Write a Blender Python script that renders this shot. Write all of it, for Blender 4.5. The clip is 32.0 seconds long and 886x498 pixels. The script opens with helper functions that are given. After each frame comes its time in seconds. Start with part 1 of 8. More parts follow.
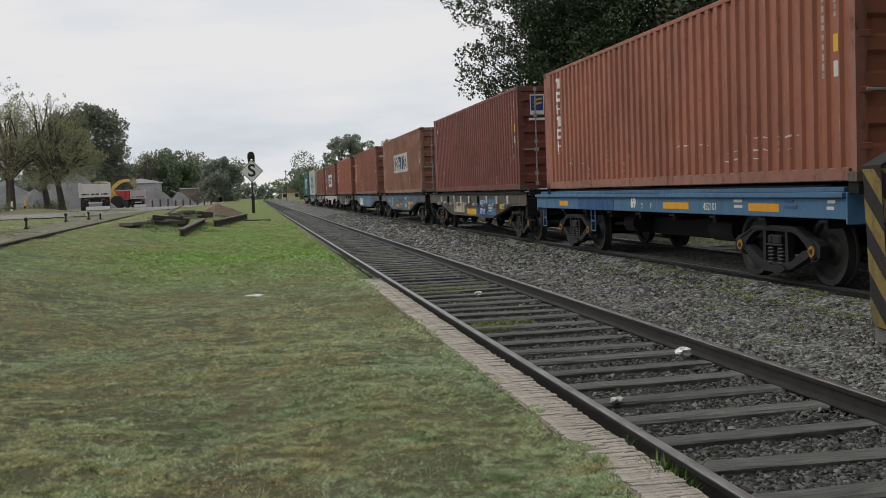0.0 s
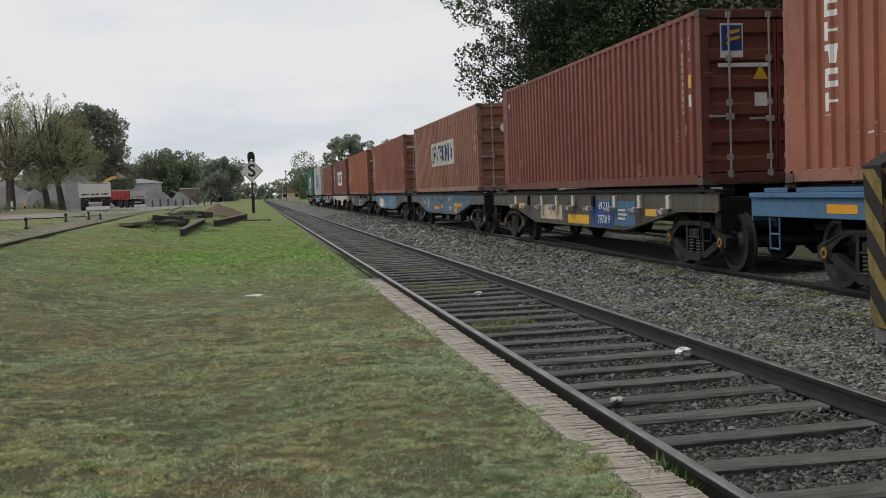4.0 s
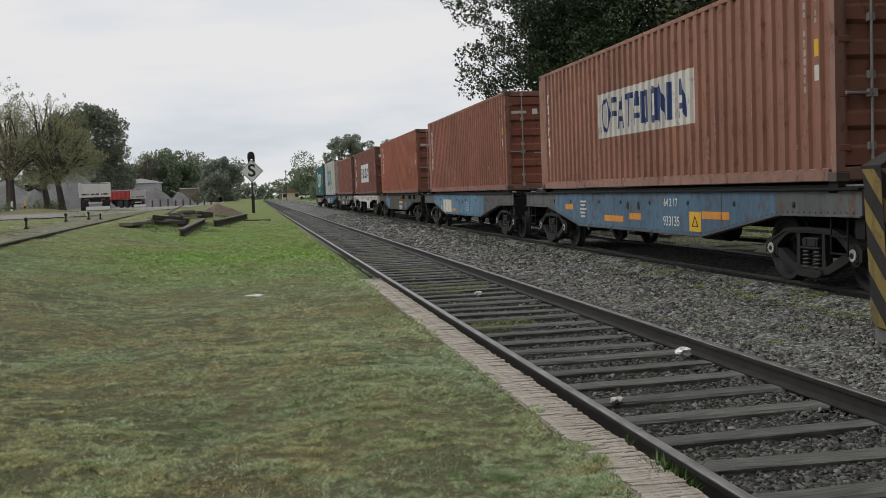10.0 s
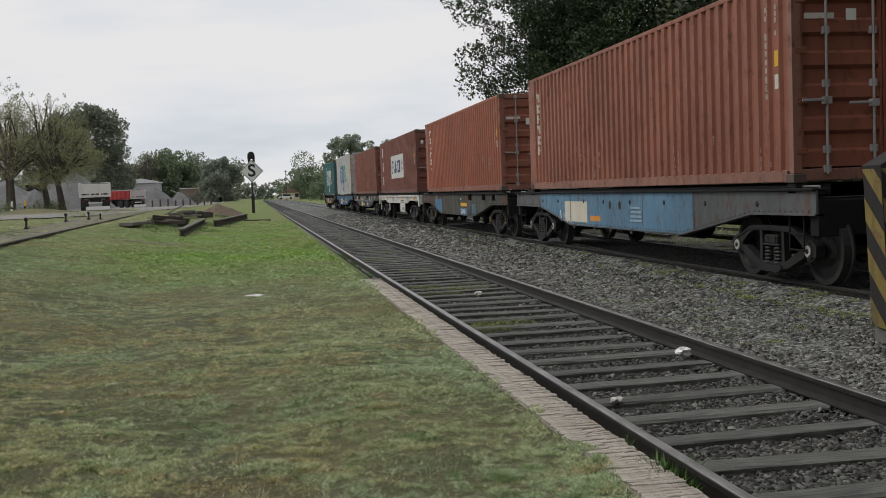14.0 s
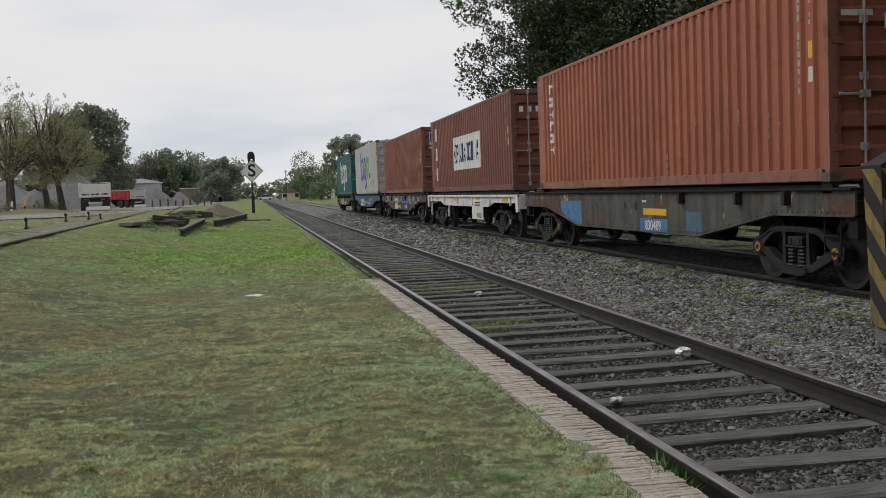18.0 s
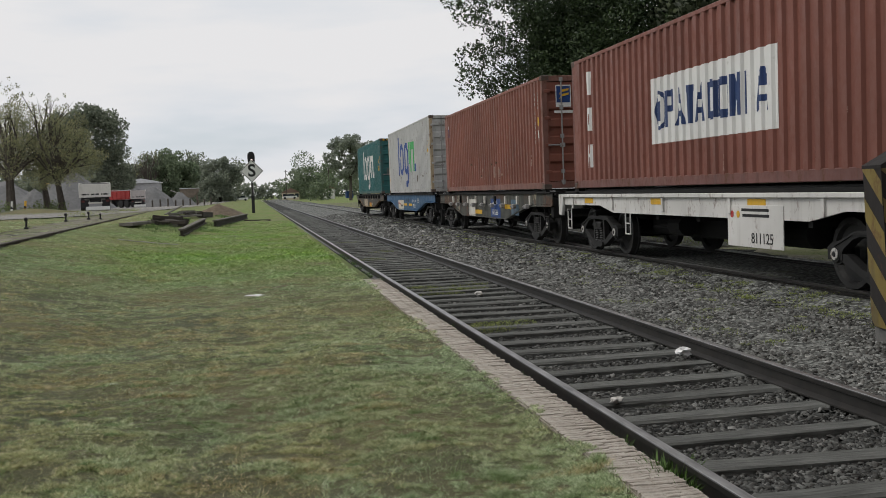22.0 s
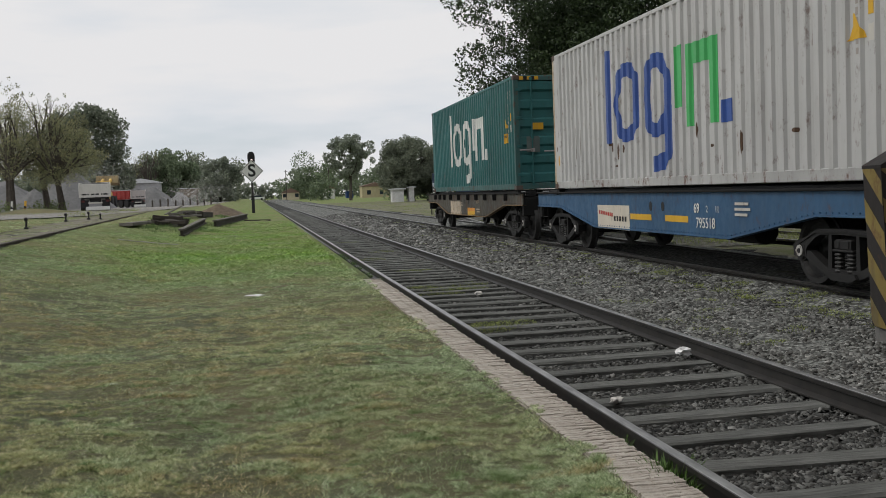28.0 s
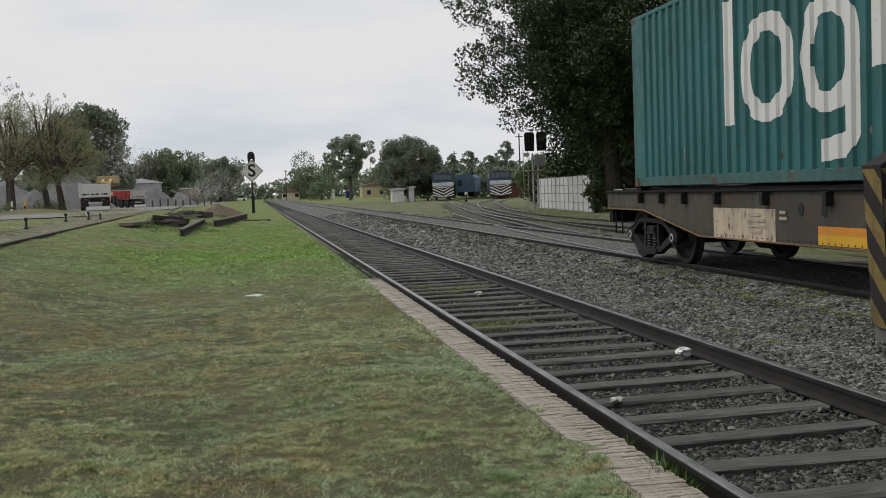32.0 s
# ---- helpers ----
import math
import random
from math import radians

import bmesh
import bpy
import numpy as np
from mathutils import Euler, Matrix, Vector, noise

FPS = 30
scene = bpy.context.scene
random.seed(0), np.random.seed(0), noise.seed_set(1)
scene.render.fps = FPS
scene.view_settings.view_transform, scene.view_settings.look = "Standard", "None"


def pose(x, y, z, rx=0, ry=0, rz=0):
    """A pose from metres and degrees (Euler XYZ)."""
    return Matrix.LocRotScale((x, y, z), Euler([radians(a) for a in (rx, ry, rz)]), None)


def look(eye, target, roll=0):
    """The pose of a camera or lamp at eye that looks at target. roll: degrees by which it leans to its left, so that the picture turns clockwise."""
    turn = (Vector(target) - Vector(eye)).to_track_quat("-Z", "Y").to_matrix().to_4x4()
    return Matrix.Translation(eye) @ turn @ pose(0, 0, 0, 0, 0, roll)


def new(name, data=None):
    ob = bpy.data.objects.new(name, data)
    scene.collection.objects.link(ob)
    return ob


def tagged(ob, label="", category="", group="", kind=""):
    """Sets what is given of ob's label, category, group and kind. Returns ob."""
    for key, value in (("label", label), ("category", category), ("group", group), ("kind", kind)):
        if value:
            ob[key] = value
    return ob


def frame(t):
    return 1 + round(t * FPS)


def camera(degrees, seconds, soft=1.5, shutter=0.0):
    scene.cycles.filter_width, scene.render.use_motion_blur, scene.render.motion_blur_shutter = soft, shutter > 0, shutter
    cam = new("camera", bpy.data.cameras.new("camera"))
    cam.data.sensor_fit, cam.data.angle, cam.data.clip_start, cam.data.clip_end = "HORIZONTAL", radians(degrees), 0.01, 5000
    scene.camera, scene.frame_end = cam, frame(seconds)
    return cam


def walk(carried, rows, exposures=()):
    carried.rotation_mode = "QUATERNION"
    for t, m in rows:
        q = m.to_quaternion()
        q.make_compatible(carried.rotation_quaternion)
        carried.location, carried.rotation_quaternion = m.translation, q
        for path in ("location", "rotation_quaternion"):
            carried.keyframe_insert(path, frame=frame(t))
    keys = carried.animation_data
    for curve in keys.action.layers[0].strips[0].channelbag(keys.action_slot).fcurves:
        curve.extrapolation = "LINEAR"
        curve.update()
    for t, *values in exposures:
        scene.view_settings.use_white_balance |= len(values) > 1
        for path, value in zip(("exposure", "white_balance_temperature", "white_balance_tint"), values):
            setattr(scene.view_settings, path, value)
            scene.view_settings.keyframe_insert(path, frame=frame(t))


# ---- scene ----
# Camera: stands on the grass beside the siding and looks along the line.
cam = camera(46.87, 32.0, soft=0.9)
EYE = Vector((0.0, 0.0, 1.425))
YAW, PITCH = radians(10.19), radians(-3.32)
AIM = EYE + Vector((math.sin(YAW) * math.cos(PITCH), math.cos(YAW) * math.cos(PITCH), math.sin(PITCH)))
walk(cam, [(0.0, look(EYE, AIM, -2.13)), (32.0, look(EYE, AIM, -2.13))], exposures=((0.0, 0.0), (28.5, 0.0), (30.5, -0.05), (32.0, -0.06)))

# World: an overcast sky with thin blue gaps, and a wide soft sun behind the clouds.
SUN_EL, SUN_ROT = radians(50), radians(276)
world = bpy.data.worlds.new("overcast_sky")
scene.world = world
world.use_nodes = True
wt = world.node_tree
wt.nodes.clear()
w_out = wt.nodes.new("ShaderNodeOutputWorld")
w_sky = wt.nodes.new("ShaderNodeTexSky")
w_sky.sky_type, w_sky.sun_disc, w_sky.sun_elevation, w_sky.sun_rotation = "NISHITA", False, SUN_EL, SUN_ROT
w_bg = wt.nodes.new("ShaderNodeBackground")
w_bg.inputs["Strength"].default_value = 0.10
w_cl = wt.nodes.new("ShaderNodeBackground")
w_cl.inputs["Strength"].default_value = 1.0
w_co = wt.nodes.new("ShaderNodeTexCoord")
w_map = wt.nodes.new("ShaderNodeMapping")
w_map.inputs["Scale"].default_value = (1.0, 1.0, 4.5)
w_n = wt.nodes.new("ShaderNodeTexNoise")
w_n.inputs["Scale"].default_value, w_n.inputs["Detail"].default_value = 2.6, 5.0
w_r = wt.nodes.new("ShaderNodeValToRGB")
w_r.color_ramp.elements[0].position, w_r.color_ramp.elements[0].color = 0.33, (0.63, 0.68, 0.74, 1)
w_r.color_ramp.elements[1].position, w_r.color_ramp.elements[1].color = 0.52, (0.79, 0.785, 0.795, 1)
w_f = wt.nodes.new("ShaderNodeValToRGB")
w_f.color_ramp.elements[0].position, w_f.color_ramp.elements[0].color = 0.30, (0.75, 0.75, 0.75, 1)
w_f.color_ramp.elements[1].position, w_f.color_ramp.elements[1].color = 0.42, (1, 1, 1, 1)
w_mix = wt.nodes.new("ShaderNodeMixShader")
for a, b in ((w_co.outputs["Generated"], w_map.inputs["Vector"]), (w_map.outputs["Vector"], w_n.inputs["Vector"]),
             (w_n.outputs["Fac"], w_r.inputs["Fac"]), (w_n.outputs["Fac"], w_f.inputs["Fac"]),
             (w_r.outputs["Color"], w_cl.inputs["Color"]), (w_sky.outputs["Color"], w_bg.inputs["Color"]),
             (w_f.outputs["Color"], w_mix.inputs["Fac"]), (w_bg.outputs[0], w_mix.inputs[1]),
             (w_cl.outputs[0], w_mix.inputs[2]), (w_mix.outputs[0], w_out.inputs["Surface"])):
    wt.links.new(a, b)
sun = new("sun", bpy.data.lights.new("sun", "SUN"))
sun.data.energy, sun.data.angle, sun.data.color = 1.3, radians(25), (1.0, 0.96, 0.9)
sun.matrix_basis = look((0, 0, 60), (Vector((0, 0, 60)) - Vector((math.sin(SUN_ROT) * math.cos(SUN_EL), math.cos(SUN_ROT) * math.cos(SUN_EL), math.sin(SUN_EL)))))


# ---------------------------------------------------------------- materials
class Mat:
    """A node material in the making."""

    def __init__(self, name, rough=0.7, metal=0.0, spec=0.4):
        self.m = bpy.data.materials.new(name)
        self.m.use_nodes = True
        self.t = self.m.node_tree
        self.b = self.t.nodes["Principled BSDF"]
        self.b.inputs["Roughness"].default_value = rough
        self.b.inputs["Metallic"].default_value = metal
        self.b.inputs["Specular IOR Level"].default_value = spec
        self.co = self.t.nodes.new("ShaderNodeTexCoord").outputs["Object"]

    def link(self, a, b):
        self.t.links.new(a, b)

    def vec(self, sx, sy, sz):
        n = self.t.nodes.new("ShaderNodeMapping")
        n.inputs["Scale"].default_value = (sx, sy, sz)
        self.link(self.co, n.inputs["Vector"])
        return n.outputs["Vector"]

    def nz(self, scale, detail=4.0, vec=None, rough=0.6):
        n = self.t.nodes.new("ShaderNodeTexNoise")
        n.inputs["Scale"].default_value, n.inputs["Detail"].default_value = scale, detail
        n.inputs["Roughness"].default_value = rough
        self.link(vec or self.co, n.inputs["Vector"])
        return n.outputs["Fac"]

    def ramp(self, fac, *stops):
        n = self.t.nodes.new("ShaderNodeValToRGB")
        e = n.color_ramp.elements
        while len(e) < len(stops):
            e.new(0.5)
        for k, (p, c) in zip(e, stops):
            k.position = p
            k.color = (*c, 1) if not isinstance(c, (int, float)) else (c, c, c, 1)
        self.link(fac, n.inputs["Fac"])
        return n.outputs["Color"]

    def mix(self, fac, a, b, blend="MIX"):
        n = self.t.nodes.new("ShaderNodeMix")
        n.data_type, n.blend_type = "RGBA", blend
        for v, s in ((fac, n.inputs[0]), (a, n.inputs[6]), (b, n.inputs[7])):
            if isinstance(v, (int, float)):
                s.default_value = v
            elif isinstance(v, tuple):
                s.default_value = (*v, 1)
            else:
                self.link(v, s)
        return n.outputs[2]

    def rnd(self):
        return self.t.nodes.new("ShaderNodeObjectInfo").outputs["Random"]

    def island(self):
        return self.t.nodes.new("ShaderNodeNewGeometry").outputs["Random Per Island"]

    def bump(self, h, strength=0.3, dist=0.01):
        n = self.t.nodes.new("ShaderNodeBump")
        n.inputs["Strength"].default_value, n.inputs["Distance"].default_value = strength, dist
        self.link(h, n.inputs["Height"])
        self.link(n.outputs["Normal"], self.b.inputs["Normal"])

    def done(self, color, rough=None):
        if isinstance(color, tuple):
            self.b.inputs["Base Color"].default_value = (*color, 1)
        else:
            self.link(color, self.b.inputs["Base Color"])
        if rough is not None:
            self.link(rough, self.b.inputs["Roughness"])
        return self.m


def shade(c, k):
    return tuple(min(1.0, v * k) for v in c)


def m_paint(name, c, rust=0.35, fade=0.25, rough=0.55, rustc=(0.11, 0.05, 0.03), dirt=0.25):
    """Weathered paint on steel: faded areas, vertical streaks, rust spots and grime."""
    m = Mat(name, rough)
    big = m.nz(0.55, 3)
    col = m.mix(m.ramp(big, (0.35, 0.0), (0.7, 1.0)), shade(c, 1 - fade * 0.6), shade(c, 1 + fade * 0.5))
    grey = sum(c) / 3
    streak = m.nz(1.0, 5, m.vec(5, 5, 0.35))
    col = m.mix(m.ramp(streak, (0.5, 0.0), (0.78, dirt)), col, (grey * 0.45, grey * 0.42, grey * 0.4))
    spot = m.nz(7.0, 7, m.vec(1, 1, 0.6), 0.7)
    col = m.mix(m.ramp(spot, (0.64 - 0.16 * rust, 0.0), (0.74 - 0.1 * rust, min(1.0, rust * 1.6))), col, rustc)
    scuff = m.nz(2.2, 6, m.vec(1, 0.35, 1.6), 0.7)
    col = m.mix(m.ramp(scuff, (0.66, 0.0), (0.78, 0.35)), col, shade(tuple(0.5 * v + 0.5 * grey for v in c), 1.9))
    fine = m.nz(60, 3)
    m.bump(fine, 0.12, 0.004)
    return m.done(col, m.ramp(spot, (0.4, rough - 0.08), (0.75, min(1.0, rough + 0.3))))


def m_plain(name, c, rough=0.6, metal=0.0, var=0.25, scale=9.0, bump=0.1):
    """A plain surface with grain at two scales."""
    m = Mat(name, rough, metal)
    col = m.mix(m.ramp(m.nz(scale, 5), (0.3, 0.0), (0.7, 1.0)), shade(c, 1 - var), shade(c, 1 + var))
    col = m.mix(m.ramp(m.nz(scale * 0.13, 3), (0.4, 0.0), (0.7, 0.4)), col, shade(c, 1 - var * 1.4))
    if bump:
        m.bump(m.nz(scale * 6, 3), bump, 0.005)
    return m.done(col)


def m_leaf(name, dark, light, rough=0.55, dry=None, through_light=0.0):
    m = Mat(name, rough, 0, 0.3)
    col = m.ramp(m.island(), (0.0, dark), (0.75, light), (1.0, dry or shade(light, 1.2)))
    col = m.mix(m.ramp(m.nz(0.35, 3), (0.35, 0.0), (0.7, 0.55)), col, shade(dark, 0.9))
    if through_light:
        # thin leaves let some of the light pass
        tr, mx = m.t.nodes.new("ShaderNodeBsdfTranslucent"), m.t.nodes.new("ShaderNodeMixShader")
        mx.inputs[0].default_value = through_light
        m.link(col, tr.inputs["Color"])
        m.link(m.b.outputs[0], mx.inputs[1])
        m.link(tr.outputs[0], mx.inputs[2])
        for n in m.t.nodes:
            if n.type == "OUTPUT_MATERIAL":
                m.link(mx.outputs[0], n.inputs["Surface"])
    return m.done(col)


def lush(m):
    """Where the grass grows greener: a belt beside the track some way off, with a broken edge."""
    s = m.t.nodes.new("ShaderNodeSeparateXYZ")
    m.link(m.co, s.inputs[0])
    outs = []
    for axis, lo, hi in (("Y", 15.5, 24.0), ("X", -7.0, -1.5)):
        r = m.t.nodes.new("ShaderNodeMapRange")
        r.inputs["From Min"].default_value, r.inputs["From Max"].default_value = lo, hi
        m.link(s.outputs[axis], r.inputs["Value"])
        outs.append(r.outputs[0])
    a = m.mix(1.0, outs[0], outs[1], "MULTIPLY")
    return m.mix(1.0, a, m.ramp(m.nz(0.5, 4), (0.3, 0.35), (0.6, 1.0)), "MULTIPLY")


def far_green(m):
    """Thatch shows between the blades near by; farther off the turf closes."""
    s = m.t.nodes.new("ShaderNodeSeparateXYZ")
    m.link(m.co, s.inputs[0])
    r = m.t.nodes.new("ShaderNodeMapRange")
    r.inputs["From Min"].default_value, r.inputs["From Max"].default_value = 12.0, 34.0
    m.link(s.outputs["Y"], r.inputs["Value"])
    return r.outputs[0]


def m_grass():
    m = Mat("turf", 0.85, 0, 0.2)
    p1, p2, p3 = m.nz(0.22, 5), m.nz(1.3, 6, None, 0.7), m.nz(70, 6, None, 0.8)
    # Near thatch is darkened to paint shadow into the gaps between tufts.
    col = m.ramp(p3, (0.3, (0.03, 0.036, 0.019)), (0.5, (0.088, 0.096, 0.052)), (0.72, (0.23, 0.225, 0.135)))
    col = m.mix(far_green(m), col, m.ramp(p3, (0.25, (0.07, 0.105, 0.032)), (0.5, (0.14, 0.175, 0.062)), (0.8, (0.22, 0.24, 0.105))))
    col = m.mix(lush(m), col, m.ramp(p3, (0.3, (0.07, 0.125, 0.022)), (0.7, (0.16, 0.25, 0.055))))
    col = m.mix(m.ramp(p1, (0.44, 0.0), (0.62, 0.5)), col, (0.23, 0.19, 0.095))
    col = m.mix(m.ramp(m.nz(0.35, 6, m.vec(1, 0.35, 1), 0.75), (0.5, 0.0), (0.6, 0.45)), col, (0.2, 0.18, 0.1))
    col = m.mix(m.ramp(m.nz(0.6, 6, m.vec(1, 0.3, 1), 0.75), (0.54, 0.0), (0.62, 0.3)), col, (0.08, 0.095, 0.04))
    col = m.mix(m.ramp(p2, (0.58, 0.0), (0.7, 0.65)), col, m.ramp(p3, (0.3, (0.09, 0.07, 0.05)), (0.7, (0.27, 0.22, 0.165))))
    m.bump(m.nz(60, 6, None, 0.7), 0.9, 0.03)
    return m.done(col)


def m_blades(name="grass_blades", tint=(1, 1, 1)):
    m = Mat(name, 0.7, 0, 0.25)
    isl = m.island()
    col = m.ramp(isl, (0.0, (0.15, 0.2, 0.09)), (0.45, (0.38, 0.46, 0.225)), (0.8, (0.63, 0.69, 0.41)), (1.0, (0.88, 0.84, 0.62)))
    col = m.mix(lush(m), col, m.ramp(isl, (0.0, (0.16, 0.31, 0.035)), (0.7, (0.26, 0.44, 0.065)), (1.0, (0.38, 0.52, 0.13))))
    col = m.mix(m.ramp(m.nz(0.22, 5), (0.44, 0.0), (0.62, 0.5)), col, m.ramp(isl, (0.0, (0.15, 0.155, 0.06)), (1.0, (0.44, 0.46, 0.25))))
    col = m.mix(m.ramp(m.nz(1.0, 5, None, 0.7), (0.52, 0.0), (0.7, 0.55)), col, m.ramp(isl, (0.0, (0.09, 0.13, 0.055)), (1.0, (0.36, 0.43, 0.25))))
    if tint != (1, 1, 1):
        col = m.mix(1.0, col, tint, "MULTIPLY")
    return m.done(col)


def m_gravel(name, a, b, green=0.5, scale=22.0):
    m = Mat(name, 0.9, 0, 0.2)
    v = m.t.nodes.new("ShaderNodeTexVoronoi")
    v.inputs["Scale"].default_value = scale
    m.link(m.co, v.inputs["Vector"])
    bw = m.ramp(v.outputs["Color"], (0.0, a), (1.0, b))
    col = m.mix(m.ramp(v.outputs["Distance"], (0.3, 0.0), (0.75, 0.8)), bw, shade(a, 0.35))
    col = m.mix(m.ramp(m.nz(0.9, 6, None, 0.7), (0.57, 0.0), (0.7, green)), col, (0.09, 0.1, 0.035))
    m.bump(v.outputs["Distance"], 0.9, 0.03)
    return m.done(col)


def m_wood(name, a, b, along=(14, 1.2, 14)):
    m = Mat(name, 0.85, 0, 0.2)
    g = m.nz(3.0, 6, m.vec(*along), 0.7)
    col = m.ramp(g, (0.3, a), (0.7, b))
    col = m.mix(m.ramp(m.rnd(), (0.0, 0.0), (1.0, 0.45)), col, shade(a, 0.75))
    col = m.mix(m.ramp(m.nz(1.7, 4), (0.5, 0.0), (0.75, 0.4)), col, shade(b, 1.25))
    m.bump(g, 0.6, 0.01)
    return m.done(col)


def m_rail(name="rail_steel", polished=False):
    m = Mat(name, 0.42 if polished else 0.62, 0.15)
    z = m.t.nodes.new("ShaderNodeSeparateXYZ")
    m.link(m.co, z.inputs[0])
    side = m.ramp(m.nz(9, 5), (0.3, (0.014, 0.0135, 0.013)), (0.7, (0.034, 0.031, 0.028)))
    top = m.ramp(m.nz(5, 4, m.vec(4, 0.6, 4)), (0.35, (0.2, 0.198, 0.192)), (0.7, (0.42, 0.415, 0.405)))
    lim = m.t.nodes.new("ShaderNodeMath")
    lim.operation, lim.inputs[1].default_value = "GREATER_THAN", -0.0025
    m.link(z.outputs["Z"], lim.inputs[0])
    if polished:
        m.link(lim.outputs[0], m.b.inputs["Metallic"])
    return m.done(m.mix(lim.outputs[0], side, top))


def m_glass(name="cab_glass", c=(0.03, 0.04, 0.05)):
    m = Mat(name, 0.08, 0, 0.6)
    return m.done(c)


TURF, BLADES = m_grass(), m_blades()
BLADES_COOL, BLADES_DRY = m_blades("cool_grass_blades", (0.95, 1.02, 1.06)), m_blades("straw_blades", (1.1, 1.0, 0.95))
BLADES_SHADE, BLADES_DEAD = m_blades("tussock_shadow_blades", (0.6, 0.72, 0.6)), m_blades("dead_brown_blades", (1.08, 0.88, 0.84))
BALLAST = m_gravel("ballast", (0.05, 0.052, 0.049), (0.36, 0.37, 0.345), 0.6, 19.0)
# Oil-dark ballast, blackened further to paint in the shade under the train.
OILY_SHADED = m_gravel("oily_shaded_ballast", (0.007, 0.0068, 0.0062), (0.04, 0.037, 0.032), 0.3)
DARK_BED = m_gravel("dark_ballast", (0.02, 0.0205, 0.019), (0.1, 0.102, 0.095), 0.5, 26.0)
ROADGRAVEL = m_gravel("pale_gravel", (0.24, 0.23, 0.21), (0.42, 0.4, 0.37), 0.5, 9.0)
PILE = m_plain("quarry_gravel", (0.155, 0.155, 0.155), 0.95, 0, 0.2, 4, 0.5)
DIRT = m_plain("brown_earth", (0.13, 0.1, 0.07), 0.95, 0, 0.35, 5, 0.5)


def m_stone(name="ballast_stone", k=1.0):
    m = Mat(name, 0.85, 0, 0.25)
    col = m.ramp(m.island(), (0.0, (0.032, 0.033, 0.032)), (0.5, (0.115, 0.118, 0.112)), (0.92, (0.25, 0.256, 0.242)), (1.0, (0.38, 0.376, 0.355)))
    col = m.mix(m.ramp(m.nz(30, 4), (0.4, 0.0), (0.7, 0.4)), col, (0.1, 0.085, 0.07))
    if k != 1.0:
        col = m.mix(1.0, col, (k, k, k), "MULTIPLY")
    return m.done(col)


STONE, RAIL = m_stone(), m_rail("rail_steel", True)
SLEEPER = m_wood("weathered_sleeper", (0.04, 0.041, 0.038), (0.2, 0.204, 0.19), (1.2, 16, 16))
BEAM = m_wood("old_beam", (0.05, 0.043, 0.036), (0.16, 0.145, 0.12), (1.2, 14, 14))
BARK = m_wood("bark", (0.05, 0.042, 0.035), (0.13, 0.115, 0.1), (9, 9, 1.5))
BLACK = m_plain("black_steel", (0.018, 0.018, 0.019), 0.6, 0.2, 0.4, 8)
# Grime, cast steel and wheels kept near black, painting in the under-wagon shade.
SHADED_GRIME = m_plain("grimy_shaded_underframe", (0.0045, 0.0044, 0.0042), 0.92, 0.0, 0.4, 7, 0.3)
CASTFRAME = m_plain("oily_shaded_cast_steel", (0.0095, 0.0092, 0.009), 0.66, 0.0, 0.4, 9, 0.4)
WHEEL = m_plain("wheel_steel", (0.019, 0.0185, 0.018), 0.6, 0.1, 0.3, 6)
STEEL = m_plain("galvanised_steel", (0.4, 0.4, 0.4), 0.45, 0.6, 0.25, 9)
RUBBER = m_plain("tyre_rubber", (0.022, 0.022, 0.023), 0.85, 0, 0.3, 10)
WHITE = m_paint("white_paint", (0.68, 0.68, 0.66), 0.18, 0.1)
OFFWHITE = m_paint("worn_white_paint", (0.55, 0.53, 0.48), 0.4, 0.2)
YELLOW = m_paint("yellow_paint", (0.62, 0.36, 0.025), 0.2, 0.15)
ORANGE = m_paint("orange_paint", (0.6, 0.24, 0.03), 0.3, 0.15)
BLUE_MARK = m_paint("deep_blue_paint", (0.016, 0.055, 0.2), 0.25, 0.2)
NAVY = m_paint("navy_paint", (0.018, 0.042, 0.13), 0.2, 0.2)
LOGO_BLUE = m_paint("logo_blue_paint", (0.038, 0.09, 0.31), 0.18, 0.15)
LOGO_GREEN = m_paint("logo_green_paint", (0.07, 0.42, 0.13), 0.12, 0.1)
RED = m_paint("red_paint", (0.4, 0.035, 0.03), 0.2, 0.2)
CONCRETE = m_plain("concrete", (0.42, 0.41, 0.39), 0.9, 0, 0.15, 3, 0.3)
GLASS = m_glass()


# ---------------------------------------------------------------- mesh helpers
def box(bm, x0, x1, y0, y1, z0, z1):
    v = [bm.verts.new(c) for c in ((x0, y0, z0), (x1, y0, z0), (x1, y1, z0), (x0, y1, z0), (x0, y0, z1), (x1, y0, z1), (x1, y1, z1), (x0, y1, z1))]
    for f in ((3, 2, 1, 0), (4, 5, 6, 7), (0, 1, 5, 4), (1, 2, 6, 5), (2, 3, 7, 6), (3, 0, 4, 7)):
        bm.faces.new([v[i] for i in f])
    return bm


def cbox(bm, x0, x1, y0, y1, z0, z1, b=0.01):
    """A box with chamfered edges."""
    pts = []
    for z, k in ((z0, b), (z0 + b, 0), (z1 - b, 0), (z1, b)):
        pts.append([bm.verts.new(c) for c in ((x0 + k, y0 + k, z), (x1 - k, y0 + k, z), (x1 - k, y1 - k, z), (x0 + k, y1 - k, z))])
    bm.faces.new(pts[0][::-1])
    bm.faces.new(pts[3])
    for lo, hi in zip(pts, pts[1:]):
        for i in range(4):
            j = (i + 1) % 4
            bm.faces.new((lo[i], lo[j], hi[j], hi[i]))
    return bm


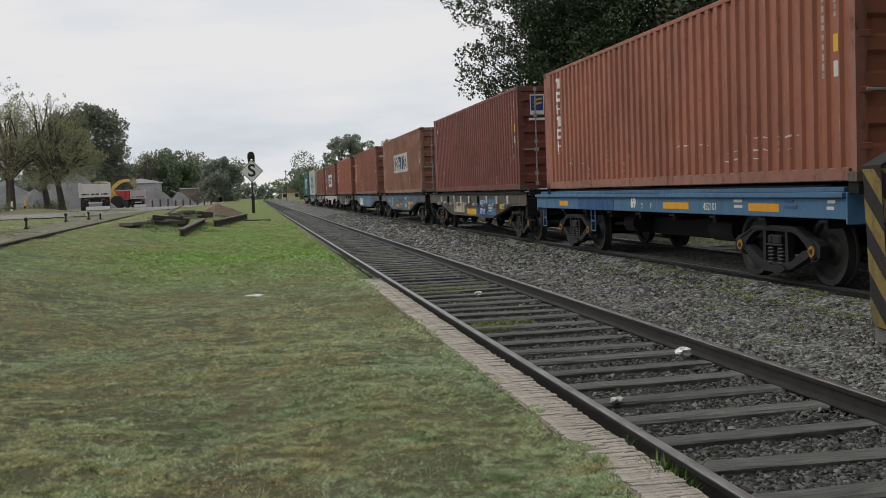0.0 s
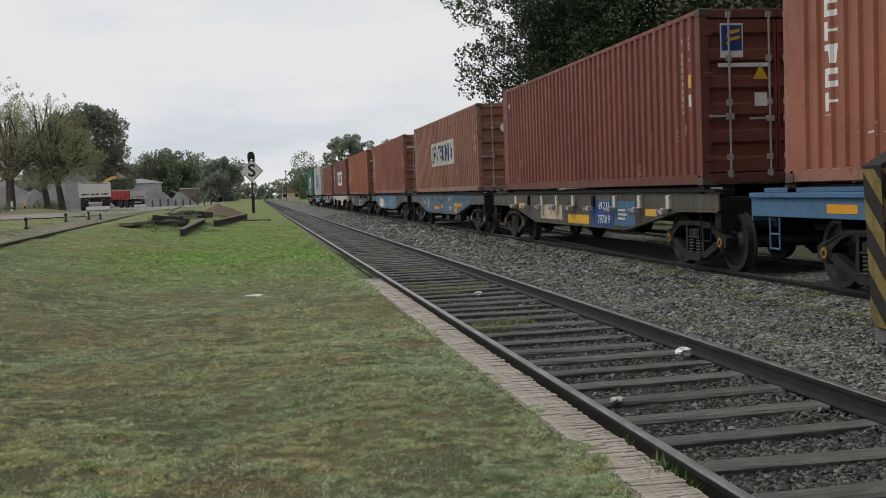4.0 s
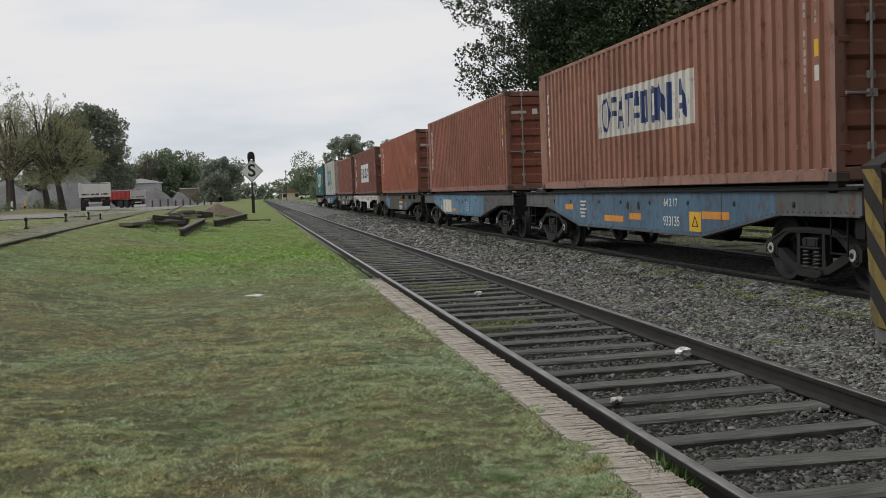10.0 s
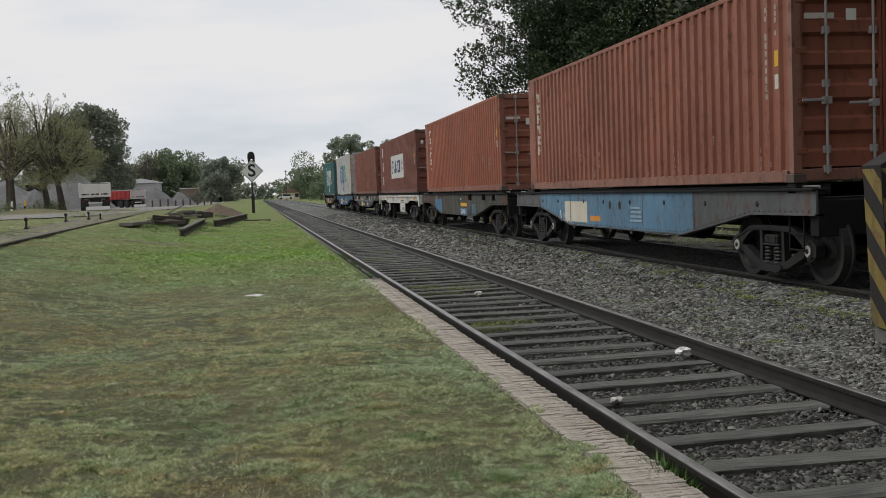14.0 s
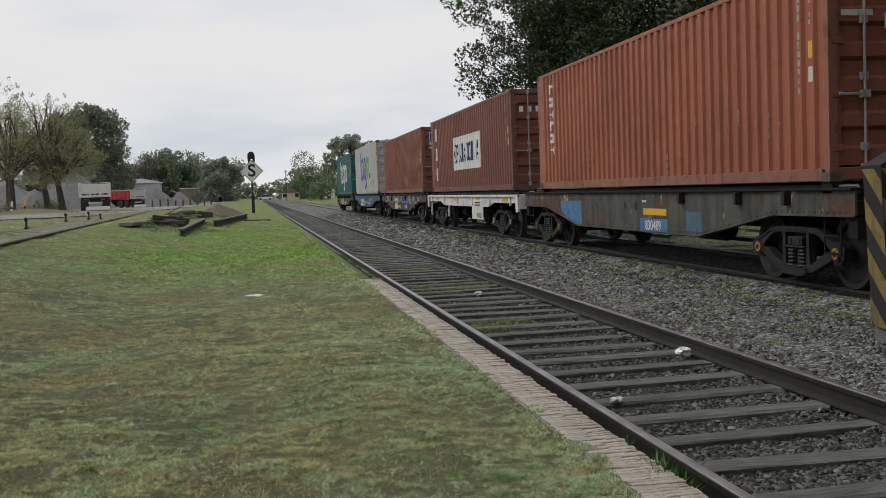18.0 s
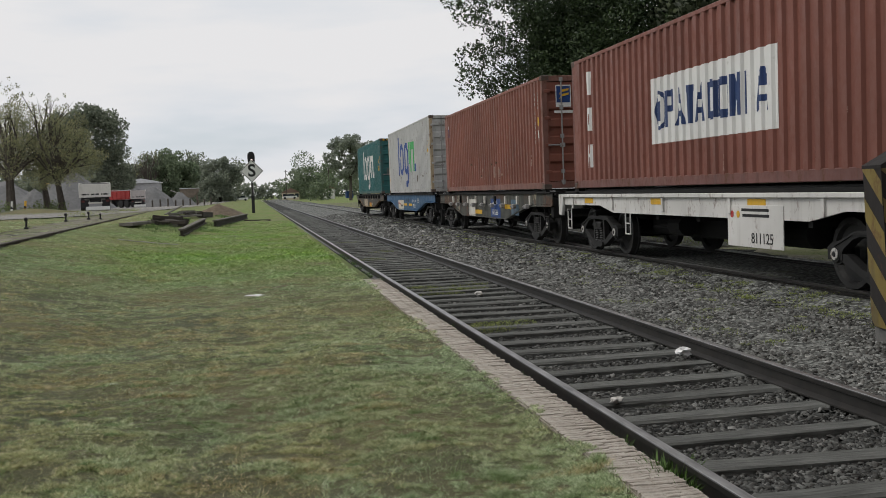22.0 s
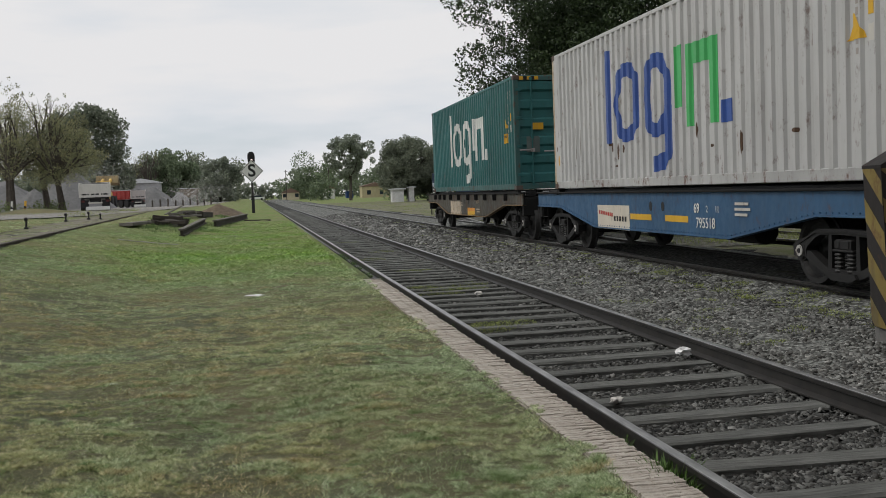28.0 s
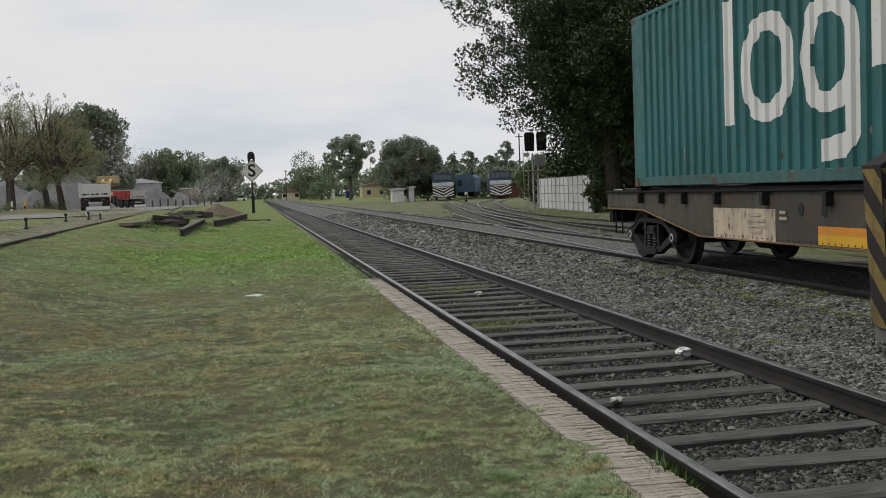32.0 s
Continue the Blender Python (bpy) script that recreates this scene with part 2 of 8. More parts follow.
def tube(bm, a, b, r, n=8, r2=None):
    a, b = Vector(a), Vector(b)
    r2 = r if r2 is None else r2
    w = (b - a).normalized()
    u = w.orthogonal().normalized()
    v = w.cross(u)
    ra = [bm.verts.new(a + (u * math.cos(k) + v * math.sin(k)) * r) for k in [i * math.tau / n for i in range(n)]]
    rb = [bm.verts.new(b + (u * math.cos(k) + v * math.sin(k)) * r2) for k in [i * math.tau / n for i in range(n)]]
    for i in range(n):
        j = (i + 1) % n
        bm.faces.new((ra[i], ra[j], rb[j], rb[i]))
    bm.faces.new(ra[::-1])
    bm.faces.new(rb)
    return bm


def prism(bm, pts, axis, lo, hi):
    """A closed outline drawn across the axis and extruded along it. axis x: (y, z); y: (x, z); z: (x, y)."""
    def place(p, h):
        return {"x": (h, p[0], p[1]), "y": (p[0], h, p[1]), "z": (p[0], p[1], h)}[axis]
    a = [bm.verts.new(place(p, lo)) for p in pts]
    b = [bm.verts.new(place(p, hi)) for p in pts]
    n = len(pts)
    for i in range(n):
        j = (i + 1) % n
        bm.faces.new((a[i], a[j], b[j], b[i]))
    bm.faces.new(a[::-1])
    bm.faces.new(b)
    return bm


def lathe(bm, prof, n=20, axis="x"):
    """Turns a profile of (along, radius) round the axis."""
    rings = []
    for h, r in prof:
        ring = []
        for i in range(n):
            k = i * math.tau / n
            c, s = math.cos(k) * r, math.sin(k) * r
            ring.append(bm.verts.new({"x": (h, c, s), "y": (c, h, s), "z": (c, s, h)}[axis]))
        rings.append(ring)
    for p, q in zip(rings, rings[1:]):
        for i in range(n):
            j = (i + 1) % n
            bm.faces.new((p[i], p[j], q[j], q[i]))
    bm.faces.new(rings[0][::-1])
    bm.faces.new(rings[-1])
    return bm


def finish(bm, name, material):
    bmesh.ops.recalc_face_normals(bm, faces=bm.faces)
    me = bpy.data.meshes.new(name)
    bm.to_mesh(me)
    bm.free()
    me.materials.append(material)
    return me


def part(name, bm, material, parent, label=""):
    ob = new(name, finish(bm, name, material))
    ob.parent = parent
    if label:
        ob["label"] = label
    return ob


def shared(name, me, parent, m):
    ob = new(name, me)
    ob.parent = parent
    ob.matrix_basis = m
    return ob


def thing(name, label, category, m=None, group="", kind=""):
    ob = new(name)
    ob.empty_display_size = 0.2
    if m is not None:
        ob.matrix_basis = m
    return tagged(ob, label, category, group, kind)


def mesh_np(name, verts, faces, material):
    """A mesh from arrays: all faces have the same number of corners."""
    verts, faces = np.asarray(verts, np.float32), np.asarray(faces, np.int32)
    me = bpy.data.meshes.new(name)
    k = faces.shape[1]
    me.vertices.add(len(verts))
    me.vertices.foreach_set("co", verts.ravel())
    me.loops.add(faces.size)
    me.loops.foreach_set("vertex_index", faces.ravel())
    me.polygons.add(len(faces))
    me.polygons.foreach_set("loop_start", np.arange(0, faces.size, k, dtype=np.int32))
    me.update(calc_edges=True)
    me.materials.append(material)
    return me


def writing(text, size, material, parent, m, name="lettering", bold=0.0):
    """Flat letters in the built-in font, made into a mesh; m places the text's centre."""
    cu = bpy.data.curves.new(name, "FONT")
    cu.body, cu.size, cu.align_x, cu.align_y, cu.extrude = text, size, "CENTER", "CENTER", 0.0015
    cu.offset = bold
    tmp = bpy.data.objects.new(name, cu)
    me = bpy.data.meshes.new_from_object(tmp)
    bpy.data.objects.remove(tmp)
    me.materials.clear()
    me.materials.append(material)
    ob = new(name, me)
    ob.parent = parent
    ob.matrix_basis = m
    return ob


def ss(a, b, x):
    t = np.clip((np.asarray(x, float) - a) / (b - a), 0, 1)
    return t * t * (3 - 2 * t)


def terr(x, y):
    """Height of the land: level by the tracks, a low bank towards the yard."""
    return -0.06 + 0.62 * ss(-1.2, -6.2, x) + 0.2 * ss(-6.2, -14, x) - 0.24 * ss(1.86, 2.02, x) + 0.14 * ss(9.0, 9.6, x) - 0.5 * ss(95, 190, y) * ss(-5.5, -9, x)


# ---------------------------------------------------------------- ground
WAVES = np.random.RandomState(3).uniform(0, 1, (26, 4))


def lumps(x, y):
    """Small unevenness of the turf."""
    x, y = np.asarray(x, float), np.asarray(y, float)
    z = 0.0
    for a, b, c, d in WAVES:
        k, th = 6.0 + 34.0 * a * a, b * math.tau
        z = z + np.sin(k * (x * math.cos(th) + y * math.sin(th)) + c * math.tau) * (0.005 * 8 / (k + 4)) * (0.5 + d)
        z = z + np.sin(k * 0.16 * (x * math.sin(th) + y * math.cos(th)) + d * math.tau) * 0.0042
    return z * ss(1.75, 1.5, x)


def vnoise(x, y, cell, seed):
    """Smooth value noise on a square lattice, 0 to 1."""
    g = np.random.RandomState(seed).uniform(0, 1, (64, 64))
    u, v = np.asarray(x, float) / cell + 1000, np.asarray(y, float) / cell + 1000
    i, j = np.floor(u).astype(int), np.floor(v).astype(int)
    a, b = u - i, v - j
    a, b = a * a * (3 - 2 * a), b * b * (3 - 2 * b)
    i, j = i % 64, j % 64
    k, l = (i + 1) % 64, (j + 1) % 64
    return (g[i, j] * (1 - a) + g[k, j] * a) * (1 - b) + (g[i, l] * (1 - a) + g[k, l] * a) * b


def ground():
    xs = np.concatenate([-np.geomspace(3000, 30, 22), np.arange(-28, -8, 1.0), np.arange(-8, -4, 0.3), np.arange(-4, 1.7, 0.09), np.arange(1.7, 2.3, 0.06), np.arange(2.5, 14, 0.5), np.geomspace(15, 3000, 36)])
    ys = np.concatenate([-np.geomspace(400, 4, 12), np.arange(-3, 3, 1.0), np.arange(3, 12, 0.09), np.arange(12, 24, 0.25), np.arange(24, 120, 1.0), np.geomspace(122, 4000, 50)])
    X, Y = np.meshgrid(xs, ys)
    Z = terr(X, Y)
    Z = Z + lumps(X, Y) * ss(300, 60, np.abs(Y))
    n, w = X.size, len(xs)
    idx = np.arange(n).reshape(X.shape)
    f = np.stack([idx[:-1, :-1], idx[:-1, 1:], idx[1:, 1:], idx[1:, :-1]], -1).reshape(-1, 4)
    g = new("ground", mesh_np("ground", np.stack([X, Y, Z], -1).reshape(-1, 3), f, TURF))
    for p in g.data.polygons:
        p.use_smooth = True
    tagged(g, "patchy mown grass with bare brown earth showing through", "ground", kind="structure")


def strip(name, label, category, left, right, zs, ys, material, rough=0.0, cols=12):
    """A sheet between two edge lines x = left(y), right(y), cut into cells."""
    rows = len(ys)
    V, F = [], []
    rnd = random.Random(len(name))
    for y in ys:
        a, b = left(y), right(y)
        for k in range(cols + 1):
            x = a + (b - a) * k / cols
            V.append((x, y, zs(x, y) + rnd.uniform(-rough, rough)))
    for r in range(rows - 1):
        for k in range(cols):
            i = r * (cols + 1) + k
            F.append((i, i + 1, i + cols + 2, i + cols + 1))
    ob = new(name, mesh_np(name, V, F, material))
    return tagged(ob, label, category, kind="structure")


ground()


def wob(y, s):
    return 0.12 * math.sin(y * 1.3 + s) + 0.08 * math.sin(y * 3.1 + 2 * s) + 0.05 * math.sin(y * 7.3 + s)


def bed_z(x, y):
    mound = 0.08 * float(ss(4.6, 5.8, x)) - 0.05 * float(ss(8.9, 10.2, x))
    near = 0.055 * float(ss(4.25, 4.5, x))
    return -0.205 + near * 0.6 - 0.008 * float(ss(4.1, 4.4, x)) + mound + 0.115 * float(ss(6.1, 6.68, x))


strip("ballast", "grey stone ballast under both tracks with moss patches", "ballast", lambda y: 2.03, lambda y: 9.25 + wob(y, 1.0), bed_z,
      list(np.arange(-12, 60, 0.5)) + list(np.geomspace(60, 420, 40)), BALLAST, 0.006, 48)

strip("siding_ballast", "dark ballast between the siding sleepers", "ballast", lambda y: 2.04, lambda y: 4.05 + 0.5 * wob(y, 3.3), lambda x, y: -0.193,
      list(np.arange(-12, 60, 0.5)) + list(np.geomspace(60, 420, 40)), DARK_BED, 0.008)
TRAIN_X, TRAIN_Z = 7.706, 0.08
NEAR_X0, NEAR_DX = 2.985, -0.0022   # centre line of the siding beside the camera


def main_bed(x, y):
    """The main line's bed: a shoulder of stones up to the rail heads, lower between them."""
    return bed_z(x, y) + 0.012 - 0.075 * float(ss(6.86, 7.05, x)) + 0.06 * float(ss(8.4, 8.6, x)) - 0.05 * float(ss(8.9, 9.6, x))


def rail_profile():
    return [(-0.065, -0.142), (0.065, -0.142), (0.065, -0.130), (0.012, -0.112), (0.010, -0.045), (0.034, -0.034), (0.035, -0.006),
            (0.026, 0.0), (-0.026, 0.0), (-0.035, -0.006), (-0.034, -0.034), (-0.010, -0.045), (-0.012, -0.112), (-0.065, -0.130)]


def rail_along(pts):
    """A rail swept along points (x, y, z)."""
    bm = bmesh.new()
    prof, rings = rail_profile(), []
    for i, p in enumerate(pts):
        a, b = Vector(pts[max(0, i - 1)]), Vector(pts[min(len(pts) - 1, i + 1)])
        d = (b - a).normalized()
        side = Vector((d.y, -d.x, 0)).normalized()
        rings.append([bm.verts.new(Vector(p) + side * x + Vector((0, 0, z))) for x, z in prof])
    n = len(prof)
    for p, q in zip(rings, rings[1:]):
        for i in range(n):
            bm.faces.new((p[i], p[(i + 1) % n], q[(i + 1) % n], q[i]))
    bm.faces.new(rings[0][::-1])
    bm.faces.new(rings[-1])
    return bm


strip("trackbed", "oily ballast under the main line, darkened as if in shade", "ballast", lambda y: 6.72 + 0.3 * wob(y, 4.0), lambda y: 9.9 + 2 * wob(y, 1.0), main_bed,
      list(np.arange(-12, 60, 0.5)) + list(np.geomspace(60, 420, 40)), OILY_SHADED, 0.006, 28)


SLEEPERS = []
for k in range(4):
    b = bmesh.new()
    r = random.Random(k)
    cbox(b, -1.32, 1.32, -0.095, 0.095, -0.15, 0.0, 0.014)
    for v in b.verts:
        v.co += Vector((r.uniform(-0.02, 0.02), r.uniform(-0.008, 0.008), r.uniform(-0.004, 0.004)))
    SLEEPERS.append(finish(b, "sleeper", SLEEPER))


def track(label, line, y0, y1, z, spacing, gauge=1.746, phase=0.0, step=8.0, reach=None, even=0.06, steel=None):
    """Two rails and wooden sleepers along x = line(y)."""
    t = thing("railway_track", label, "railway track", kind="structure")
    ys = list(np.arange(y0, y1, step)) + [y1]
    for s in (-1, 1):
        rail = part("rail", rail_along([(line(y) + s * gauge / 2, y, 0) for y in ys]), steel or RAIL, t)
        rail.location.z = z
    y, i, r = y0 + phase, 0, random.Random(int(y1))
    while y < (reach or y1):
        ang = math.atan((line(y + 0.5) - line(y - 0.5)))
        shared("sleeper", SLEEPERS[i % 4], t, pose(line(y), y, z - 0.149 + r.uniform(-0.008, 0.004), 0, r.uniform(-0.5, 0.5), -math.degrees(ang) + r.uniform(-1.2, 1.2)))
        y += spacing * r.uniform(1 - even, 1 + even)
        i += 1
    return t


track("rusty siding rails on weathered wooden sleepers beside the grass", lambda y: NEAR_X0 + NEAR_DX * y, 1.0 - 16 * 0.607, 420, 0.0, 0.607, reach=110, phase=-0.03, even=0.0)
track("main line rails carrying the container train", lambda y: TRAIN_X, -30.0, 420, TRAIN_Z, 0.66, reach=120, steel=m_rail("polished_rail_steel", True))


def curve_line(pts):
    xs, ys = [p[0] for p in pts], [p[1] for p in pts]
    return lambda y: float(np.interp(y, ys, xs))


# ---------------------------------------------------------------- containers
CL, CW = 12.192, 2.438
PITCH_C, DEPTH_C = 0.278, 0.042


def corr_breaks(lo, hi):
    """Break points (along, inset) of the trapezoid corrugation between two ends."""
    out, y = [(lo, 0.0)], lo + 0.06
    while y + PITCH_C < hi - 0.03:
        out += [(y, 0.0), (y + 0.024, DEPTH_C), (y + 0.139, DEPTH_C), (y + 0.163, 0.0)]
        y += PITCH_C
    out.append((hi, 0.0))
    return out


SIDE_BREAKS = corr_breaks(-CL / 2 + 0.09, CL / 2 - 0.09)


def inset(y):
    return float(np.interp(y, [b[0] for b in SIDE_BREAKS], [b[1] for b in SIDE_BREAKS]))


def drape(shape, y0, y1, depth=0.004, cell=0.03, side=-1):
    """Paint on the corrugated side: shape(y) gives the intervals of z at y; it follows the corrugation."""
    cuts = sorted({round(v, 4) for v in [b[0] for b in SIDE_BREAKS] + list(np.arange(y0, y1 + cell, cell)) if y0 <= v <= y1} | {y0, y1})
    bm = bmesh.new()
    for a, b in zip(cuts, cuts[1:]):
        xa, xb = CW / 2 + depth - inset(a), CW / 2 + depth - inset(b)
        e = (b - a) * 0.02
        sa, sb = shape(a + e), shape(b - e)
        if len(sa) != len(sb):
            sa = sb = shape((a + b) / 2)
        for (p0, p1), (q0, q1) in zip(sa, sb):
            bm.faces.new([bm.verts.new(c) for c in ((side * xa, a, p0), (side * xb, b, q0), (side * xb, b, q1), (side * xa, a, p1))])
    return bm


def rect(z0, z1):
    return lambda y: [(z0, z1)]


def ring(yc, ry, zc, rz, ty, tz):
    """A rounded ring, like a painted loop."""
    def f(y):
        d = min(1.0, abs(y - yc) / ry)
        h = rz * (1 - d ** 2.5) ** 0.47
        e = abs(y - yc) / (ry - ty)
        if e >= 1:
            return [(zc - h, zc + h)]
        g = (rz - tz) * (1 - e ** 2.5) ** 0.47
        return [(zc - h, zc - g), (zc + g, zc + h)]
    return f


CASTING = m_paint("grimy_casting", (0.1, 0.075, 0.062), 0.7, 0.4, 0.7)
DULL_STEEL = m_paint("dull_galvanised_steel", (0.3, 0.29, 0.285), 0.4, 0.3, 0.45)


def container(label, h, paint, door_paint=None, rod=None, post=None):
    """A forty-foot container: origin at the middle of its base; the doors face -y."""
    t = thing("shipping_container", label, "container", group="containers on the train")
    x, y = CW / 2, CL / 2
    edge = EDGES[paint.name]
    for s in (-1, 1):
        bm = bmesh.new()
        lo = [bm.verts.new((s * (x - i), b, 0.15)) for b, i in SIDE_BREAKS]
        hi = [bm.verts.new((s * (x - i), b, h - 0.07)) for b, i in SIDE_BREAKS]
        for i in range(len(lo) - 1):
            bm.faces.new((lo[i], lo[i + 1], hi[i + 1], hi[i]))
        part("side_wall", bm, paint, t)
        bm = bmesh.new()
        cbox(bm, min(s * (x - 0.06), s * (x + 0.004)), max(s * (x - 0.06), s * (x + 0.004)), -y + 0.17, y - 0.17, h - 0.08, h - 0.008, 0.01)
        part("top_rail", bm, paint, t)
        bm = bmesh.new()
        cbox(bm, min(s * (x - 0.06), s * (x - 0.004)), max(s * (x - 0.06), s * (x - 0.004)), -y + 0.17, y - 0.17, 0.012, 0.165, 0.01)
        part("bottom_rail", bm, edge, t)
        for e in (-1, 1):
            bm = bmesh.new()
            cbox(bm, min(s * (x - 0.11), s * (x + 0.002)), max(s * (x - 0.11), s * (x + 0.002)), min(e * (y - 0.1), e * y), max(e * (y - 0.1), e * y), 0.11, h - 0.11, 0.012)
            part("corner_post", bm, post or edge, t)
            for z in (0.0, h - 0.118):
                bm = bmesh.new()
                cbox(bm, min(s * (x - 0.162), s * (x + 0.006)), max(s * (x - 0.162), s * (x + 0.006)), min(e * (y - 0.178), e * (y + 0.004)), max(e * (y - 0.178), e * (y + 0.004)), z, z + 0.118, 0.012)
                box(bm, s * (x + 0.007) - 0.002, s * (x + 0.007) + 0.002, e * (y - 0.09) - 0.028, e * (y - 0.09) + 0.028, z + 0.035, z + 0.083)
                part("corner_casting", bm, CASTING, t)
    bm = bmesh.new()
    for i in range(42):
        a = -y + 0.12 + i * (CL - 0.24) / 42
        d = (CL - 0.24) / 42
        prism(bm, [(a, h - 0.05), (a + d, h - 0.05), (a + d * 0.95, h - 0.03), (a + d * 0.6, h - 0.014), (a + d * 0.35, h - 0.014)], "x", -x + 0.05, x - 0.05)
    part("roof", bm, paint, t)
    bm = bmesh.new()
    box(bm, -x + 0.06, x - 0.06, -y + 0.1, y - 0.1, 0.06, 0.15)
    part("floor", bm, SHADED_GRIME, t)
    # closed end, with upright corrugation
    bm = bmesh.new()
    br = corr_breaks(-x + 0.1, x - 0.1)
    lo = [bm.verts.new((a, y - 0.02 - i, 0.12)) for a, i in br]
    hi = [bm.verts.new((a, y - 0.02 - i, h - 0.08)) for a, i in br]
    for i in range(len(lo) - 1):
        bm.faces.new((lo[i], lo[i + 1], hi[i + 1], hi[i]))
    part("end_wall", bm, paint, t)
    for z0, z1, n in ((0.02, 0.17, "door_sill"), (h - 0.14, h - 0.01, "door_header")):
        bm = bmesh.new()
        cbox(bm, -x + 0.1, x - 0.1, -y + 0.005, -y + 0.09, z0, z1, 0.01)
        part(n, bm, edge, t)
    # two door leaves with horizontal ribs, lock rods, handles and hinges
    dp = door_paint or paint
    for s in (-1, 1):
        a, b = (-x + 0.115, -0.008) if s < 0 else (0.008, x - 0.115)
        bm = bmesh.new()
        z0, z1, nr = 0.19, h - 0.16, 5
        pr = [(-y + 0.02, z0), (-y + 0.02, z0 + 0.12)]
        cell = (z1 - z0 - 0.24) / nr
        for k in range(nr):
            q = z0 + 0.12 + k * cell
            pr += [(-y + 0.02, q + cell * 0.18), (-y + 0.074, q + cell * 0.28), (-y + 0.074, q + cell * 0.7), (-y + 0.02, q + cell * 0.82)]
        pr += [(-y + 0.02, z1), (-y + 0.08, z1), (-y + 0.08, z0)]
        prism(bm, pr, "x", a + 0.03, b - 0.03)
        for q in (a, b - 0.035):
            box(bm, q, q + 0.035, -y + 0.012, -y + 0.07, z0, z1)
        leaf = part("door", bm, dp, t)
        for rx in (a + 0.33, b - 0.13) if s < 0 else (a + 0.13, b - 0.33):
            bm = bmesh.new()
            tube(bm, (rx, -y - 0.018, 0.1), (rx, -y - 0.018, h - 0.06), 0.017, 8)
            for q in (0.12, 0.36, h * 0.45, h * 0.7, h - 0.14):
                box(bm, rx - 0.04, rx + 0.04, -y - 0.03, -y + 0.03, q, q + 0.09)
            part("lock_rod", bm, rod or DULL_STEEL, leaf, "galvanised lock rod" if rod is None else "")
            bm = bmesh.new()
            hz = 0.95 + (0.0 if abs(rx) < 0.6 else 0.04)
            cbox(bm, rx - (0.34 if s < 0 else 0.04), rx + (0.04 if s < 0 else 0.34), -y - 0.05, -y - 0.03, hz, hz + 0.035, 0.006)
            box(bm, rx - 0.05, rx + 0.05, -y - 0.056, -y + 0.02, hz - 0.03, hz + 0.06)
            part("lock_handle", bm, DULL_STEEL, leaf)
        for q in np.linspace(0.35, h - 0.4, 4):
            bm = bmesh.new()
            e = a if s < 0 else b
            cbox(bm, e - 0.07, e + 0.07, -y - 0.008, -y + 0.03, q, q + 0.08, 0.008)
            part("hinge", bm, dp, leaf)
    return t


def decal_end(t, material, xc, z0, w, hh, name="label_patch", label="", tri=False, depth=0.0):
    bm = bmesh.new()
    y = -CL / 2 + 0.008 - depth
    if tri:
        prism(bm, [(xc - w / 2, z0), (xc + w / 2, z0), (xc, z0 + hh)], "y", y - 0.003, y)
    else:
        box(bm, xc - w / 2, xc + w / 2, y - 0.003, y, z0, z0 + hh)
    return part(name, bm, material, t, label)


def side_marks(t, material, u, zs, w, name="marking", gaps=None):
    """A column of short plain bars on the camera's side; u is the distance from the far end."""
    yc = CL / 2 - u
    def f(y):
        return zs
    return tagged(part(name, drape(f, yc - w / 2, yc + w / 2, 0.004, 0.05), material, t, "white painted marks"), kind="stuff")


def blocks(t, material, u, tops, w, hh, seed=0, bar=0.07):
    """A column of large plain painted blocks, one above the other."""
    y0, y1 = CL / 2 - u - w, CL / 2 - u
    for k, z in enumerate(tops):
        kind = k % 3
        def f(y, z=z, kind=kind):
            if kind == 0:
                return [(z - bar, z)] if abs(y - (y0 + y1) / 2) > bar * 0.6 else [(z - hh, z)]
            if kind == 1:
                edge = y < y0 + bar or y > y1 - bar
                return [(z - hh, z)] if edge else [(z - bar, z), (z - hh, z - hh + bar)]
            return [(z - hh, z)] if y < y0 + bar or y > y1 - bar else [(z - hh * 0.55, z - hh * 0.4)]
        part("painted_mark", drape(f, y0, y1, 0.004, 0.025), material, t, "large white painted mark")


def number_column(t, u, z0, z1, n, w=0.06, seed=1):
    """A thin upright row of unreadable characters as plain bars."""
    rnd = random.Random(seed)
    step = (z0 - z1) / n
    zs = [(z0 - i * step - step * rnd.uniform(0.55, 0.8), z0 - i * step) for i in range(n) if rnd.random() > 0.08]
    side_marks(t, FADED_WHITE, u, zs, w)


FADED_WHITE = m_paint("faded_white_marking", (0.34, 0.31, 0.28), 0.5, 0.3)


def serial(t, h, seed):
    number_column(t, 11.55, h - 0.35, h - 1.55, 11, 0.05, seed)
    number_column(t, 11.8, h - 0.35, h - 0.75, 5, 0.045, seed + 1)
    yc = CL / 2 - 11.8
    part("warning_label", drape(rect(h - 1.12, h - 0.92), yc - 0.06, yc + 0.06), YELLOW, t, "small yellow label")
    part("data_plate", drape(rect(h - 1.4, h - 1.22), yc - 0.06, yc + 0.06), OFFWHITE, t)
    # writing on the doors as plain bars
    for k in range(3):
        decal_end(t, FADED_WHITE, 0.42 + 0.03 * k, h - 0.5 - 0.13 * k, 0.3 - 0.09 * (k % 2), 0.03, "lettering_bar")
    for k in range(5):
        decal_end(t, FADED_WHITE, 0.44, h - 1.0 - 0.1 * k, 0.34 - 0.07 * (k % 3), 0.022, "lettering_bar")


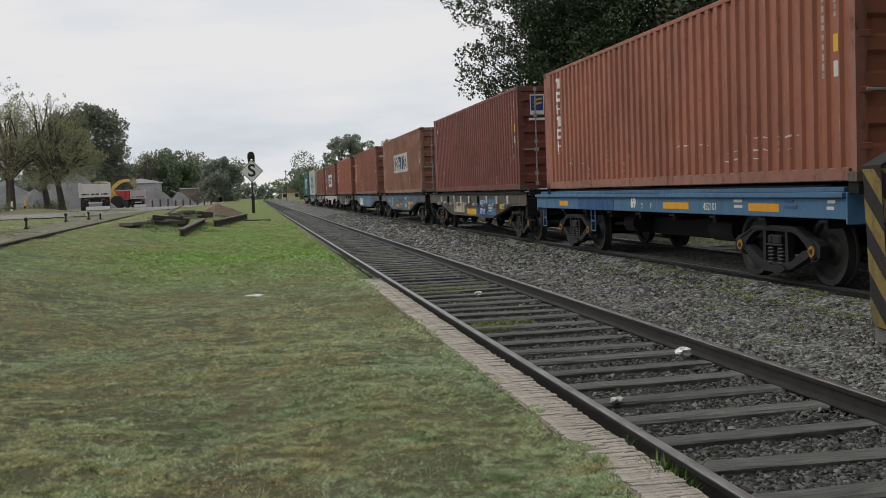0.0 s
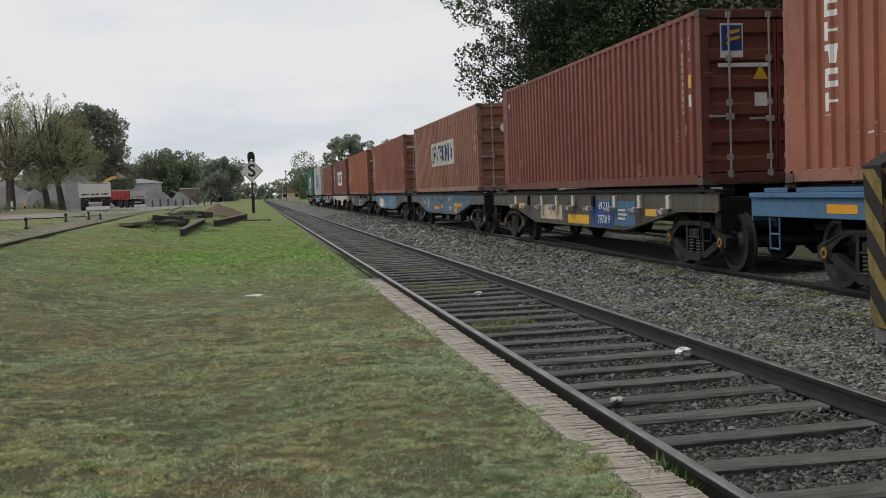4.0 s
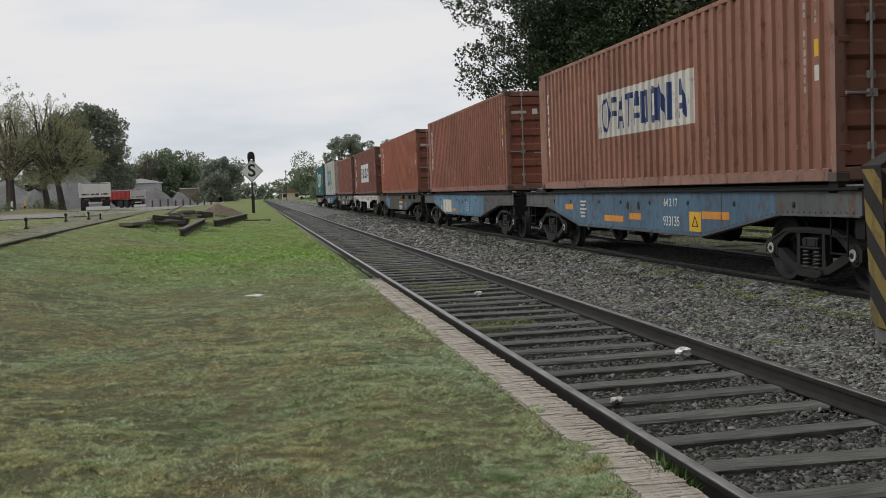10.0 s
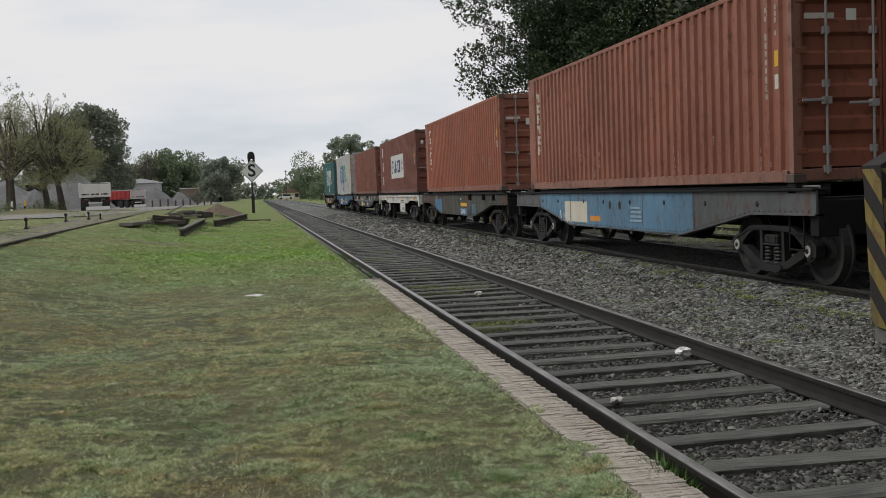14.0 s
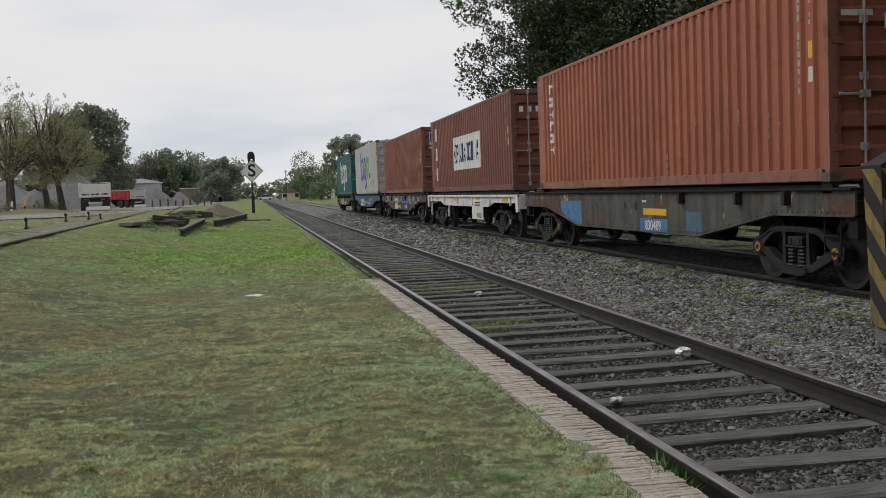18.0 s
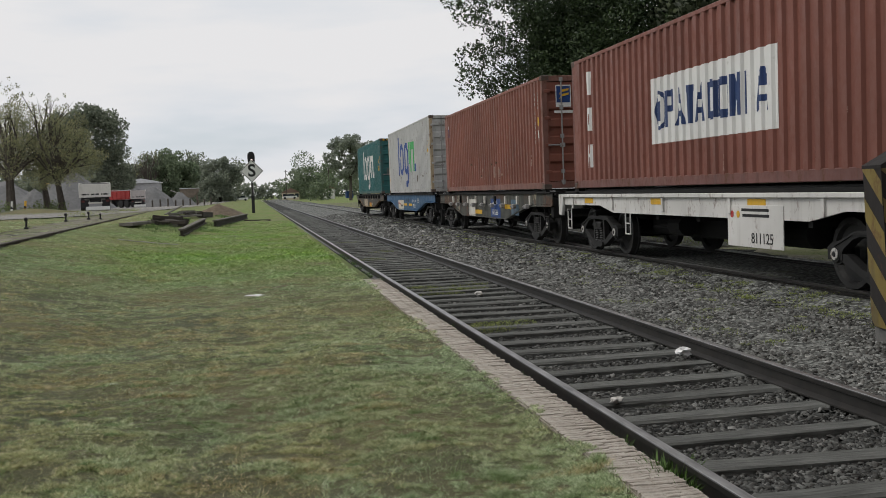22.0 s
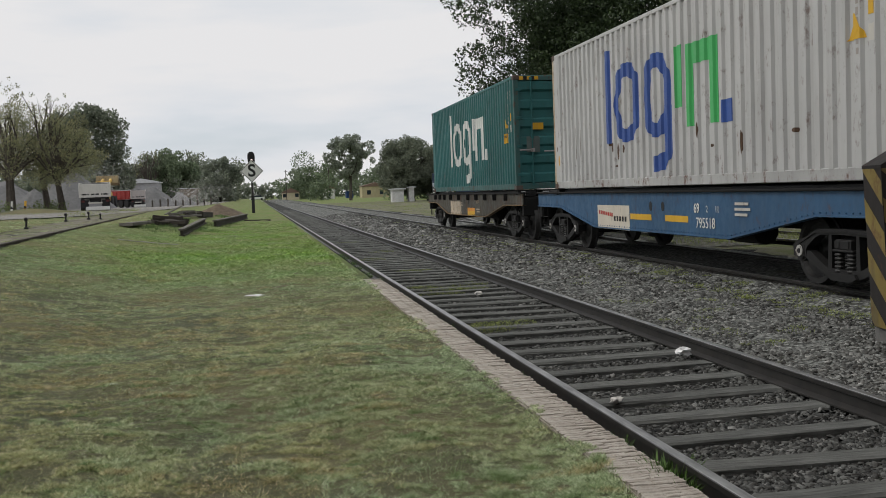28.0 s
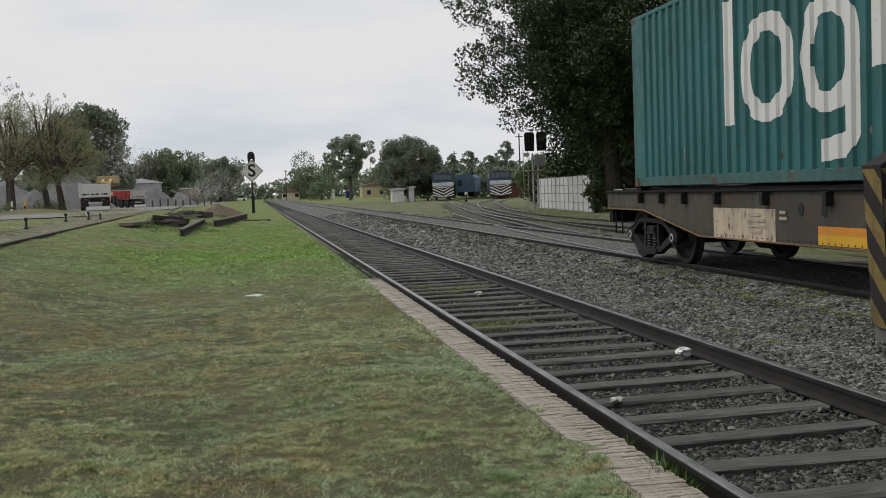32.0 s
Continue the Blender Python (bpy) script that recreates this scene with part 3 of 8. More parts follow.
def banner(t, u0, u1, z0, z1, weathered):
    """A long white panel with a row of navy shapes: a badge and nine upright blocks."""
    y0, y1 = CL / 2 - u1, CL / 2 - u0
    part("banner", drape(rect(z0, z1), y0, y1, 0.004, 0.2), OFFWHITE if weathered else WHITE, t, "white painted banner")
    L, H = u1 - u0, z1 - z0
    def at(u):
        return CL / 2 - (u0 + L * u)
    zc, hh = (z0 + z1) / 2, H * (0.36 if weathered else 0.27)
    part("badge", drape(ring(at(0.1), L * 0.045, zc, hh * 1.1, 0.05, 0.06), at(0.145), at(0.055), 0.007, 0.03), NAVY, t, "navy badge")
    part("badge", drape(rect(zc - hh * 0.6, zc + hh * 0.5), at(0.115), at(0.085), 0.007), NAVY, t, "navy badge")
    kinds = "pbtbrrnlb"
    for k, c in enumerate(kinds):
        u = 0.16 + 0.088 * k
        a, b = at(u + 0.076), at(u)
        if c == "l":
            a = at(u + 0.03)
        th = (b - a) * 0.3
        def f(y, a=a, b=b, th=th, c=c):
            q = (b - y) / (b - a)
            if c == "p":
                if q < 0.3:
                    return [(zc - hh, zc + hh)]
                return [(zc - 0.05, zc + hh)] if q > 0.7 else [(zc + hh - 0.1, zc + hh), (zc - 0.05, zc + 0.05)]
            if c == "b":
                e = abs(q - 0.5) * 2
                top = zc + hh * (1 - 2 * max(0.0, e - 0.22) / 0.78)
                if e > 0.42:
                    return [(max(zc - hh, top - 1.25 * hh), max(top, zc - hh + 0.02))]
                return [(zc - 0.55 * hh, zc - 0.25 * hh), (zc + 0.15 * hh, top)]
            if c == "t":
                return [(zc - hh, zc + hh)] if 0.35 < q < 0.68 else [(zc + hh - 0.1, zc + hh)]
            if c == "r":
                return [(zc - hh * 0.9, zc + hh * 0.9)] if q < 0.28 or q > 0.74 else [(zc - hh, zc - hh + 0.12), (zc + hh - 0.12, zc + hh)]
            if c == "n":
                if q < 0.28 or q > 0.72:
                    return [(zc - hh, zc + hh)]
                m = zc + hh * (1 - 2 * q)
                return [(m - 0.14, m + 0.14)]
            return [(zc - hh, zc + hh)]
        part("banner_shape", drape(f, a, b, 0.007, 0.03), NAVY, t, "navy painted shape")


def big_logo(t, first, second, start=3.34, stretch=1.0):
    """A row of tall painted shapes: bar, loop, loop with a tail, two uprights with an arch and a dot."""
    def Y(u):
        return CL / 2 - (start + (u - 3.34) * stretch)
    part("logo_bar", drape(rect(0.82, 2.53), Y(3.62), Y(3.34), 0.005), first, t)
    part("logo_loop", drape(ring(Y(4.45), 0.63 * stretch, 1.5, 0.7, 0.27, 0.24), Y(5.08), Y(3.82), 0.005, 0.025), first, t)
    part("logo_loop", drape(ring(Y(5.82), 0.58 * stretch, 1.5, 0.69, 0.27, 0.24), Y(6.4), Y(5.24), 0.005, 0.025), first, t)
    def tail(y):
        q = (Y(5.7) - y) / (0.72 * stretch)
        return [(0.24 + 0.06 * q, 0.5 + 0.1 * q + 0.5 * max(0.0, q - 0.4) ** 2)] if q < 0.62 else [(0.28 + 1.3 * (q - 0.62) ** 1.6, 1.3)]
    part("logo_tail", drape(tail, Y(6.42), Y(5.7), 0.008, 0.025), first, t)
    part("logo_bar", drape(rect(1.22, 2.17), Y(6.88), Y(6.6), 0.005), second, t)
    def arch(y):
        q = (Y(7.05) - y) / (1.1 * stretch)
        return [(0.9, 2.14)] if q < 0.25 or q > 0.75 else [(1.82, 2.14)]
    part("logo_arch", drape(arch, Y(8.15), Y(7.05), 0.005, 0.025), second, t)
    part("logo_dot", drape(rect(0.88, 1.2), Y(8.55), Y(8.22), 0.005), first, t)


P_RUST = [m_paint("orange_brown_container_paint", (0.275, 0.098, 0.058), 0.26, 0.3),
          m_paint("maroon_container_paint", (0.168, 0.048, 0.035), 0.24, 0.25),
          m_paint("faded_brown_container_paint", (0.25, 0.112, 0.073), 0.5, 0.35),
          m_paint("brick_red_container_paint", (0.248, 0.088, 0.054), 0.5, 0.35),
          m_paint("orange_red_container_paint", (0.3, 0.093, 0.05), 0.28, 0.25),
          m_paint("dark_brown_container_paint", (0.19, 0.068, 0.049), 0.26, 0.25),
          m_paint("red_brown_container_paint", (0.215, 0.076, 0.052), 0.3, 0.3)]
P_WHITE = m_paint("pale_grey_container_paint", (0.47, 0.47, 0.462), 0.4, 0.16, dirt=0.45)
P_GREEN = m_paint("teal_container_paint", (0.026, 0.128, 0.128), 0.26, 0.3)
EDGES = {}
for p, c in zip(P_RUST + [P_WHITE, P_GREEN], ((0.27, 0.12, 0.085), (0.14, 0.046, 0.036), (0.27, 0.15, 0.115), (0.25, 0.12, 0.088), (0.25, 0.105, 0.075), (0.16, 0.07, 0.06), (0.21, 0.1, 0.08), (0.42, 0.42, 0.41), (0.045, 0.12, 0.115))):
    EDGES[p.name] = m_paint("worn_edge_of_" + p.name, c, 0.6, 0.35, 0.6, dirt=0.5)
STD, HIGH = 2.591, 2.896


def mark_square(t, h, xc=-0.72, z=None):
    """A blue badge with a yellow sweep over a white strip, and plain bars, on the door end."""
    z = h - 0.72 if z is None else z
    decal_end(t, WHITE, xc, z, 0.36, 0.5, "badge_ground", "white badge ground")
    decal_end(t, BLUE_MARK, xc, z + 0.1, 0.32, 0.37, "badge", "blue square badge", depth=0.004)
    bm = bmesh.new()
    y = -CL / 2
    for k in (0, 1):
        prism(bm, [(xc - 0.1, z + 0.18 + 0.1 * k), (xc - 0.02, z + 0.24 + 0.1 * k), (xc + 0.12, z + 0.27 + 0.1 * k), (xc + 0.13, z + 0.32 + 0.1 * k), (xc - 0.04, z + 0.29 + 0.1 * k)], "y", y - 0.008, y - 0.004)
    part("badge_sweep", bm, YELLOW, t)
    decal_end(t, WHITE, xc + 0.18, z - 0.14, 0.8, 0.06, "lettering_bar")


RUSTY = m_plain("rust_mark", (0.09, 0.055, 0.035), 0.95, 0, 0.4, 30)
SCUFF = m_plain("pale_scuff", (0.36, 0.25, 0.21), 0.9, 0, 0.3, 30)
AMBER_LABEL = m_paint("amber_label_paint", (0.6, 0.33, 0.015), 0.2, 0.1)
FADED = m_plain("faded_patch", (0.1, 0.13, 0.125), 0.8, 0, 0.2, 5)


def wear(t, material, name, label, spots):
    """Ragged upright marks on the camera's side: (u, z0, z1, width)."""
    for u, z0, z1, w in spots:
        yc = CL / 2 - u
        def f(y, z0=z0, z1=z1, w=w, yc=yc):
            q = min(1.0, abs(y - yc) / (w / 2))
            d = (z1 - z0) * 0.5 * (q ** 1.5) * (0.6 + 0.4 * math.sin(37 * y))
            return [(z0 + d, max(z0 + d + 0.004, z1 - d * 0.8))]
        tagged(part(name, drape(f, yc - w / 2, yc + w / 2, 0.0035, w / 5), material, t, label), kind="stuff")


def streaks(t, seed, n, top=0.75):
    """Short pale rubbed streaks on the outer folds of the camera's side, mostly low down."""
    rnd = random.Random(seed)
    bm = bmesh.new()
    folds = [b for b, i in SIDE_BREAKS if i == 0.0]
    for _ in range(n):
        y = rnd.choice(folds) + rnd.uniform(-0.012, 0.012)
        w = rnd.uniform(0.004, 0.013)
        z0 = 0.17 + (top if rnd.random() < 0.8 else 2.0) * rnd.random() ** 1.5
        h = rnd.uniform(0.05, 0.4)
        for q in range(3):
            a, b = z0 + h * q / 3, z0 + h * (q + rnd.uniform(0.5, 1.0)) / 3
            k = w * rnd.uniform(0.4, 1.0)
            x = -CW / 2 - 0.0035
            bm.faces.new([bm.verts.new(c) for c in ((x + inset(y - k), y - k, a), (x + inset(y + k), y + k, a), (x + inset(y + k), y + k * 0.6, b), (x + inset(y - k), y - k * 0.6, b))])
    tagged(part("scuff", bm, SCUFF, t, "pale rubbed streaks in the paint"), kind="stuff")


def make_containers():
    out = []
    c = container("orange-brown corrugated forty-foot container with pale scrapes", STD, P_RUST[0])
    blocks(c, WHITE, 0.93, [2.38, 2.1, 1.83, 1.57, 1.3, 1.03], 0.27, 0.215, 1)
    for u0, u1, z in ((0.55, 3.6, 0.52), (0.9, 2.6, 0.78), (8.2, 10.9, 0.44), (7.3, 11.2, 0.6), (8.9, 10.3, 0.33)):
        rs = random.Random(int(u0 * 100))
        def scr(y, z=z, rs=rs):
            q = z + 0.02 * math.sin(y * 3.1) + 0.008 * math.sin(y * 17)
            th = 0.012 * max(0.0, math.sin(y * 2.3 + z * 9) * 0.6 + math.sin(y * 7.7) * 0.5) if inset(y) < 0.012 else 0.0
            return [(q - th, q + th)] if th > 0.002 else []
        tagged(part("scrape", drape(scr, CL / 2 - u1, CL / 2 - u0, 0.003, 0.03), OFFWHITE, c, "pale scrape in the paint"), kind="stuff")
    serial(c, STD, 1)
    out.append(c)
    c = container("maroon corrugated forty-foot container with a blue badge on its doors", STD, P_RUST[1])
    mark_square(c, STD)
    decal_end(c, YELLOW, -0.27, 1.55, 0.24, 0.22, "warning_triangle", tri=True)
    decal_end(c, WHITE, -0.27, 1.15, 0.2, 0.2, "label_patch")
    yc = CL / 2 - 0.62
    part("badge", drape(rect(1.82, 2.1), yc - 0.12, yc + 0.12), BLUE_MARK, c, "small blue and white badge")
    part("badge_strip", drape(rect(2.1, 2.2), yc - 0.12, yc + 0.12), WHITE, c)
    serial(c, STD, 2)
    out.append(c)
    c = container("faded brown container with a worn white banner and navy shapes", STD, P_RUST[2])
    banner(c, 4.05, 8.34, 0.94, 1.77, True)
    blocks(c, OFFWHITE, 0.55, [2.1, 1.86, 1.62, 1.38, 1.14, 0.9], 0.2, 0.2, 3)
    bm = bmesh.new()
    lathe(bm, [(-CL / 2 - 0.004, 0.1), (-CL / 2 - 0.001, 0.1)], 16, "y")
    for v in bm.verts:
        v.co += Vector((-0.42, 0, 1.85))
        v.co.z = 1.85 + (v.co.z - 1.85) * 1.3
    part("label_patch", bm, WHITE, c, "white round sticker")
    serial(c, STD, 3)
    out.append(c)
    c = container("brick-red rust-streaked forty-foot container with scuffed doors", STD, P_RUST[3])
    blocks(c, OFFWHITE, 0.7, [2.2, 1.96, 1.72, 1.48, 1.24, 1.0], 0.22, 0.2, 4)
    decal_end(c, WHITE, -0.42, 1.98, 0.14, 0.14, "label_patch")
    decal_end(c, OFFWHITE, -0.85, 2.0, 0.4, 0.07, "lettering_bar")
    serial(c, STD, 4)
    out.append(c)
    c = container("orange-red forty-foot container with white painted marks", STD, P_RUST[4], P_RUST[3])
    blocks(c, WHITE, 0.85, [2.3, 2.02, 1.75, 1.5, 1.23, 0.97], 0.27, 0.21, 5)
    decal_end(c, WHITE, -0.42, 1.75, 0.16, 0.18, "label_patch")
    decal_end(c, OFFWHITE, -0.85, 1.9, 0.4, 0.07, "lettering_bar")
    serial(c, STD, 5)
    out.append(c)
    c = container("dark brown container with a large white banner and navy shapes", STD, P_RUST[5])
    banner(c, 4.14, 8.43, 0.7, 1.77, False)
    blocks(c, WHITE, 0.85, [2.28, 1.58, 0.86], 0.3, 0.45, 6, 0.12)
    for k in range(3):
        decal_end(c, WHITE, -0.95 + 0.22 * k, 2.0, 0.11, 0.14, "painted_mark")
    serial(c, STD, 6)
    out.append(c)
    c = container("red-brown container with dented side and a blue badge on its doors", STD, P_RUST[6])
    mark_square(c, STD)
    decal_end(c, YELLOW, -0.2, 1.55, 0.24, 0.22, "warning_triangle", tri=True)
    decal_end(c, WHITE, -0.2, 1.15, 0.2, 0.2, "label_patch")
    part("badge", drape(rect(1.82, 2.1), yc - 0.12, yc + 0.12), BLUE_MARK, c, "small blue and white badge")
    part("badge_strip", drape(rect(2.1, 2.2), yc - 0.12, yc + 0.12), WHITE, c)
    serial(c, STD, 7)
    wear(c, SCUFF, "scuff", "pale scuff in the paint", ((3.76, 0.42, 0.67, 0.035), (3.5, 0.45, 0.65, 0.02), (4.31, 0.4, 0.72, 0.02), (4.75, 0.4, 0.55, 0.02), (4.62, 0.7, 0.77, 0.06), (5.72, 0.55, 0.66, 0.09), (5.49, 0.38, 0.42, 0.05), (5.86, 0.87, 0.92, 0.05), (7.15, 0.35, 0.68, 0.05), (7.32, 0.33, 0.5, 0.03), (7.7, 0.34, 0.66, 0.06), (8.49, 0.7, 0.76, 0.08), (8.0, 0.4, 0.46, 0.03), (4.6, 1.9, 2.2, 0.012), (7.8, 1.5, 1.75, 0.015)))
    wear(c, RUSTY, "rust_mark", "dark rust mark", ((3.89, 0.78, 0.83, 0.05), (4.1, 0.78, 0.83, 0.05), (4.3, 0.77, 0.82, 0.05), (6.86, 0.7, 0.77, 0.06), (7.4, 0.72, 0.8, 0.1), (5.49, 0.42, 0.46, 0.06)))
    out.append(c)
    c = container("pale grey high container with large blue and green painted shapes", HIGH, P_WHITE, post=m_paint("rusted_cream_post", (0.45, 0.36, 0.24), 0.75, 0.35))
    big_logo(c, LOGO_BLUE, LOGO_GREEN)
    decal_end(c, YELLOW, -0.3, 1.55, 0.26, 0.24, "warning_triangle", tri=True)
    yq = CL / 2 - 11.5
    part("warning_label", drape(lambda y: [(1.55, 1.55 + 0.3 * max(0.0, 1 - abs(y - yq) / 0.17))], yq - 0.17, yq + 0.17, 0.005, 0.02), YELLOW, c, "yellow warning triangle")
    serial(c, HIGH, 8)
    wear(c, RUSTY, "rust_mark", "dark rust mark", ((1.56, 0.58, 1.25, 0.02), (1.84, 0.53, 1.24, 0.02), (3.73, 0.65, 0.83, 0.07), (4.02, 0.48, 0.82, 0.08), (4.3, 0.62, 0.76, 0.12), (3.87, 0.37, 0.42, 0.1), (0.24, 0.8, 0.92, 0.04), (1.71, 0.42, 0.46, 0.05), (1.5, 0.45, 0.48, 0.04), (3.56, 0.77, 0.83, 0.09), (6.3, 0.5, 0.72, 0.06), (7.4, 0.7, 0.95, 0.07), (7.9, 0.55, 0.6, 0.14), (8.8, 0.4, 0.75, 0.06), (9.5, 0.8, 1.02, 0.05), (10.2, 0.62, 0.68, 0.12), (10.9, 0.45, 0.6, 0.06), (5.3, 1.0, 1.1, 0.05)))
    wear(c, AMBER_LABEL, "warning_label", "small yellow label", ((0.33, 0.5, 0.72, 0.09),))
    out.append(c)
    c = container("teal green high container with large white painted shapes", HIGH, P_GREEN, rod=P_GREEN)
    big_logo(c, WHITE, WHITE, 3.5, 1.05)
    decal_end(c, AMBER_LABEL, -0.62, 1.52, 0.3, 0.17, "warning_label")
    part("warning_label", drape(rect(1.23, 1.48), CL / 2 - 11.43, CL / 2 - 11.03), AMBER_LABEL, c, "yellow caution label")
    writing("CAUTION", 0.085, BLACK, c, Matrix.Translation((-CW / 2 - 0.012, CL / 2 - 11.23, 1.4)) @ Euler((radians(90), 0, radians(-90))).to_matrix().to_4x4(), "lettering")
    yq = CL / 2 - 11.23
    part("warning_triangle", drape(lambda y: [(1.62, 1.62 + 0.26 * max(0.0, 1 - abs(y - yq) / 0.16))], yq - 0.16, yq + 0.16, 0.005, 0.02), AMBER_LABEL, c)
    serial(c, HIGH, 9)
    for k in range(5):
        decal_end(c, AMBER_LABEL if k % 2 == 0 else BLACK, -1.02 + 0.1 * k, HIGH - 0.12, 0.1, 0.09, "hazard_band", depth=0.012)
    decal_end(c, FADED, -0.75, 0.95, 0.34, 0.4, "faded_patch", "faded pinkish patch")
    wear(c, SCUFF, "scuff", "pale scuff in the paint", ((11.3, 1.2, 1.9, 0.02), (11.95, 1.1, 1.6, 0.025), (2.1, 0.4, 0.6, 0.02), (6.9, 0.5, 0.6, 0.02)))
    wear(c, RUSTY, "rust_mark", "dark rust mark", ((1.2, 0.35, 0.5, 0.03), (5.0, 0.3, 0.4, 0.08), (9.2, 0.4, 0.55, 0.04)))
    out.append(c)
    for k, n in enumerate((34, 16, 44, 50, 22, 12, 22)):
        streaks(out[k], 200 + k, n)
    return out


# ---------------------------------------------------------------- wagons
WHEEL_R = 0.43


SPRING = m_plain("dull_spring_steel", (0.035, 0.034, 0.033), 0.5, 0.2, 0.3, 9)


def wheelset_mesh():
    bm = bmesh.new()
    for s in (-1, 1):
        g = 0.838 * s
        pr = [(g - 0.05 * s, 0.10), (g - 0.045 * s, 0.17), (g - 0.01 * s, 0.2), (g - 0.01 * s, 0.33), (g - 0.06 * s, 0.355), (g - 0.065 * s, 0.455),
              (g - 0.035 * s, 0.458), (g - 0.025 * s, WHEEL_R), (g + 0.07 * s, WHEEL_R - 0.006), (g + 0.07 * s, 0.36), (g + 0.02 * s, 0.33), (g + 0.02 * s, 0.2), (g + 0.07 * s, 0.16), (g + 0.08 * s, 0.10)]
        lathe(bm, pr, 28)
    tube(bm, (-1.05, 0, 0), (1.05, 0, 0), 0.075, 10)
    for s in (-1, 1):
        tube(bm, (s * 0.86, 0.27, 0), (s * 0.862, 0.27, 0), 0.03, 6)
    return finish(bm, "wheelset", WHEEL)


WHEELSET = wheelset_mesh()
WHEELSETS = []


def side_frame(bm, s):
    """The cast side frame of a three-piece truck: an arched top chord, a V-shaped bottom chord and two columns."""
    x0, x1 = (s * 1.0, s * 1.12)
    lo, hi = min(x0, x1), max(x0, x1)
    for k in (-1, 1):
        def half(pts, d):
            pts = [(k * u, z) for u, z in pts]
            prism(bm, pts if k > 0 else pts[::-1], "x", lo + d, hi - d)
        half([(1.09, 0.36), (1.1, 0.5), (1.02, 0.555), (0.8, 0.6), (0.6, 0.69), (0.5, 0.715), (0.0, 0.725), (0.0, 0.655), (0.46, 0.645), (0.58, 0.61), (0.76, 0.5), (0.8, 0.45), (0.79, 0.36)], 0.0)
        half([(0.86, 0.44), (0.8, 0.34), (0.42, 0.185), (0.34, 0.165), (0.0, 0.16), (0.0, 0.25), (0.31, 0.255), (0.4, 0.28), (0.7, 0.43)], 0.006)
        half([(0.33, 0.24), (0.31, 0.67), (0.25, 0.67), (0.25, 0.24)], 0.012)
        tube(bm, (lo - 0.005, 0.93 * k, 0.43), (hi + 0.01, 0.93 * k, 0.43), 0.1, 14)
        tube(bm, (lo + 0.02, 0.93 * k, 0.43), (hi - 0.02, 0.93 * k, 0.43), 0.135, 14)
        # ribs on the outside of the chords
        half([(0.98, 0.53), (0.6, 0.675), (0.0, 0.7), (0.0, 0.685), (0.58, 0.66), (0.95, 0.515)], -0.014)
    prism(bm, [(-0.3, 0.165), (-0.27, 0.215), (0.27, 0.215), (0.3, 0.165), (0.2, 0.12), (-0.2, 0.12)], "x", lo - 0.03, hi + 0.03)


def bogie(wagon, y, cap):
    bm = bmesh.new()
    cbox(bm, -1.0, 1.0, -0.2, 0.2, 0.42, 0.64, 0.02)
    b = part("bogie", bm, SHADED_GRIME, wagon, "grimy cast steel bogie")
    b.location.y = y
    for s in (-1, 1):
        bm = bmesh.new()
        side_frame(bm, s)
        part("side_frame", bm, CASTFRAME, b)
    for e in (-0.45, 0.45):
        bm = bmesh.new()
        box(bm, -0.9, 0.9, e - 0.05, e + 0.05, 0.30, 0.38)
        part("brake_beam", bm, SHADED_GRIME, b)
    for s in (-1, 1):
        for q in (-0.125, 0.0, 0.125):
            bm = bmesh.new()
            coils = 5 if q else 7
            prof = []
            for k in range(coils):
                z = 0.215 + 0.235 * k / coils
                d = 0.235 / coils
                prof += [(z, 0.035), (z + d * 0.2, 0.058), (z + d * 0.5, 0.064), (z + d * 0.75, 0.055), (z + d * 0.8, 0.035)]
            lathe(bm, prof, 12, "z")
            sp = part("coil_spring", bm, SPRING, b)
            sp.location = (s * (1.075 if q else 1.02), q, 0)
        bm = bmesh.new()
        cbox(bm, min(s * 0.98, s * 1.13), max(s * 0.98, s * 1.13), -0.215, 0.215, 0.455, 0.485, 0.01)
        cbox(bm, min(s * 0.98, s * 1.12), max(s * 0.98, s * 1.12), -0.17, 0.17, 0.475, 0.6, 0.02)
        for q in (-0.1, 0.1):
            box(bm, min(s * 1.1, s * 1.128), max(s * 1.1, s * 1.128), q - 0.03, q + 0.03, 0.5, 0.585)
        part("bolster_end", bm, CASTFRAME, b)
        for q in (-0.93, 0.93):
            bm = bmesh.new()
            lathe(bm, [(s * 1.131, 0.072), (s * 1.142, 0.07), (s * 1.142, 0.034), (s * 1.134, 0.034)], 12)
            for k in range(3):
                a = k * math.tau / 3
                tube(bm, (s * 1.14, 0.058 * math.cos(a), 0.058 * math.sin(a)), (s * 1.15, 0.058 * math.cos(a), 0.058 * math.sin(a)), 0.014, 6)
            o = part("axle_cap", bm, cap, b)
            o.location = (0, q, 0.43)
            bm = bmesh.new()
            lathe(bm, [(s * 1.14, 0.036), (s * 1.15, 0.03)], 10)
            o = part("axle_hub", bm, BLACK, b)
            o.location = (0, q, 0.43)
    for q in (-0.93, 0.93):
        w = shared("wheelset", WHEELSET, b, pose(0, q, WHEEL_R))
        w["label"] = "dark steel wheelset"
        WHEELSETS.append((w, q))
    return b


def coupler(wagon, y, s):
    bm = bmesh.new()
    cbox(bm, -0.13, 0.13, min(y, y + s * 0.35), max(y, y + s * 0.35), 0.72, 0.98, 0.02)
    prism(bm, [(-0.1, y + s * 0.3), (0.1, y + s * 0.3), (0.17, y + s * 0.5), (0.15, y + s * 0.68), (0.02, y + s * 0.7), (0.0, y + s * 0.58), (-0.12, y + s * 0.66), (-0.16, y + s * 0.5)], "z", 0.72, 1.0)
    part("coupler", bm, SHADED_GRIME, wagon)


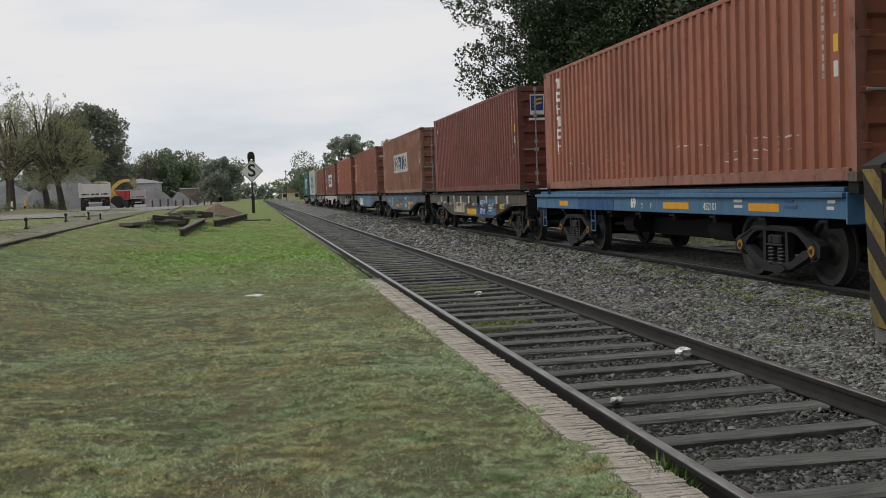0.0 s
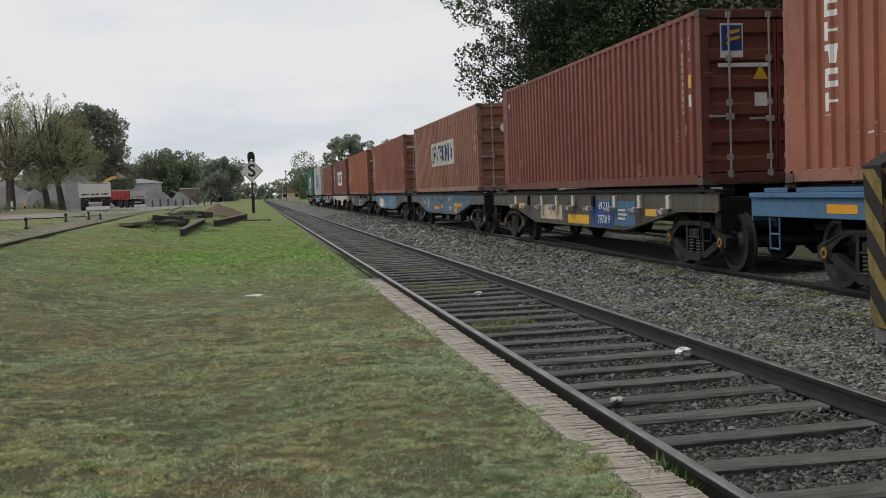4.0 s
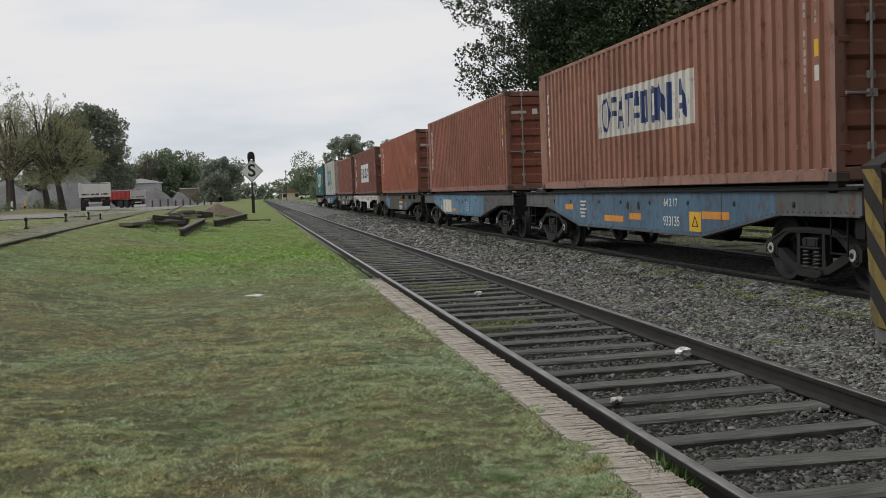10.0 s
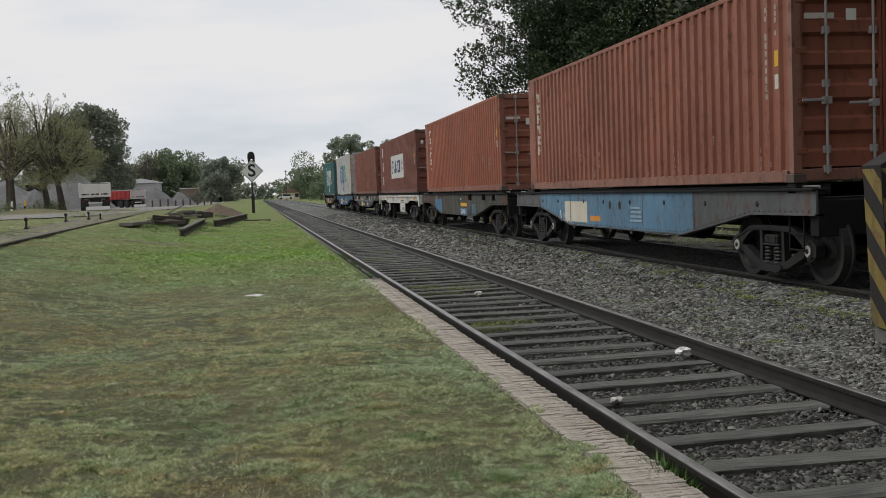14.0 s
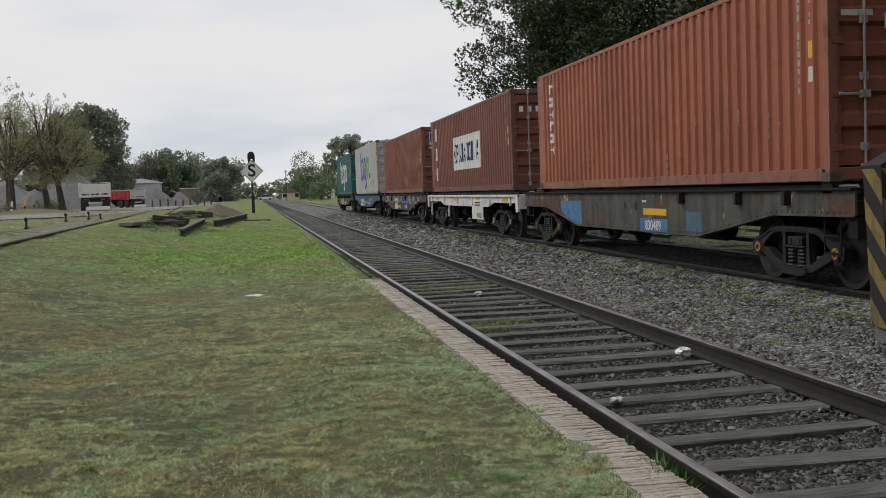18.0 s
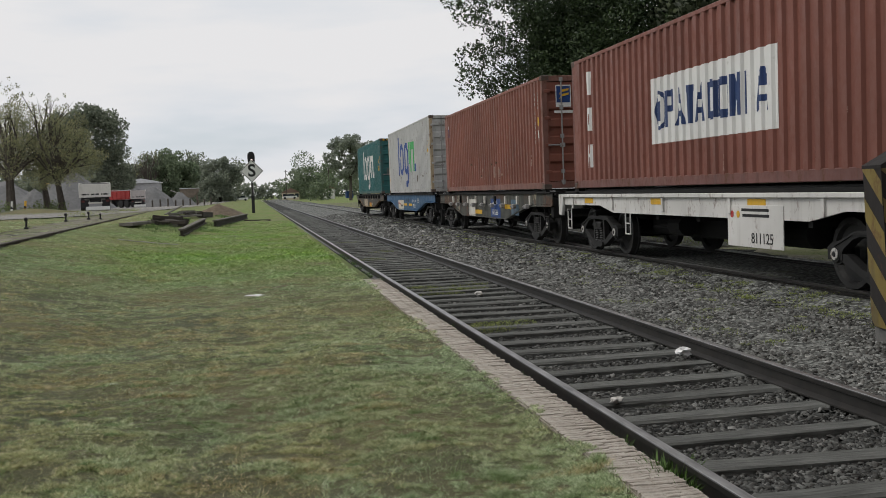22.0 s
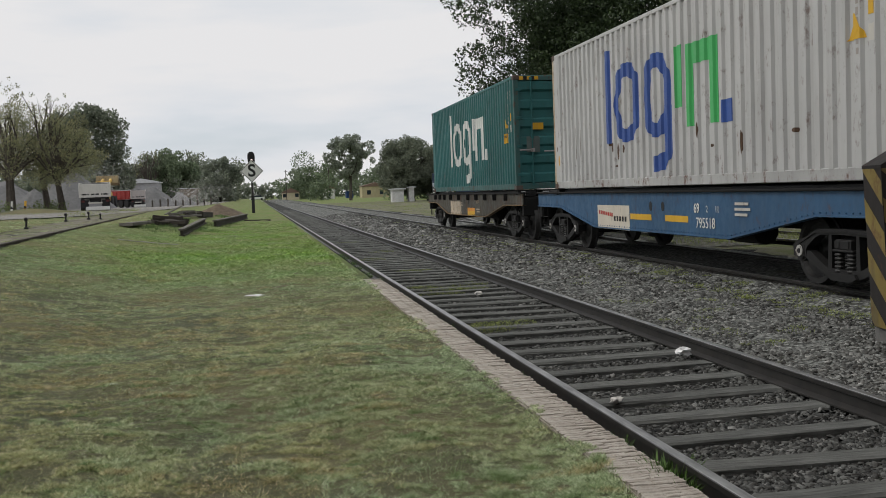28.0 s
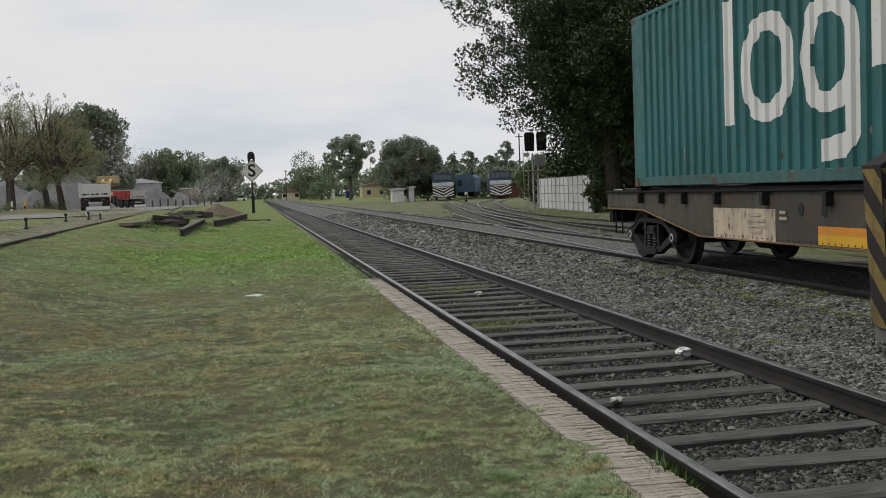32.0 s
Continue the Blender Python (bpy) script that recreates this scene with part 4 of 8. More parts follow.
def sill_patch(wagon, u, zt, w, hh, material, name="painted_panel", label="", proud=0.004, xs=-1.2):
    """A painted rectangle on the side sill; u from the container's far end, zt its top above the siding rail."""
    bm = bmesh.new()
    yc = 5.55 - u
    box(bm, xs - proud, xs - proud + 0.003, yc - w, yc, zt - 0.08 - hh, zt - 0.08)
    return part(name, bm, material, wagon, label)


def sill_text(wagon, text, u, z, size, material=None, xs=-1.212, bold=0.0):
    """Letters on the sill, read from the camera's side; u and z give the middle."""
    return writing(text, size, material or WHITE, wagon, Matrix.Translation((xs, 5.55 - u, z - 0.08)) @ Euler((radians(90), 0, radians(-90))).to_matrix().to_4x4(), "lettering", bold)


def base_wagon(label, paint, y0, y1, cap, bogies):
    w = thing("flat_wagon", label, "railway wagon", group="wagons of the train")
    bm = bmesh.new()
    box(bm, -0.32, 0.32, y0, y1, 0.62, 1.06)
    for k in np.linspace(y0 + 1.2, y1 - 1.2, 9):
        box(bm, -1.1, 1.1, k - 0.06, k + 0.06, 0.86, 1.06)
    part("centre_sill", bm, SHADED_GRIME, w)
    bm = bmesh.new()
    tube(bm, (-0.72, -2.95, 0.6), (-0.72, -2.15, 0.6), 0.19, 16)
    part("air_tank", bm, SHADED_GRIME, w)
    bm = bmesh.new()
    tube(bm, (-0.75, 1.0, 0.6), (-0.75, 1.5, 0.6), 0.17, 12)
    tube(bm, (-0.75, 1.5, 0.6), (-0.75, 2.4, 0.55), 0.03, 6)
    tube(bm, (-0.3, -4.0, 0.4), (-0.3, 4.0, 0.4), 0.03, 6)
    part("brake_gear", bm, SHADED_GRIME, w)
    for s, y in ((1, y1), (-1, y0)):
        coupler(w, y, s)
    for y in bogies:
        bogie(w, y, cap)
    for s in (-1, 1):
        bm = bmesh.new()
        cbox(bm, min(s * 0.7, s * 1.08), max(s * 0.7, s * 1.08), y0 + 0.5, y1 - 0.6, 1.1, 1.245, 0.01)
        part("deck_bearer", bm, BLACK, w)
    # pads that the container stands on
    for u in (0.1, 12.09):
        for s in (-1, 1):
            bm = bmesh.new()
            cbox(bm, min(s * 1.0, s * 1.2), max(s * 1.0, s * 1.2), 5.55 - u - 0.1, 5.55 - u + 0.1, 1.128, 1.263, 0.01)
            part("container_lock", bm, SHADED_GRIME, w)
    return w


def fish_wagon(label, paint, cap, brackets=False, edge=None, holes=True, ribs=True, bog=(-5.6, 5.3), low=(-3.0, 2.85), mid=None, pockets=()):
    """A flat wagon whose side sills deepen in the middle."""
    y0, y1 = -7.1, 7.05
    w = base_wagon(label, paint, y0, y1, cap, bog)
    la, lb = low
    ha, hb = la - 2.3, lb + 2.25
    out = [(y0, 1.18), (y0, 0.87), (ha, 0.86), (la, 0.5), (lb, 0.5), (hb, 0.86), (y1, 0.87), (y1, 1.18)]
    for s in (-1, 1):
        bm = bmesh.new()
        lo, hi = min(s * 1.17, s * 1.2), max(s * 1.17, s * 1.2)
        prism(bm, out, "x", lo, hi)
        part("side_sill", bm, paint, w)
        bm = bmesh.new()
        cbox(bm, min(s * 1.02, s * 1.25), max(s * 1.02, s * 1.25), y0, y1, 1.165, 1.2, 0.008)
        part("sill_cap", bm, SHADED_GRIME, w)
        bm = bmesh.new()
        path = [(y0, 0.87), (ha, 0.86), (la, 0.5), (lb, 0.5), (hb, 0.86), (y1, 0.87)]
        for (a, za), (b, zb) in zip(path, path[1:]):
            prism(bm, [(a, za), (b, zb), (b, zb + 0.02), (a, za + 0.02)], "x", min(s * 1.1, s * 1.225), max(s * 1.1, s * 1.225))
        part("bottom_flange", bm, edge or paint, w)
    bm = bmesh.new()
    path = [(-7.0, 0.92), (ha, 0.91), (la, 0.55), (lb, 0.55), (hb, 0.91), (6.95, 0.92)]
    for (a, za), (b, zb) in zip(path, path[1:]):
        n = int(math.hypot(b - a, zb - za) / 0.13)
        for i in range(n):
            q = (i + 0.5) / n
            y, z = a + (b - a) * q, za + (zb - za) * q
            tube(bm, (-1.199, y, z), (-1.213, y, z), 0.014, 5, 0.008)
    tagged(part("rivets", bm, paint, w), kind="stuff")
    if mid:
        # the middle of the sill is painted in another colour
        paint2, ma, mb = mid
        def foot(y):
            return float(np.interp(y, [y0, ha, la, lb, hb, y1], [0.89, 0.88, 0.522, 0.522, 0.88, 0.89]))
        ys = sorted({ma, mb} | {v for v in (ha, la, lb, hb) if ma < v < mb})
        bm = bmesh.new()
        prism(bm, [(y, foot(y)) for y in ys] + [(mb, 1.164), (ma, 1.164)], "x", -1.2018, -1.2)
        part("painted_panel", bm, paint2, w, "differently painted middle of the sill")
    for u in pockets:
        bm = bmesh.new()
        y = 5.55 - u
        cbox(bm, -1.28, -1.19, y - 0.04, y + 0.04, 0.99, 1.164, 0.01)
        cbox(bm, -1.3, -1.2, y - 0.075, y - 0.04, 1.0, 1.164, 0.008)
        part("stake_pocket", bm, CASTFRAME, w)
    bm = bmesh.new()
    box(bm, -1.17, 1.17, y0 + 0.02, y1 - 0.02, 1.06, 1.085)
    part("deck", bm, SHADED_GRIME, w)
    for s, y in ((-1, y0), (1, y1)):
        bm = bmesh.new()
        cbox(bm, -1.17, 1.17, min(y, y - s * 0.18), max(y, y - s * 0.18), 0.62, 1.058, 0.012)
        part("headstock", bm, SHADED_GRIME, w)
        bm = bmesh.new()
        q = y - s * 0.5
        for e in (-0.17, 0.17):
            tube(bm, (-1.17, q + e, 0.9), (-1.17, q + e, 0.42), 0.013, 6)
        for z in (0.44, 0.64):
            tube(bm, (-1.17, q - 0.17, z), (-1.17, q + 0.17, z), 0.013, 6)
        part("step_iron", bm, SHADED_GRIME, w)
        bm = bmesh.new()
        for e in (-0.22, 0.22):
            tube(bm, (-1.1, y - s * 0.3 + e, 1.13), (-1.1, y - s * 0.3 + e, 1.22), 0.012, 6)
        tube(bm, (-1.1, y - s * 0.3 - 0.22, 1.22), (-1.1, y - s * 0.3 + 0.22, 1.22), 0.012, 6)
        part("grab_iron", bm, STEEL, w)
    if holes:
        for u in (5.46, 5.98):
            bm = bmesh.new()
            lathe(bm, [(-1.206, 0.07), (-1.203, 0.07)], 14)
            o = part("sill_opening", bm, BLACK, w)
            o.location = (0, 5.55 - u, 0.94)
            o.scale = (1, 0.9, 1.15)
    if brackets:
        for i, u in enumerate((1.1, 2.3, 3.52, 4.69, 5.89, 7.16, 8.4, 9.64, 10.9)):
            y = 5.55 - u
            bm = bmesh.new()
            cbox(bm, -1.25, -1.2, y - 0.06, y + 0.06, 0.9, 1.12, 0.008)
            br = part("stake_bracket", bm, OFFWHITE if i % 4 != 1 else SHADED_GRIME, w, "stake pocket bracket")
            bm = bmesh.new()
            cbox(bm, -1.36, -1.27, y - 0.05, y + 0.06, 0.8, 0.92, 0.02)
            tube(bm, (-1.31, y - 0.06, 0.85), (-1.31, y + 0.24, 0.855), 0.033, 8)
            tube(bm, (-1.31, y + 0.2, 0.855), (-1.31, y + 0.235, 0.855), 0.052, 8)
            part("clamp", bm, DULL_STEEL, br)
    else:
        for u in (0.2, 1.5, 3.9, 7.2, 9.6, 11.6) if ribs and not mid else ():
            bm = bmesh.new()
            y = 5.55 - u
            cbox(bm, -1.235, -1.2, y - 0.03, y + 0.03, 0.9 if abs(y) > 4 else 0.78, 1.163, 0.008)
            part("stiffener", bm, paint, w)
    for u in (0.9, 2.1, 3.9, 5.1, 6.5, 8.05, 9.6, 11.2) if mid else ():
        # lashing eyes and seams on the smooth plate
        bm = bmesh.new()
        lathe(bm, [(-1.216, 0.022), (-1.209, 0.038), (-1.2, 0.042)], 10)
        o = part("lashing_eye", bm, BLACK, w)
        o.location = (0, 5.55 - u, 1.0)
    for u in (1.2, 3.0, 7.1, 9.2) if mid else ():
        bm = bmesh.new()
        box(bm, -1.2055, -1.2018, 5.55 - u - 0.012, 5.55 - u + 0.012, 0.9 if u < 2 else 0.58, 1.16)
        part("plate_seam", bm, W_GREY, w)
    for k, u in enumerate((3.3, 4.6, 5.5, 6.6) if mid else ()):
        bm = bmesh.new()
        lathe(bm, [(-1.23, 0.05), (-1.205, 0.05), (-1.205, 0.03), (-1.23, 0.03)], 12)
        o = part("tie_ring", bm, paint, w)
        o.location = (0, 5.55 - u, 0.49)
    return w


def straight_wagon(label, paint, dark, cap, y0, y1, bogies, step=0.0):
    """A flat wagon with shallow straight side sills and a stepped top edge."""
    w = base_wagon(label, paint, y0, y1, cap, bogies)
    bm = bmesh.new()
    cbox(bm, -0.5, 0.5, bogies[0] + 1.4, bogies[1] - 1.3, 0.4, 0.84, 0.03)
    part("deep_girder", bm, SHADED_GRIME, w)
    for s in (-1, 1):
        for n, x0, x1, z0, z1, mt in (("side_sill", 1.17, 1.21, 0.84, 1.085, paint), ("sill_cap", 1.1, 1.26, 1.085, 1.15, paint), ("deck_lip", 1.0, 1.2, 1.15, 1.21, dark)):
            bm = bmesh.new()
            if n == "side_sill" and step:
                a, b = y0 + 2.9, y1 - 2.55
                prism(bm, [(y0, 0.93), (a, 0.93), (a + 0.75, 0.93 - step), (b - 0.75, 0.93 - step), (b, 0.93), (y1, 0.93), (y1, z1), (y0, z1)], "x", min(s * x0, s * x1), max(s * x0, s * x1))
            else:
                cbox(bm, min(s * x0, s * x1), max(s * x0, s * x1), y0 + (0.05 if n == "deck_lip" else 0), y1 - (0.3 if n == "deck_lip" else 0), z0, z1, 0.008)
            part(n, bm, mt, w)
    if step:
        # corner plates hanging at the ends
        for e, y in ((-1, y0), (1, y1)):
            bm = bmesh.new()
            prism(bm, [(y, 1.15), (y, 0.72), (y - e * 0.2, 0.7), (y - e * 0.34, 1.15)], "x", -1.262, -1.205)
            part("corner_plate", bm, paint, w)
    bm = bmesh.new()
    box(bm, -1.17, 1.17, y0 + 0.02, y1 - 0.02, 1.05, 1.084)
    part("deck", bm, SHADED_GRIME, w)
    for s, y in ((-1, y0), (1, y1)):
        bm = bmesh.new()
        cbox(bm, -1.21, 1.21, min(y, y + s * 0.03), max(y, y + s * 0.03), 0.78, 1.15, 0.012)
        part("headstock", bm, paint, w)
    for y in np.linspace(y0 + 0.5, y1 - 0.5, 9):
        bm = bmesh.new()
        box(bm, -1.16, 1.16, y - 0.05, y + 0.05, 0.72, 0.838)
        box(bm, -1.2, -1.14, y - 0.1, y + 0.1, 0.79, 0.82)
        part("cross_beam", bm, SHADED_GRIME, w)
    for y in np.linspace(y0 + 0.9, y1 - 0.9, 6) if step else ():
        bm = bmesh.new()
        cbox(bm, -1.245, -1.21, y - 0.035, y + 0.035, 0.86, 1.084, 0.008)
        part("stiffener", bm, paint, w)
    for y in (y1 - 0.55, y1 - 4.0):
        bm = bmesh.new()
        for e in (-0.12, 0.12):
            tube(bm, (-1.19, y + e, 0.86), (-1.19, y + e, 0.42), 0.013, 6)
        for z in (0.43, 0.62):
            tube(bm, (-1.19, y - 0.12, z), (-1.19, y + 0.12, z), 0.013, 6)
        part("step_iron", bm, paint, w)
    return w


def m_flaky():
    """Olive-grey paint falling off in sheets, with rust and old cream paint below."""
    m = Mat("flaking_olive_paint", 0.8)
    col = m.ramp(m.nz(2.5, 5), (0.3, (0.045, 0.047, 0.041)), (0.7, (0.095, 0.096, 0.082)))
    col = m.mix(m.ramp(m.nz(0.55, 6, None, 0.75), (0.5, 0.0), (0.56, 0.95)), col, m.ramp(m.nz(9, 5), (0.3, (0.035, 0.022, 0.016)), (0.7, (0.12, 0.06, 0.035))))
    col = m.mix(m.ramp(m.nz(1.5, 7, m.vec(1, 1, 0.7), 0.8), (0.6, 0.0), (0.64, 0.9)), col, (0.42, 0.36, 0.26))
    col = m.mix(m.ramp(m.nz(1.0, 5, m.vec(5, 5, 0.35)), (0.46, 0.0), (0.7, 0.75)), col, (0.02, 0.018, 0.016))
    m.bump(m.nz(6, 6), 0.4, 0.01)
    return m.done(col)


W_BLUE = m_paint("light_blue_wagon_paint", (0.052, 0.135, 0.24), 0.35, 0.2)
W_PANEL = m_paint("dark_blue_panel_paint", (0.02, 0.07, 0.19), 0.2, 0.2)
AMBER = m_paint("amber_patch_paint", (0.6, 0.28, 0.012), 0.12, 0.1)
AMBER_CAP = m_paint("amber_cap_paint", (0.3, 0.15, 0.025), 0.6, 0.3)
PALE_CAP = m_paint("pale_cap_paint", (0.4, 0.39, 0.37), 0.55, 0.3)
W_BLUE_LIP = m_paint("blue_deck_lip_paint", (0.045, 0.11, 0.2), 0.35, 0.2)
W_GREY = m_paint("blue_grey_wagon_paint", (0.088, 0.096, 0.1), 0.6, 0.4, dirt=0.8)
W_SLATE = m_paint("faded_blue_wagon_paint", (0.068, 0.135, 0.205), 0.6, 0.4, dirt=0.6)
W_RUST = m_paint("rusty_grey_wagon_paint", (0.075, 0.074, 0.064), 0.7, 0.5, dirt=0.9)
W_SKY = m_paint("flaking_light_blue_wagon_paint", (0.095, 0.2, 0.3), 0.5, 0.35, dirt=0.5)
W_OLIVE = m_flaky()
W_WHITE = m_paint("white_wagon_paint", (0.6, 0.59, 0.565), 0.5, 0.2, dirt=0.5)
W_DEEP = m_paint("blue_wagon_paint", (0.032, 0.092, 0.18), 0.38, 0.25)
W_TAN = m_paint("tan_grey_wagon_paint", (0.064, 0.06, 0.048), 0.6, 0.5, dirt=0.9)
W_BRIGHT = m_paint("bright_blue_patch", (0.055, 0.16, 0.3), 0.55, 0.35)
OCHRE_EDGE = m_paint("ochre_edge_paint", (0.2, 0.125, 0.055), 0.6, 0.35)
FADED_BLUE = m_paint("chalky_blue_marking", (0.24, 0.33, 0.4), 0.5, 0.3)
FADED_TAN = m_paint("faded_tan_marking", (0.4, 0.34, 0.26), 0.4, 0.2)
RUST_CREAM = m_paint("rust_stained_cream_paint", (0.5, 0.42, 0.31), 0.62, 0.45, dirt=0.7)
CREAM = m_paint("cream_panel_paint", (0.58, 0.53, 0.44), 0.3, 0.15)


def panel_lines(w, u, zt, width, n, material, xs=-1.211):
    """Lines of unreadable writing as plain bars."""
    rnd = random.Random(int(u * 10))
    for k in range(n):
        sill_patch(w, u + rnd.uniform(0, 0.1) * width, zt - k * 0.075, width * rnd.uniform(0.55, 0.95), 0.038, material, "lettering_bar", xs=xs)


def make_wagons():
    out = []
    w = straight_wagon("light blue flat wagon with straight sills and yellow patches", W_BLUE, W_BLUE_LIP, AMBER_CAP, -6.4, 6.45, (-4.6, 3.92))
    for u in (0.91, 6.7, 9.64):
        sill_patch(w, u, 1.09, 0.62 if u < 2 else 1.0 if u < 7 else 0.82, 0.105, AMBER, xs=-1.211)
    sill_patch(w, 2.2, 1.16, 2.15, 0.235, W_PANEL, xs=-1.2105, label="darker blue repainted panel")
    sill_text(w, "69", 5.36, 1.065, 0.24, None, -1.216, 0.012)
    sill_text(w, "2", 5.78, 1.02, 0.13, None, -1.216)
    sill_text(w, "11", 6.2, 1.02, 0.13, None, -1.216)
    sill_text(w, "452101", 8.45, 1.03, 0.15, None, -1.216)
    panel_lines(w, 9.2, 1.14, 0.32, 2, OFFWHITE, -1.212)
    panel_lines(w, 10.58, 1.14, 0.3, 2, W_PANEL, -1.212)
    panel_lines(w, 11.56, 1.14, 0.26, 2, OFFWHITE, -1.212)
    out.append(w)
    w = fish_wagon("grey rusty flat wagon with stake brackets and blue panel", W_RUST, AMBER_CAP, True, bog=(-6.05, 5.1), low=(-3.4, 2.6))
    sill_patch(w, 6.95, 1.1, 1.28, 0.5, BLUE_MARK, "number_panel", "deep blue number panel")
    sill_text(w, "69 2 11", 7.75, 1.0, 0.2)
    sill_text(w, "797019", 7.72, 0.74, 0.23)
    sill_patch(w, 5.42, 0.81, 1.38, 0.19, YELLOW)
    sill_patch(w, 8.3, 1.1, 1.05, 0.45, W_BRIGHT)
    panel_lines(w, 8.5, 0.95, 0.5, 3, OFFWHITE)
    sill_patch(w, 1.32, 1.02, 0.55, 0.13, YELLOW)
    sill_patch(w, 9.84, 0.97, 0.5, 0.12, YELLOW)
    sill_patch(w, 3.3, 1.0, 1.7, 0.32, RUST_CREAM)
    out.append(w)
    w = fish_wagon("faded blue fishbelly flat wagon with orange patches", W_GREY, PALE_CAP, bog=(-5.87, 5.15), mid=(W_SLATE, -5.2, 4.6))
    sill_patch(w, 4.19, 0.83, 1.02, 0.11, ORANGE)
    sill_patch(w, 5.53, 0.89, 0.55, 0.11, ORANGE)
    sill_patch(w, 1.71, 1.02, 0.53, 0.11, ORANGE)
    sill_patch(w, 8.55, 0.96, 0.9, 0.11, ORANGE)
    sill_patch(w, 8.1, 0.95, 0.42, 0.3, YELLOW, "warning_panel", "yellow warning panel", 0.006)
    bm = bmesh.new()
    for (ya, za), (yb, zb) in (((-0.1, 0.05), (0.1, 0.05)), ((0.1, 0.05), (0.0, 0.2)), ((0.0, 0.2), (-0.1, 0.05))):
        tube(bm, (-1.207, 5.55 - 8.31 + ya, 0.6 + za), (-1.207, 5.55 - 8.31 + yb, 0.6 + zb), 0.008, 5)
    part("warning_triangle", bm, BLACK, w)
    sill_text(w, "64 2 17", 7.4, 1.08, 0.18)
    sill_text(w, "933135", 7.42, 0.78, 0.22)
    panel_lines(w, 2.75, 1.1, 0.45, 5, OFFWHITE)
    out.append(w)
    w = fish_wagon("blue-grey flat wagon with a flaking cream panel", W_GREY, PALE_CAP, bog=(-5.85, 5.04), low=(-3.2, 2.55), mid=(W_SKY, -3.6, 4.85))
    sill_patch(w, 2.6, 1.08, 1.5, 0.42, CREAM)
    sill_patch(w, 4.3, 0.8, 0.6, 0.1, ORANGE)
    panel_lines(w, 6.5, 1.0, 0.7, 4, FADED_BLUE)
    bm = bmesh.new()
    for u, z0, z1, lean in ((2.22, 0.68, 0.88, 0.04), (2.34, 0.66, 0.88, -0.06), (2.52, 0.66, 0.84, 0.02), (2.66, 0.65, 0.83, 0.05), (2.78, 0.63, 0.82, -0.06), (2.95, 0.62, 0.8, 0.03), (3.04, 0.62, 0.8, 0.03)):
        tube(bm, (-1.2045, 5.55 - u, z0 - 0.08), (-1.2045, 5.55 - u - lean, z1 - 0.08), 0.009, 5)
    tagged(part("chalk_stroke", bm, WHITE, w, "pale chalk strokes"), kind="stuff")
    out.append(w)
    w = fish_wagon("rust-stained grey flat wagon with a blue patch", W_OLIVE, AMBER_CAP, bog=(-5.65, 5.4), ribs=False, pockets=(8.0, 9.9, 11.2))
    bm = bmesh.new()
    prism(bm, [(4.05, 1.0), (2.6, 1.02), (2.6, 0.53), (2.85, 0.53), (3.6, 0.65), (4.0, 0.8)], "x", -1.204, -1.201)
    part("painted_panel", bm, W_BRIGHT, w, "flaking bright blue panel")
    sill_patch(w, 6.34, 0.98, 1.0, 0.11, YELLOW)
    sill_patch(w, 6.18, 0.81, 1.2, 0.24, W_BRIGHT)
    sill_text(w, "830489", 6.78, 0.69, 0.23)
    panel_lines(w, 6.3, 1.12, 0.3, 1, OFFWHITE)
    sill_patch(w, 8.1, 0.95, 0.6, 0.3, W_SLATE)
    out.append(w)
    w = straight_wagon("white flat wagon with rust streaks and a hanging number plate", W_WHITE, SHADED_GRIME, PALE_CAP, -7.19, 6.61, (-4.88, 4.45), step=0.13)
    bm = bmesh.new()
    cbox(bm, -1.222, -1.212, 5.55 - 8.5, 5.55 - 6.96, 0.42, 0.985, 0.003)
    part("number_panel", bm, W_WHITE, w, "hanging white number plate")
    sill_text(w, "811125", 7.95, 0.62, 0.2, BLACK, -1.226)
    panel_lines(w, 7.35, 1.02, 1.0, 2, BLACK, -1.221)
    for k, c in enumerate((RED, YELLOW)):
        bm = bmesh.new()
        lathe(bm, [(-1.226, 0.05), (-1.223, 0.05)], 12)
        o = part("disc_mark", bm, c, w)
        o.location = (0, 5.55 - 7.1 - 0.18 * k, 0.86)
    for u in (0.6, 4.1, 7.54, 11.0):
        sill_patch(w, u, 1.15, 0.5, 0.1, YELLOW, xs=-1.213)
    out.append(w)
    w = fish_wagon("grey-black flat wagon with stake brackets and a blue panel", W_OLIVE, PALE_CAP, True, bog=(-5.5, 5.55), low=(-2.8, 3.0))
    sill_patch(w, 6.54, 1.12, 1.15, 0.55, BLUE_MARK, "number_panel", "deep blue number panel")
    sill_text(w, "64 2 11", 7.1, 1.0, 0.19)
    sill_text(w, "815266", 7.1, 0.74, 0.22)
    sill_patch(w, 4.43, 0.79, 0.95, 0.12, YELLOW)
    sill_patch(w, 8.21, 0.97, 0.72, 0.12, YELLOW)
    sill_patch(w, 3.47, 1.1, 0.95, 0.5, OFFWHITE)
    sill_patch(w, 8.9, 1.1, 0.8, 0.4, W_SLATE)
    out.append(w)
    w = fish_wagon("blue fishbelly flat wagon with a white sign panel", W_DEEP, PALE_CAP, ribs=False, bog=(-5.5, 5.42), low=(-2.8, 3.0))
    sill_patch(w, 2.73, 1.02, 1.72, 0.45, CREAM, "sign_panel", "white sign panel")
    for k in range(8):
        sill_patch(w, 2.83 + 0.1 * k, 0.92 - 0.006 * k, 0.06, 0.07, RED, "lettering_bar", xs=-1.206)
    for k in range(5):
        sill_patch(w, 3.66 + 0.14 * k, 0.82, 0.08, 0.09, BLACK, "lettering_bar", xs=-1.206)
